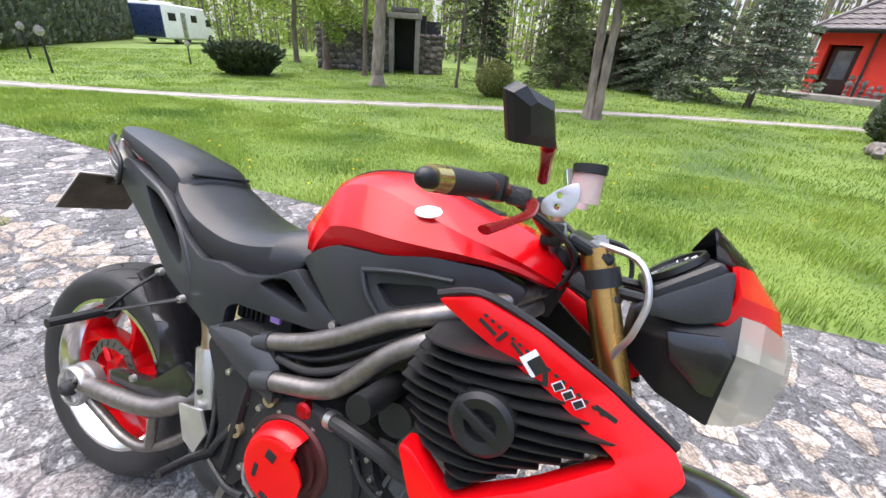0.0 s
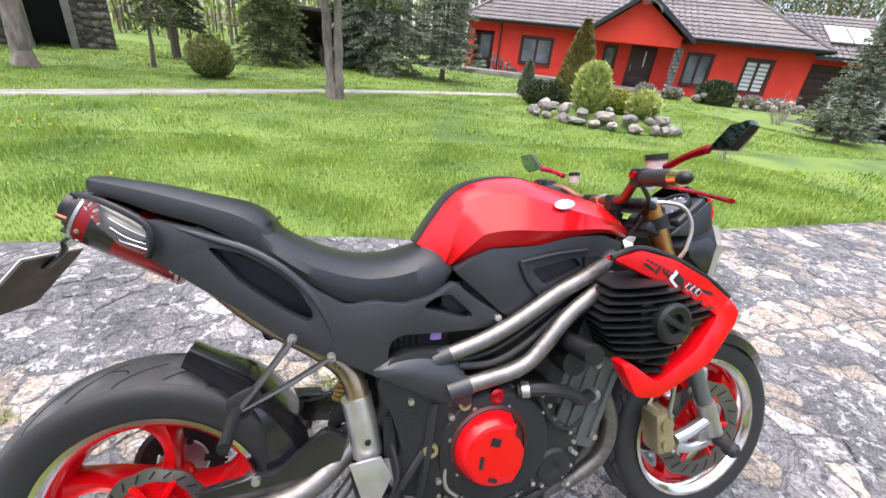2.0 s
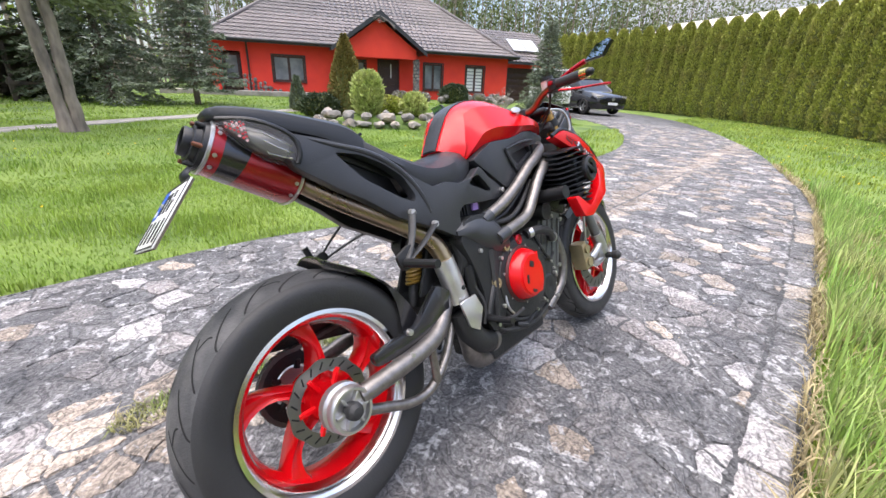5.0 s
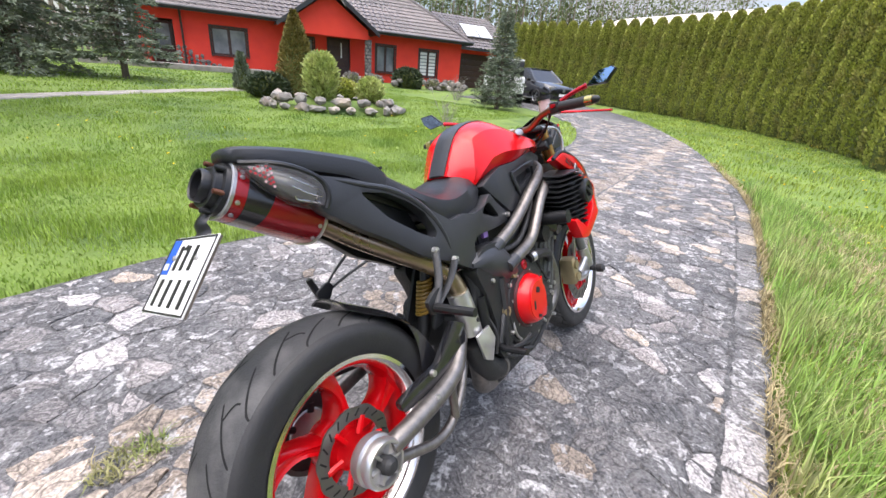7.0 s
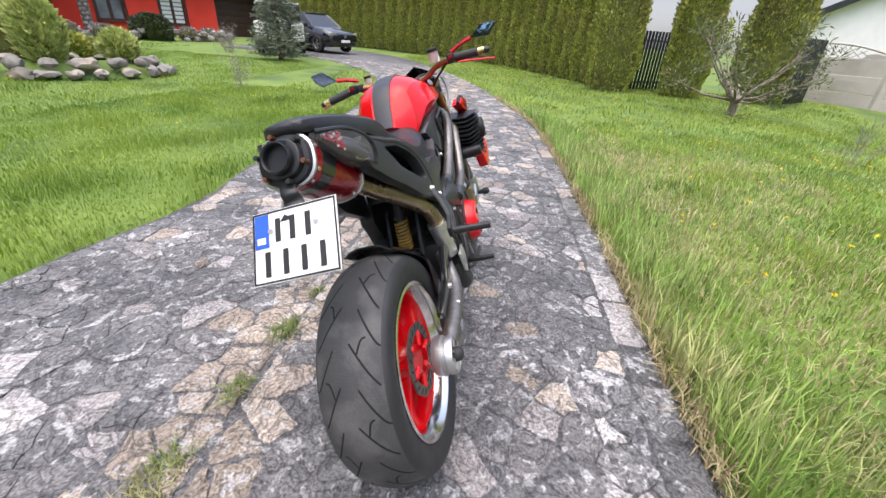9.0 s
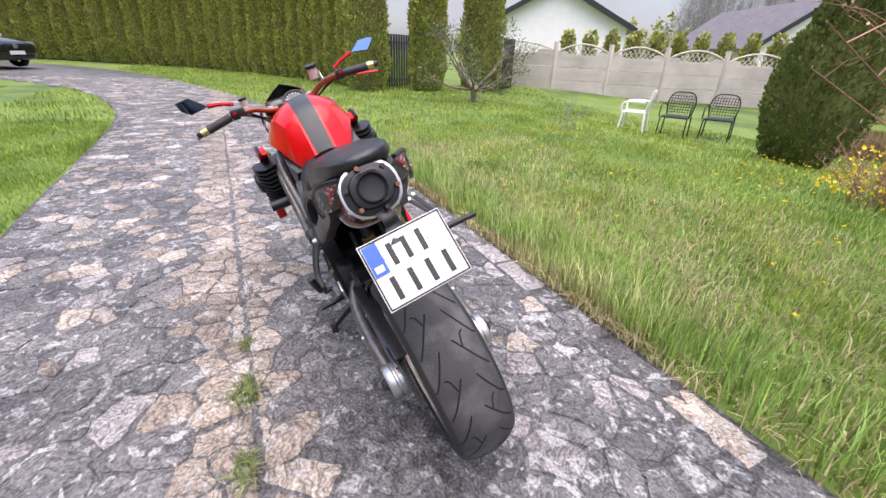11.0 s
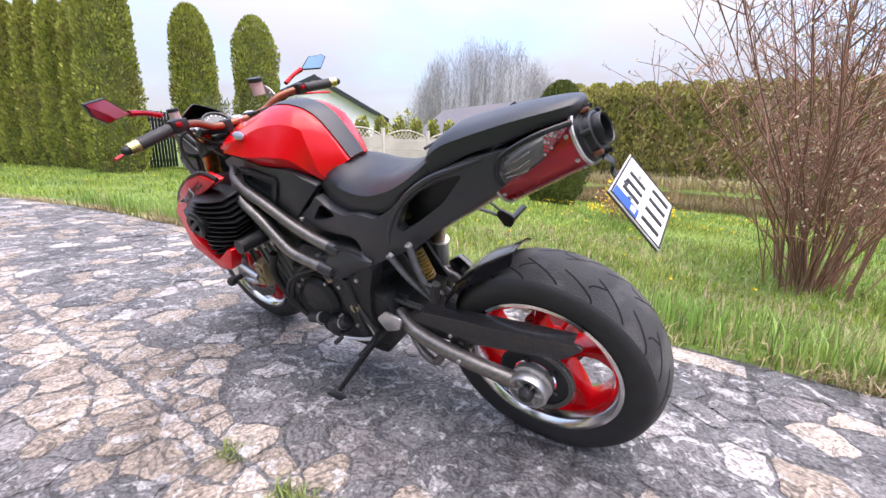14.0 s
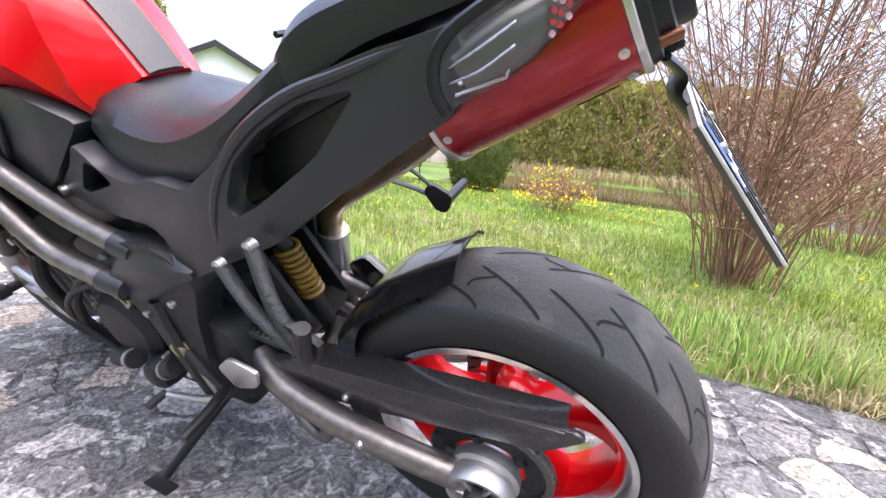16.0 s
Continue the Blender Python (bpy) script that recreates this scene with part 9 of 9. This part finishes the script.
for s in (-1, 1):
    part("riser", add_box(bmesh.new(), (1.142, s * 0.05, 0.996), (0.040, 0.030, 0.045), bevel=0.008), M_PLASTIC, bar)
    a, b_ = (Vector((1.078, 0.262, 1.045)), Vector((1.067, 0.367, 1.030))) if s > 0 else (Vector((1.055, -0.262, 1.055)), Vector((1.028, -0.366, 1.050)))
    dr = (b_ - a).normalized()
    g = bmesh.new()
    add_tube(g, [tuple(a + (b_ - a) * k / 20) for k in range(21)], [0.0172 + 0.0009 * (k % 2) for k in range(21)], 20, 1)
    grip = part("grip", g, M_RUBBER, bar)
    be = bmesh.new()
    add_cyl(be, b_, b_ + dr * 0.028, 0.0180, 0.0165, seg=20)
    part("bar_end", be, M_BRASS, bar, "brass bar-end weight")
    part("bar_end_tip", add_lathe(bmesh.new(), [(0.0001, 0.022), (0.005, 0.021), (0.010, 0.017), (0.0128, 0.010), (0.0132, 0.0), (0.0001, 0.0)], 18, "z"), M_PLASTIC, bar).matrix_local = Matrix.Translation(b_ + dr * 0.028) @ dr.to_track_quat("Z", "Y").to_matrix().to_4x4()
    sg = bmesh.new()
    add_box(sg, tuple(a - dr * 0.022), (0.040, 0.036, 0.042), bevel=0.010)
    part("switch_housing", sg, M_PLASTIC, bar)
    part("switch", add_box(bmesh.new(), tuple(a - dr * 0.022 + Vector((-0.022, 0, 0.006))), (0.012, 0.018, 0.014), bevel=0.003), M_ANORED, bar)
    part("lever_perch", add_box(bmesh.new(), (1.095, s * 0.215, 1.050), (0.038, 0.034, 0.030), bevel=0.009), M_CAST, bar)
    part("lever", add_tube(bmesh.new(), [(1.118, s * 0.215, 1.045), (1.128, s * 0.29, 1.030), (1.120, s * 0.360, 1.018), (1.106, s * 0.425, 1.006)], [0.010, 0.008, 0.007, 0.0085], 8, 5, flat=0.6), M_ANORED, bar, "red anodised lever")
    # mirror
    side = {-1: ((1.128, -0.238, 1.080), (1.139, -0.338, 1.113), [(1.139, -0.338, 1.113), (1.132, -0.388, 1.152), (1.110, -0.440, 1.152), (1.103, -0.452, 1.141), (1.117, -0.418, 1.099)]),
            1: ((1.160, 0.232, 1.080), (1.129, 0.325, 1.109), [(1.129, 0.325, 1.109), (1.110, 0.375, 1.163), (1.093, 0.428, 1.159), (1.105, 0.422, 1.125), (1.115, 0.395, 1.100)])}[s]
    mr = part("mirror", add_tube(bmesh.new(), [side[0], tuple((Vector(side[0]) + Vector(side[1])) / 2 + Vector((0, 0, 0.004))), side[1]], [0.009, 0.008, 0.010], 8, 4), M_ANORED, bike, "faceted mirror on a red stalk")
    pts = [Vector(p) for p in side[2]]
    cen = sum(pts, Vector()) / len(pts)
    nrm = (pts[1] - pts[0]).cross(pts[3] - pts[0]).normalized()
    if nrm.x > 0:
        nrm = -nrm
    pts = [p - nrm * (p - cen).dot(nrm) for p in pts]
    sh = bmesh.new()
    outer = [[p + (cen - p) * k - nrm * o for p in pts] for k, o in ((0.0, -0.004), (-0.035, 0.001), (0.0, 0.010), (0.42, 0.020), (0.82, 0.022))]
    add_loft(sh, outer)
    part("shell", sh, M_PLASTIC, mr, sharp=0.3)
    gl = bmesh.new()
    add_loft(gl, [[p + (cen - p) * 0.07 + nrm * 0.0042 for p in pts], [p + (cen - p) * 0.07 + nrm * 0.0056 for p in pts]])
    part("glass", gl, M_MIRROR, mr, "blue-tinted mirror glass", smooth=False)
res = part("brake_reservoir", add_cyl(bmesh.new(), (1.186, -0.148, 1.060), (1.185, -0.149, 1.106), 0.0235, seg=24), M_MILK, bike, "milky brake fluid reservoir with black lid")
part("lid", add_cyl(bmesh.new(), (1.185, -0.149, 1.106), (1.184, -0.149, 1.120), 0.027, seg=24), M_PLASTIC, res)
part("bracket", panel(bmesh.new(), dense([(1.128, 1.030), (1.165, 1.030), (1.182, 1.058), (1.176, 1.092), (1.146, 1.074), (1.124, 1.052)]), [[(1.150 + 0.005 * math.cos(a), zc + 0.005 * math.sin(a)) for a in np.linspace(0, TAU, 8, endpoint=False)] for zc in (1.046, 1.064)], lambda x, z: -0.176, 0.004, 0.0008), M_ALU, res, "bright plate bracket with two holes")
res2 = part("clutch_reservoir", add_cyl(bmesh.new(), (1.172, 0.188, 1.055), (1.172, 0.188, 1.080), 0.016, seg=18), M_MILK, bike)
part("lid", add_cyl(bmesh.new(), (1.172, 0.188, 1.080), (1.172, 0.188, 1.090), 0.018, seg=18), M_PLASTIC, res2)
for pts in ([(1.10, -0.20, 1.04), (1.17, -0.15, 1.00), (1.19, -0.06, 0.93), (1.12, -0.04, 0.86)], [(1.09, -0.21, 1.04), (1.19, -0.13, 0.98), (1.17, -0.07, 0.90), (1.08, -0.05, 0.85)],
            [(1.10, 0.20, 1.04), (1.18, 0.15, 0.99), (1.18, 0.06, 0.92), (1.10, 0.04, 0.86)], [(1.08, 0.22, 1.04), (1.20, 0.14, 0.97), (1.16, 0.08, 0.88), (1.08, 0.06, 0.84)]):
    part("cable", add_tube(bmesh.new(), pts, 0.0042, 6, 6), M_RUBBER, bike)

# -- pegs, stand, plate --
for s in (-1, 1):
    pa, pb, ap = Vector((0.377, s * 0.176, 0.676)), Vector((0.302, s * 0.176, 0.722)), Vector((0.205, s * 0.228, 0.608))
    pk = part("pillion_peg", add_tube(bmesh.new(), [tuple(ap), (0.205, s * 0.285, 0.606), (0.205, s * 0.338, 0.604)] if s < 0 else [tuple(ap), (0.196, 0.236, 0.640), (0.186, 0.238, 0.672)], [0.012, 0.011, 0.0105], 10, 3), M_PLASTIC, bike, "folding black pillion footrest on a forked bracket")
    for p in (pa, pb):
        part("arm", add_tube(bmesh.new(), [tuple(p), tuple((p + ap) / 2 + Vector((0, s * 0.01, 0))), tuple(ap)], [0.011, 0.010, 0.010], 10, 4, flat=0.4), M_CAST, pk)
        bolt(pk, p, (0, s, 0), 0.010, 0.008, M_ALU)
    part("bracket", panel(bmesh.new(), dense([(0.182, 0.628), (0.232, 0.652), (0.250, 0.632), (0.222, 0.590), (0.196, 0.588)]), [], lambda x, z: s * 0.224, -s * 0.012, 0.003), M_CAST, pk)
    rp = part("rider_peg", add_tube(bmesh.new(), [(0.520, s * 0.175, 0.345), (0.505, s * 0.22, 0.348), (0.50, s * 0.285, 0.350)], [0.012, 0.011, 0.010], 10, 3), M_PLASTIC, bike, "black rider footrest")
    part("bracket", add_tube(bmesh.new(), [(0.575, s * 0.175, 0.43), (0.545, s * 0.18, 0.39), (0.520, s * 0.178, 0.345)], 0.010, 8, 4), M_CAST, rp)
    if s < 0:
        part("pedal", add_tube(bmesh.new(), [(0.520, s * 0.185, 0.335), (0.60, s * 0.205, 0.315), (0.66, s * 0.215, 0.325)], 0.007, 8, 4), M_CAST, rp)
part("heel_guard", panel(bmesh.new(), dense([(0.395, 0.445), (0.455, 0.460), (0.500, 0.420), (0.470, 0.375), (0.410, 0.400)]), [], lambda x, z: 0.182, -0.008, 0.002), M_BRIGHT, bike)
gl = part("gear_lever", add_tube(bmesh.new(), [(0.520, 0.196, 0.338), (0.575, 0.203, 0.322), (0.630, 0.208, 0.312), (0.660, 0.216, 0.314)], [0.009, 0.007, 0.006, 0.006], 10, 4), M_ALU, bike, "bare metal gear lever with a rubber toe piece")
part("toe_piece", add_cyl(bmesh.new(), (0.660, 0.212, 0.314), (0.660, 0.252, 0.316), 0.0085, seg=12), M_RUBBER, gl)
part("shift_rod", add_cyl(bmesh.new(), (0.520, 0.192, 0.352), (0.585, 0.176, 0.440), 0.0048, seg=10), M_STEEL, gl)
part("rod_end", add_box(bmesh.new(), (0.585, 0.176, 0.440), (0.018, 0.012, 0.024), bevel=0.004), M_ALU, gl)
bolt(gl, (0.520, 0.200, 0.338), (0, 1, 0), 0.009, 0.006, M_ALU)
st = part("side_stand", add_tube(bmesh.new(), [(0.575, 0.105, 0.275), (0.612, 0.160, 0.225), (0.690, 0.285, 0.102)], [0.014, 0.012, 0.010], 10, 4), M_PLASTIC, bike, "black side stand resting on the paving")
part("foot", add_box(bmesh.new(), (0.698, 0.300, 0.084), (0.075, 0.032, 0.008), Matrix.Translation((0.698, 0.300, 0.084)) @ Matrix.Rotation(radians(21.5), 4, "X") @ Matrix.Translation((-0.698, -0.300, -0.084)), bevel=0.003), M_PLASTIC, st)
part("spring", add_tube(bmesh.new(), [(0.60, 0.125, 0.245), (0.66, 0.205, 0.165)], 0.005, 8, 2), M_ALU, st)
# number plate with its bent carrier
pu, pd = Vector((0, -0.194, 0.003)), Vector((-0.096, -0.003, -0.117))
p0 = Vector((-0.165, 0.099, 0.886))
pn_ = pu.cross(pd).normalized()
if pn_.x > 0:
    pn_ = -pn_
ex, ey = pu.normalized(), pd.normalized()
PM = Matrix(((ex.x, ey.x, pn_.x, p0.x), (ex.y, ey.y, pn_.y, p0.y), (ex.z, ey.z, pn_.z, p0.z), (0, 0, 0, 1)))
W_, H_ = 0.198, 0.155


def plate_box(bm, x0, x1, y0, y1, z0, z1, bevel=0.0):
    return add_box(bm, ((x0 + x1) / 2, (y0 + y1) / 2, (z0 + z1) / 2), (x1 - x0, y1 - y0, z1 - z0), PM, bevel=bevel)


npl = part("number_plate", plate_box(bmesh.new(), 0, W_, 0, H_, -0.003, 0.0, 0.001), M_PLATEW, bike, "white two-row number plate with a blue strip")
part("backing", plate_box(bmesh.new(), 0.001, W_ - 0.001, 0.001, H_ - 0.001, -0.0075, -0.0032), M_DIRTY, npl, "dirty black plate backing")
rimb = bmesh.new()
for x0, x1, y0, y1 in ((0.002, W_ - 0.002, 0.002, 0.0055), (0.002, W_ - 0.002, H_ - 0.0055, H_ - 0.002), (0.002, 0.0055, 0.0055, H_ - 0.0055), (W_ - 0.0055, W_ - 0.002, 0.0055, H_ - 0.0055)):
    plate_box(rimb, x0, x1, y0, y1, 0.0002, 0.0016)
part("plate_rim", rimb, M_INK, npl, smooth=False)
part("blue_strip", plate_box(bmesh.new(), 0.007, 0.040, 0.007, 0.078, 0.0002, 0.0014), M_PLATEB, npl, smooth=False)
part("bar", plate_box(bmesh.new(), 0.013, 0.033, 0.056, 0.070, 0.0014, 0.0022), M_PLATEW, npl, smooth=False)
for x0, x1, y0, y1 in ((0.056, 0.068, 0.020, 0.070), (0.090, 0.102, 0.020, 0.070), (0.126, 0.138, 0.020, 0.070), (0.030, 0.042, 0.088, 0.140), (0.072, 0.084, 0.088, 0.140), (0.114, 0.126, 0.088, 0.140), (0.156, 0.168, 0.088, 0.140)):
    part("bar", plate_box(bmesh.new(), x0, x1, y0, y1, 0.0002, 0.0018, 0.0004), M_INK, npl, smooth=False)
for x in (0.045, 0.150):
    bolt(npl, PM @ Vector((x, 0.045, 0.0)), pn_, 0.006, 0.004, M_ALU)
part("plate_carrier", add_tube(bmesh.new(), [tuple(MUF @ Vector((-0.118, 0.0, -0.052))), (-0.150, 0.006, 0.908), (-0.150, 0.004, 0.888), tuple(PM @ Vector((W_ * 0.48, 0.03, -0.006)))], [0.020, 0.018, 0.022, 0.028], 8, 5, flat=0.25), M_PLASTIC, bike, "bent black plate carrier")

# ---- paving stones of the drive ----
import itertools

M_PAVE, M_PAVE_REST = pave_mat("paving_stone", False), pave_mat("paving_stone_far", True)
TAN = [(0.0, (0.245, 0.205, 0.166)), (0.5, (0.335, 0.282, 0.23)), (1.0, (0.44, 0.38, 0.32))]
M_TAN, M_TAN_REST = pave_mat("tan_paving_stone", False, TAN), pave_mat("tan_paving_stone_far", True, TAN)
prs = random.Random(23)
rx, ry = [p[0] for p in R_EDGE], [p[1] for p in R_EDGE]
lx, ly = [p[0] for p in L_EDGE], [p[1] for p in L_EDGE]
JOINT = 0.575


def clip(poly, nx, ny, c):
    """Keeps the side of the polygon where nx * x + ny * y < c."""
    out = []
    for i, p in enumerate(poly):
        q = poly[(i + 1) % len(poly)]
        a, b = nx * p[0] + ny * p[1] - c, nx * q[0] + ny * q[1] - c
        if a <= 0:
            out.append(p)
        if (a < 0) != (b < 0) and a != b:
            t = a / (a - b)
            out.append((p[0] + (q[0] - p[0]) * t, p[1] + (q[1] - p[1]) * t))
    return out


def stone_cells(x0, x1, lower, upper, sx, sy, drop):
    """Irregular stones that fill the band between the two edges."""
    seeds = []
    nx = int((x1 - x0) / sx)
    for i in range(nx + 1):
        for j in range(-30, 60):
            x, y = x0 + i * sx + prs.uniform(-0.46, 0.46) * sx + (0.5 * sx if j % 2 else 0), j * sy + prs.uniform(-0.46, 0.46) * sy
            if lower(x) - 0.05 < y < upper(x) + 0.05 and prs.random() > drop:
                seeds.append((x, y))
    S = np.array(seeds)
    for k, (x, y) in enumerate(seeds):
        d = (S[:, 0] - x) ** 2 + (S[:, 1] - y) ** 2
        poly = [(x - 0.5, y - 0.5), (x + 0.5, y - 0.5), (x + 0.5, y + 0.5), (x - 0.5, y + 0.5)]
        for q in np.argsort(d)[1:18]:
            ax, ay = S[q, 0] - x, S[q, 1] - y
            poly = clip(poly, ax, ay, (S[q, 0] ** 2 + S[q, 1] ** 2 - x * x - y * y) / 2)
        poly = clip(clip(poly, -1, 0, -x0), 1, 0, x1)
        for f, s in ((lower, -1), (upper, 1)):
            m = (f(x + 0.05) - f(x - 0.05)) / 0.1
            poly = clip(poly, -m * s, s, s * (f(x) - m * x) )
        if len(poly) > 2 and max(p[0] for p in poly) - min(p[0] for p in poly) < 0.6:
            yield poly


def stone_mesh(poly, gap, high):
    """One flat stone with a ragged rim, a worn edge and a slight tilt."""
    c = np.mean(poly, axis=0)
    ring = []
    for i, p in enumerate(poly):
        q = np.array(poly[(i + 1) % len(poly)])
        p = np.array(p)
        ln = np.linalg.norm(q - p)
        if ln < 0.004:
            continue
        ring.append(p)
        for j in range(1, max(1, int(ln / 0.04)) + 1):
            t = j / (max(1, int(ln / 0.04)) + 1)
            ring.append(p + (q - p) * t + np.array([prs.gauss(0, 0.0055), prs.gauss(0, 0.0055)]))
    if len(ring) < 4:
        return None
    R = np.array(ring) - c
    d = np.linalg.norm(R, axis=1, keepdims=True)
    # rounded corners: pull far corners in
    d2 = np.minimum(d, np.mean(d) * 1.32)
    U = R / np.maximum(d, 1e-6)
    if np.mean(d) < gap * 2.2:
        return None
    outer, mid, top = U * (d2 - gap), U * (d2 - gap - 0.003), U * np.maximum(d2 - gap - 0.013, 0.01)
    n = len(R)
    tx, ty = prs.gauss(0, 0.009), prs.gauss(0, 0.009)
    zt = lambda P, o: (o + P[:, 0] * tx + P[:, 1] * ty)[:, None] + np.array([[prs.gauss(0, 0.0012)] for _ in range(len(P))])
    V = np.vstack([np.hstack([outer, np.full((n, 1), -0.03)]), np.hstack([mid, zt(mid, high - 0.0035)]), np.hstack([top, zt(top, high)]), [[0, 0, high + 0.0015]]])
    F = []
    for a in (0, 1):
        for i in range(n):
            j = (i + 1) % n
            F.append((a * n + i, a * n + j, a * n + n + j, a * n + n + i))
    T = [(2 * n + i, 2 * n + (i + 1) % n, 3 * n) for i in range(n)]
    return c, V, F, T


rest = {True: [[], [], 0], False: [[], [], 0]}
near = 0
edge_r = lambda x: float(np.interp(x, rx, ry)) + 0.02
low = lambda x: edge_r(x) + (0.155 if -3.6 < x < 7.0 else 0.0)
high_ = lambda x: float(np.interp(x, lx, ly)) - 0.02
bands = [(-3.6, 7.0, low, lambda x: JOINT - 0.008, 0.134, 0.116, 0.24), (-3.6, 7.0, lambda x: JOINT + 0.008, high_, 0.134, 0.116, 0.24),
         (-11.0, -3.6, low, high_, 0.15, 0.13, 0.2), (7.0, 16.0, low, high_, 0.15, 0.13, 0.2)]
def edge_row():
    """The row of longer stones along the drive's right edge."""
    x = -3.6
    while x < 6.9:
        ln = prs.uniform(0.16, 0.36)
        j = lambda: prs.gauss(0, 0.008)
        yield [(x + j(), edge_r(x) + j()), (x + ln + j(), edge_r(x + ln) + j()), (x + ln + j(), edge_r(x + ln) + 0.148 + j()), (x + j(), edge_r(x) + 0.148 + j())]
        x += ln + 0.004


cells = itertools.chain(*[stone_cells(*b_) for b_ in bands], edge_row())
for poly in cells:
    made = stone_mesh(poly, prs.uniform(0.001, 0.006), prs.uniform(-0.0045, 0.0045))
    if made is None:
        continue
    c, V, F, T = made
    strip = max(0.04, min(1.0, 1.7 - abs(c[1] - JOINT - 0.05) / 0.17))
    tan = prs.random() < max(strip, 0.22 * float(sstep(0.1, 2.2, c[0])))
    if -1.25 < c[0] < 2.2 and near < 300:
        me = bpy.data.meshes.new("stone")
        me.from_pydata([tuple(v) for v in V], [], F + T)
        ob = link("stone", me, M_TAN if tan else M_PAVE, drive)
        ob.location = (c[0], c[1], float(rise(c[0], c[1])))
        near += 1
    else:
        W, r = V + np.array([c[0], c[1], float(rise(c[0], c[1]))]), rest[tan]
        r[0].append(W)
        r[1] += [tuple(i + r[2] for i in f) for f in F + T]
        r[2] += len(W)
for tan, material in ((False, M_PAVE_REST), (True, M_TAN_REST)):
    me = bpy.data.meshes.new("stones")
    me.from_pydata([tuple(v) for v in np.vstack(rest[tan][0])], [], rest[tan][1])
    tagged(link("stones", me, material, drive), kind="stuff")


# weeds in the joint
def weed(x, y, r, n, h, material=M_WEED):
    a, u = rng.uniform(0, TAU, n), np.sqrt(rng.uniform(0, 1, n))
    P = np.stack([x + r * u * np.cos(a), y + r * 0.6 * u * np.sin(a), np.full(n, -0.01)], -1)
    V, F = blades(P, np.full(n, h), 0.0026, 1.6)
    return raw("weed", V, F, material)


for x, y, r, n, h in ((-0.25, 0.66, 0.11, 240, 0.045), (0.10, 0.62, 0.06, 120, 0.045), (0.45, 0.60, 0.08, 160, 0.05), (-0.75, 0.63, 0.07, 120, 0.05), (0.75, 0.58, 0.05, 60, 0.035), (-1.16, 0.66, 0.12, 200, 0.045), (-2.6, 0.66, 0.2, 300, 0.06)):
    tagged(weed(x, y, r, n, h), "tuft of green weed growing from the paving joint", "weed")
tagged(weed(2.6, JOINT, 2.2, 260, 0.02, M_DRY), "dry moss and grass in the straight paving joint", "moss", kind="stuff")
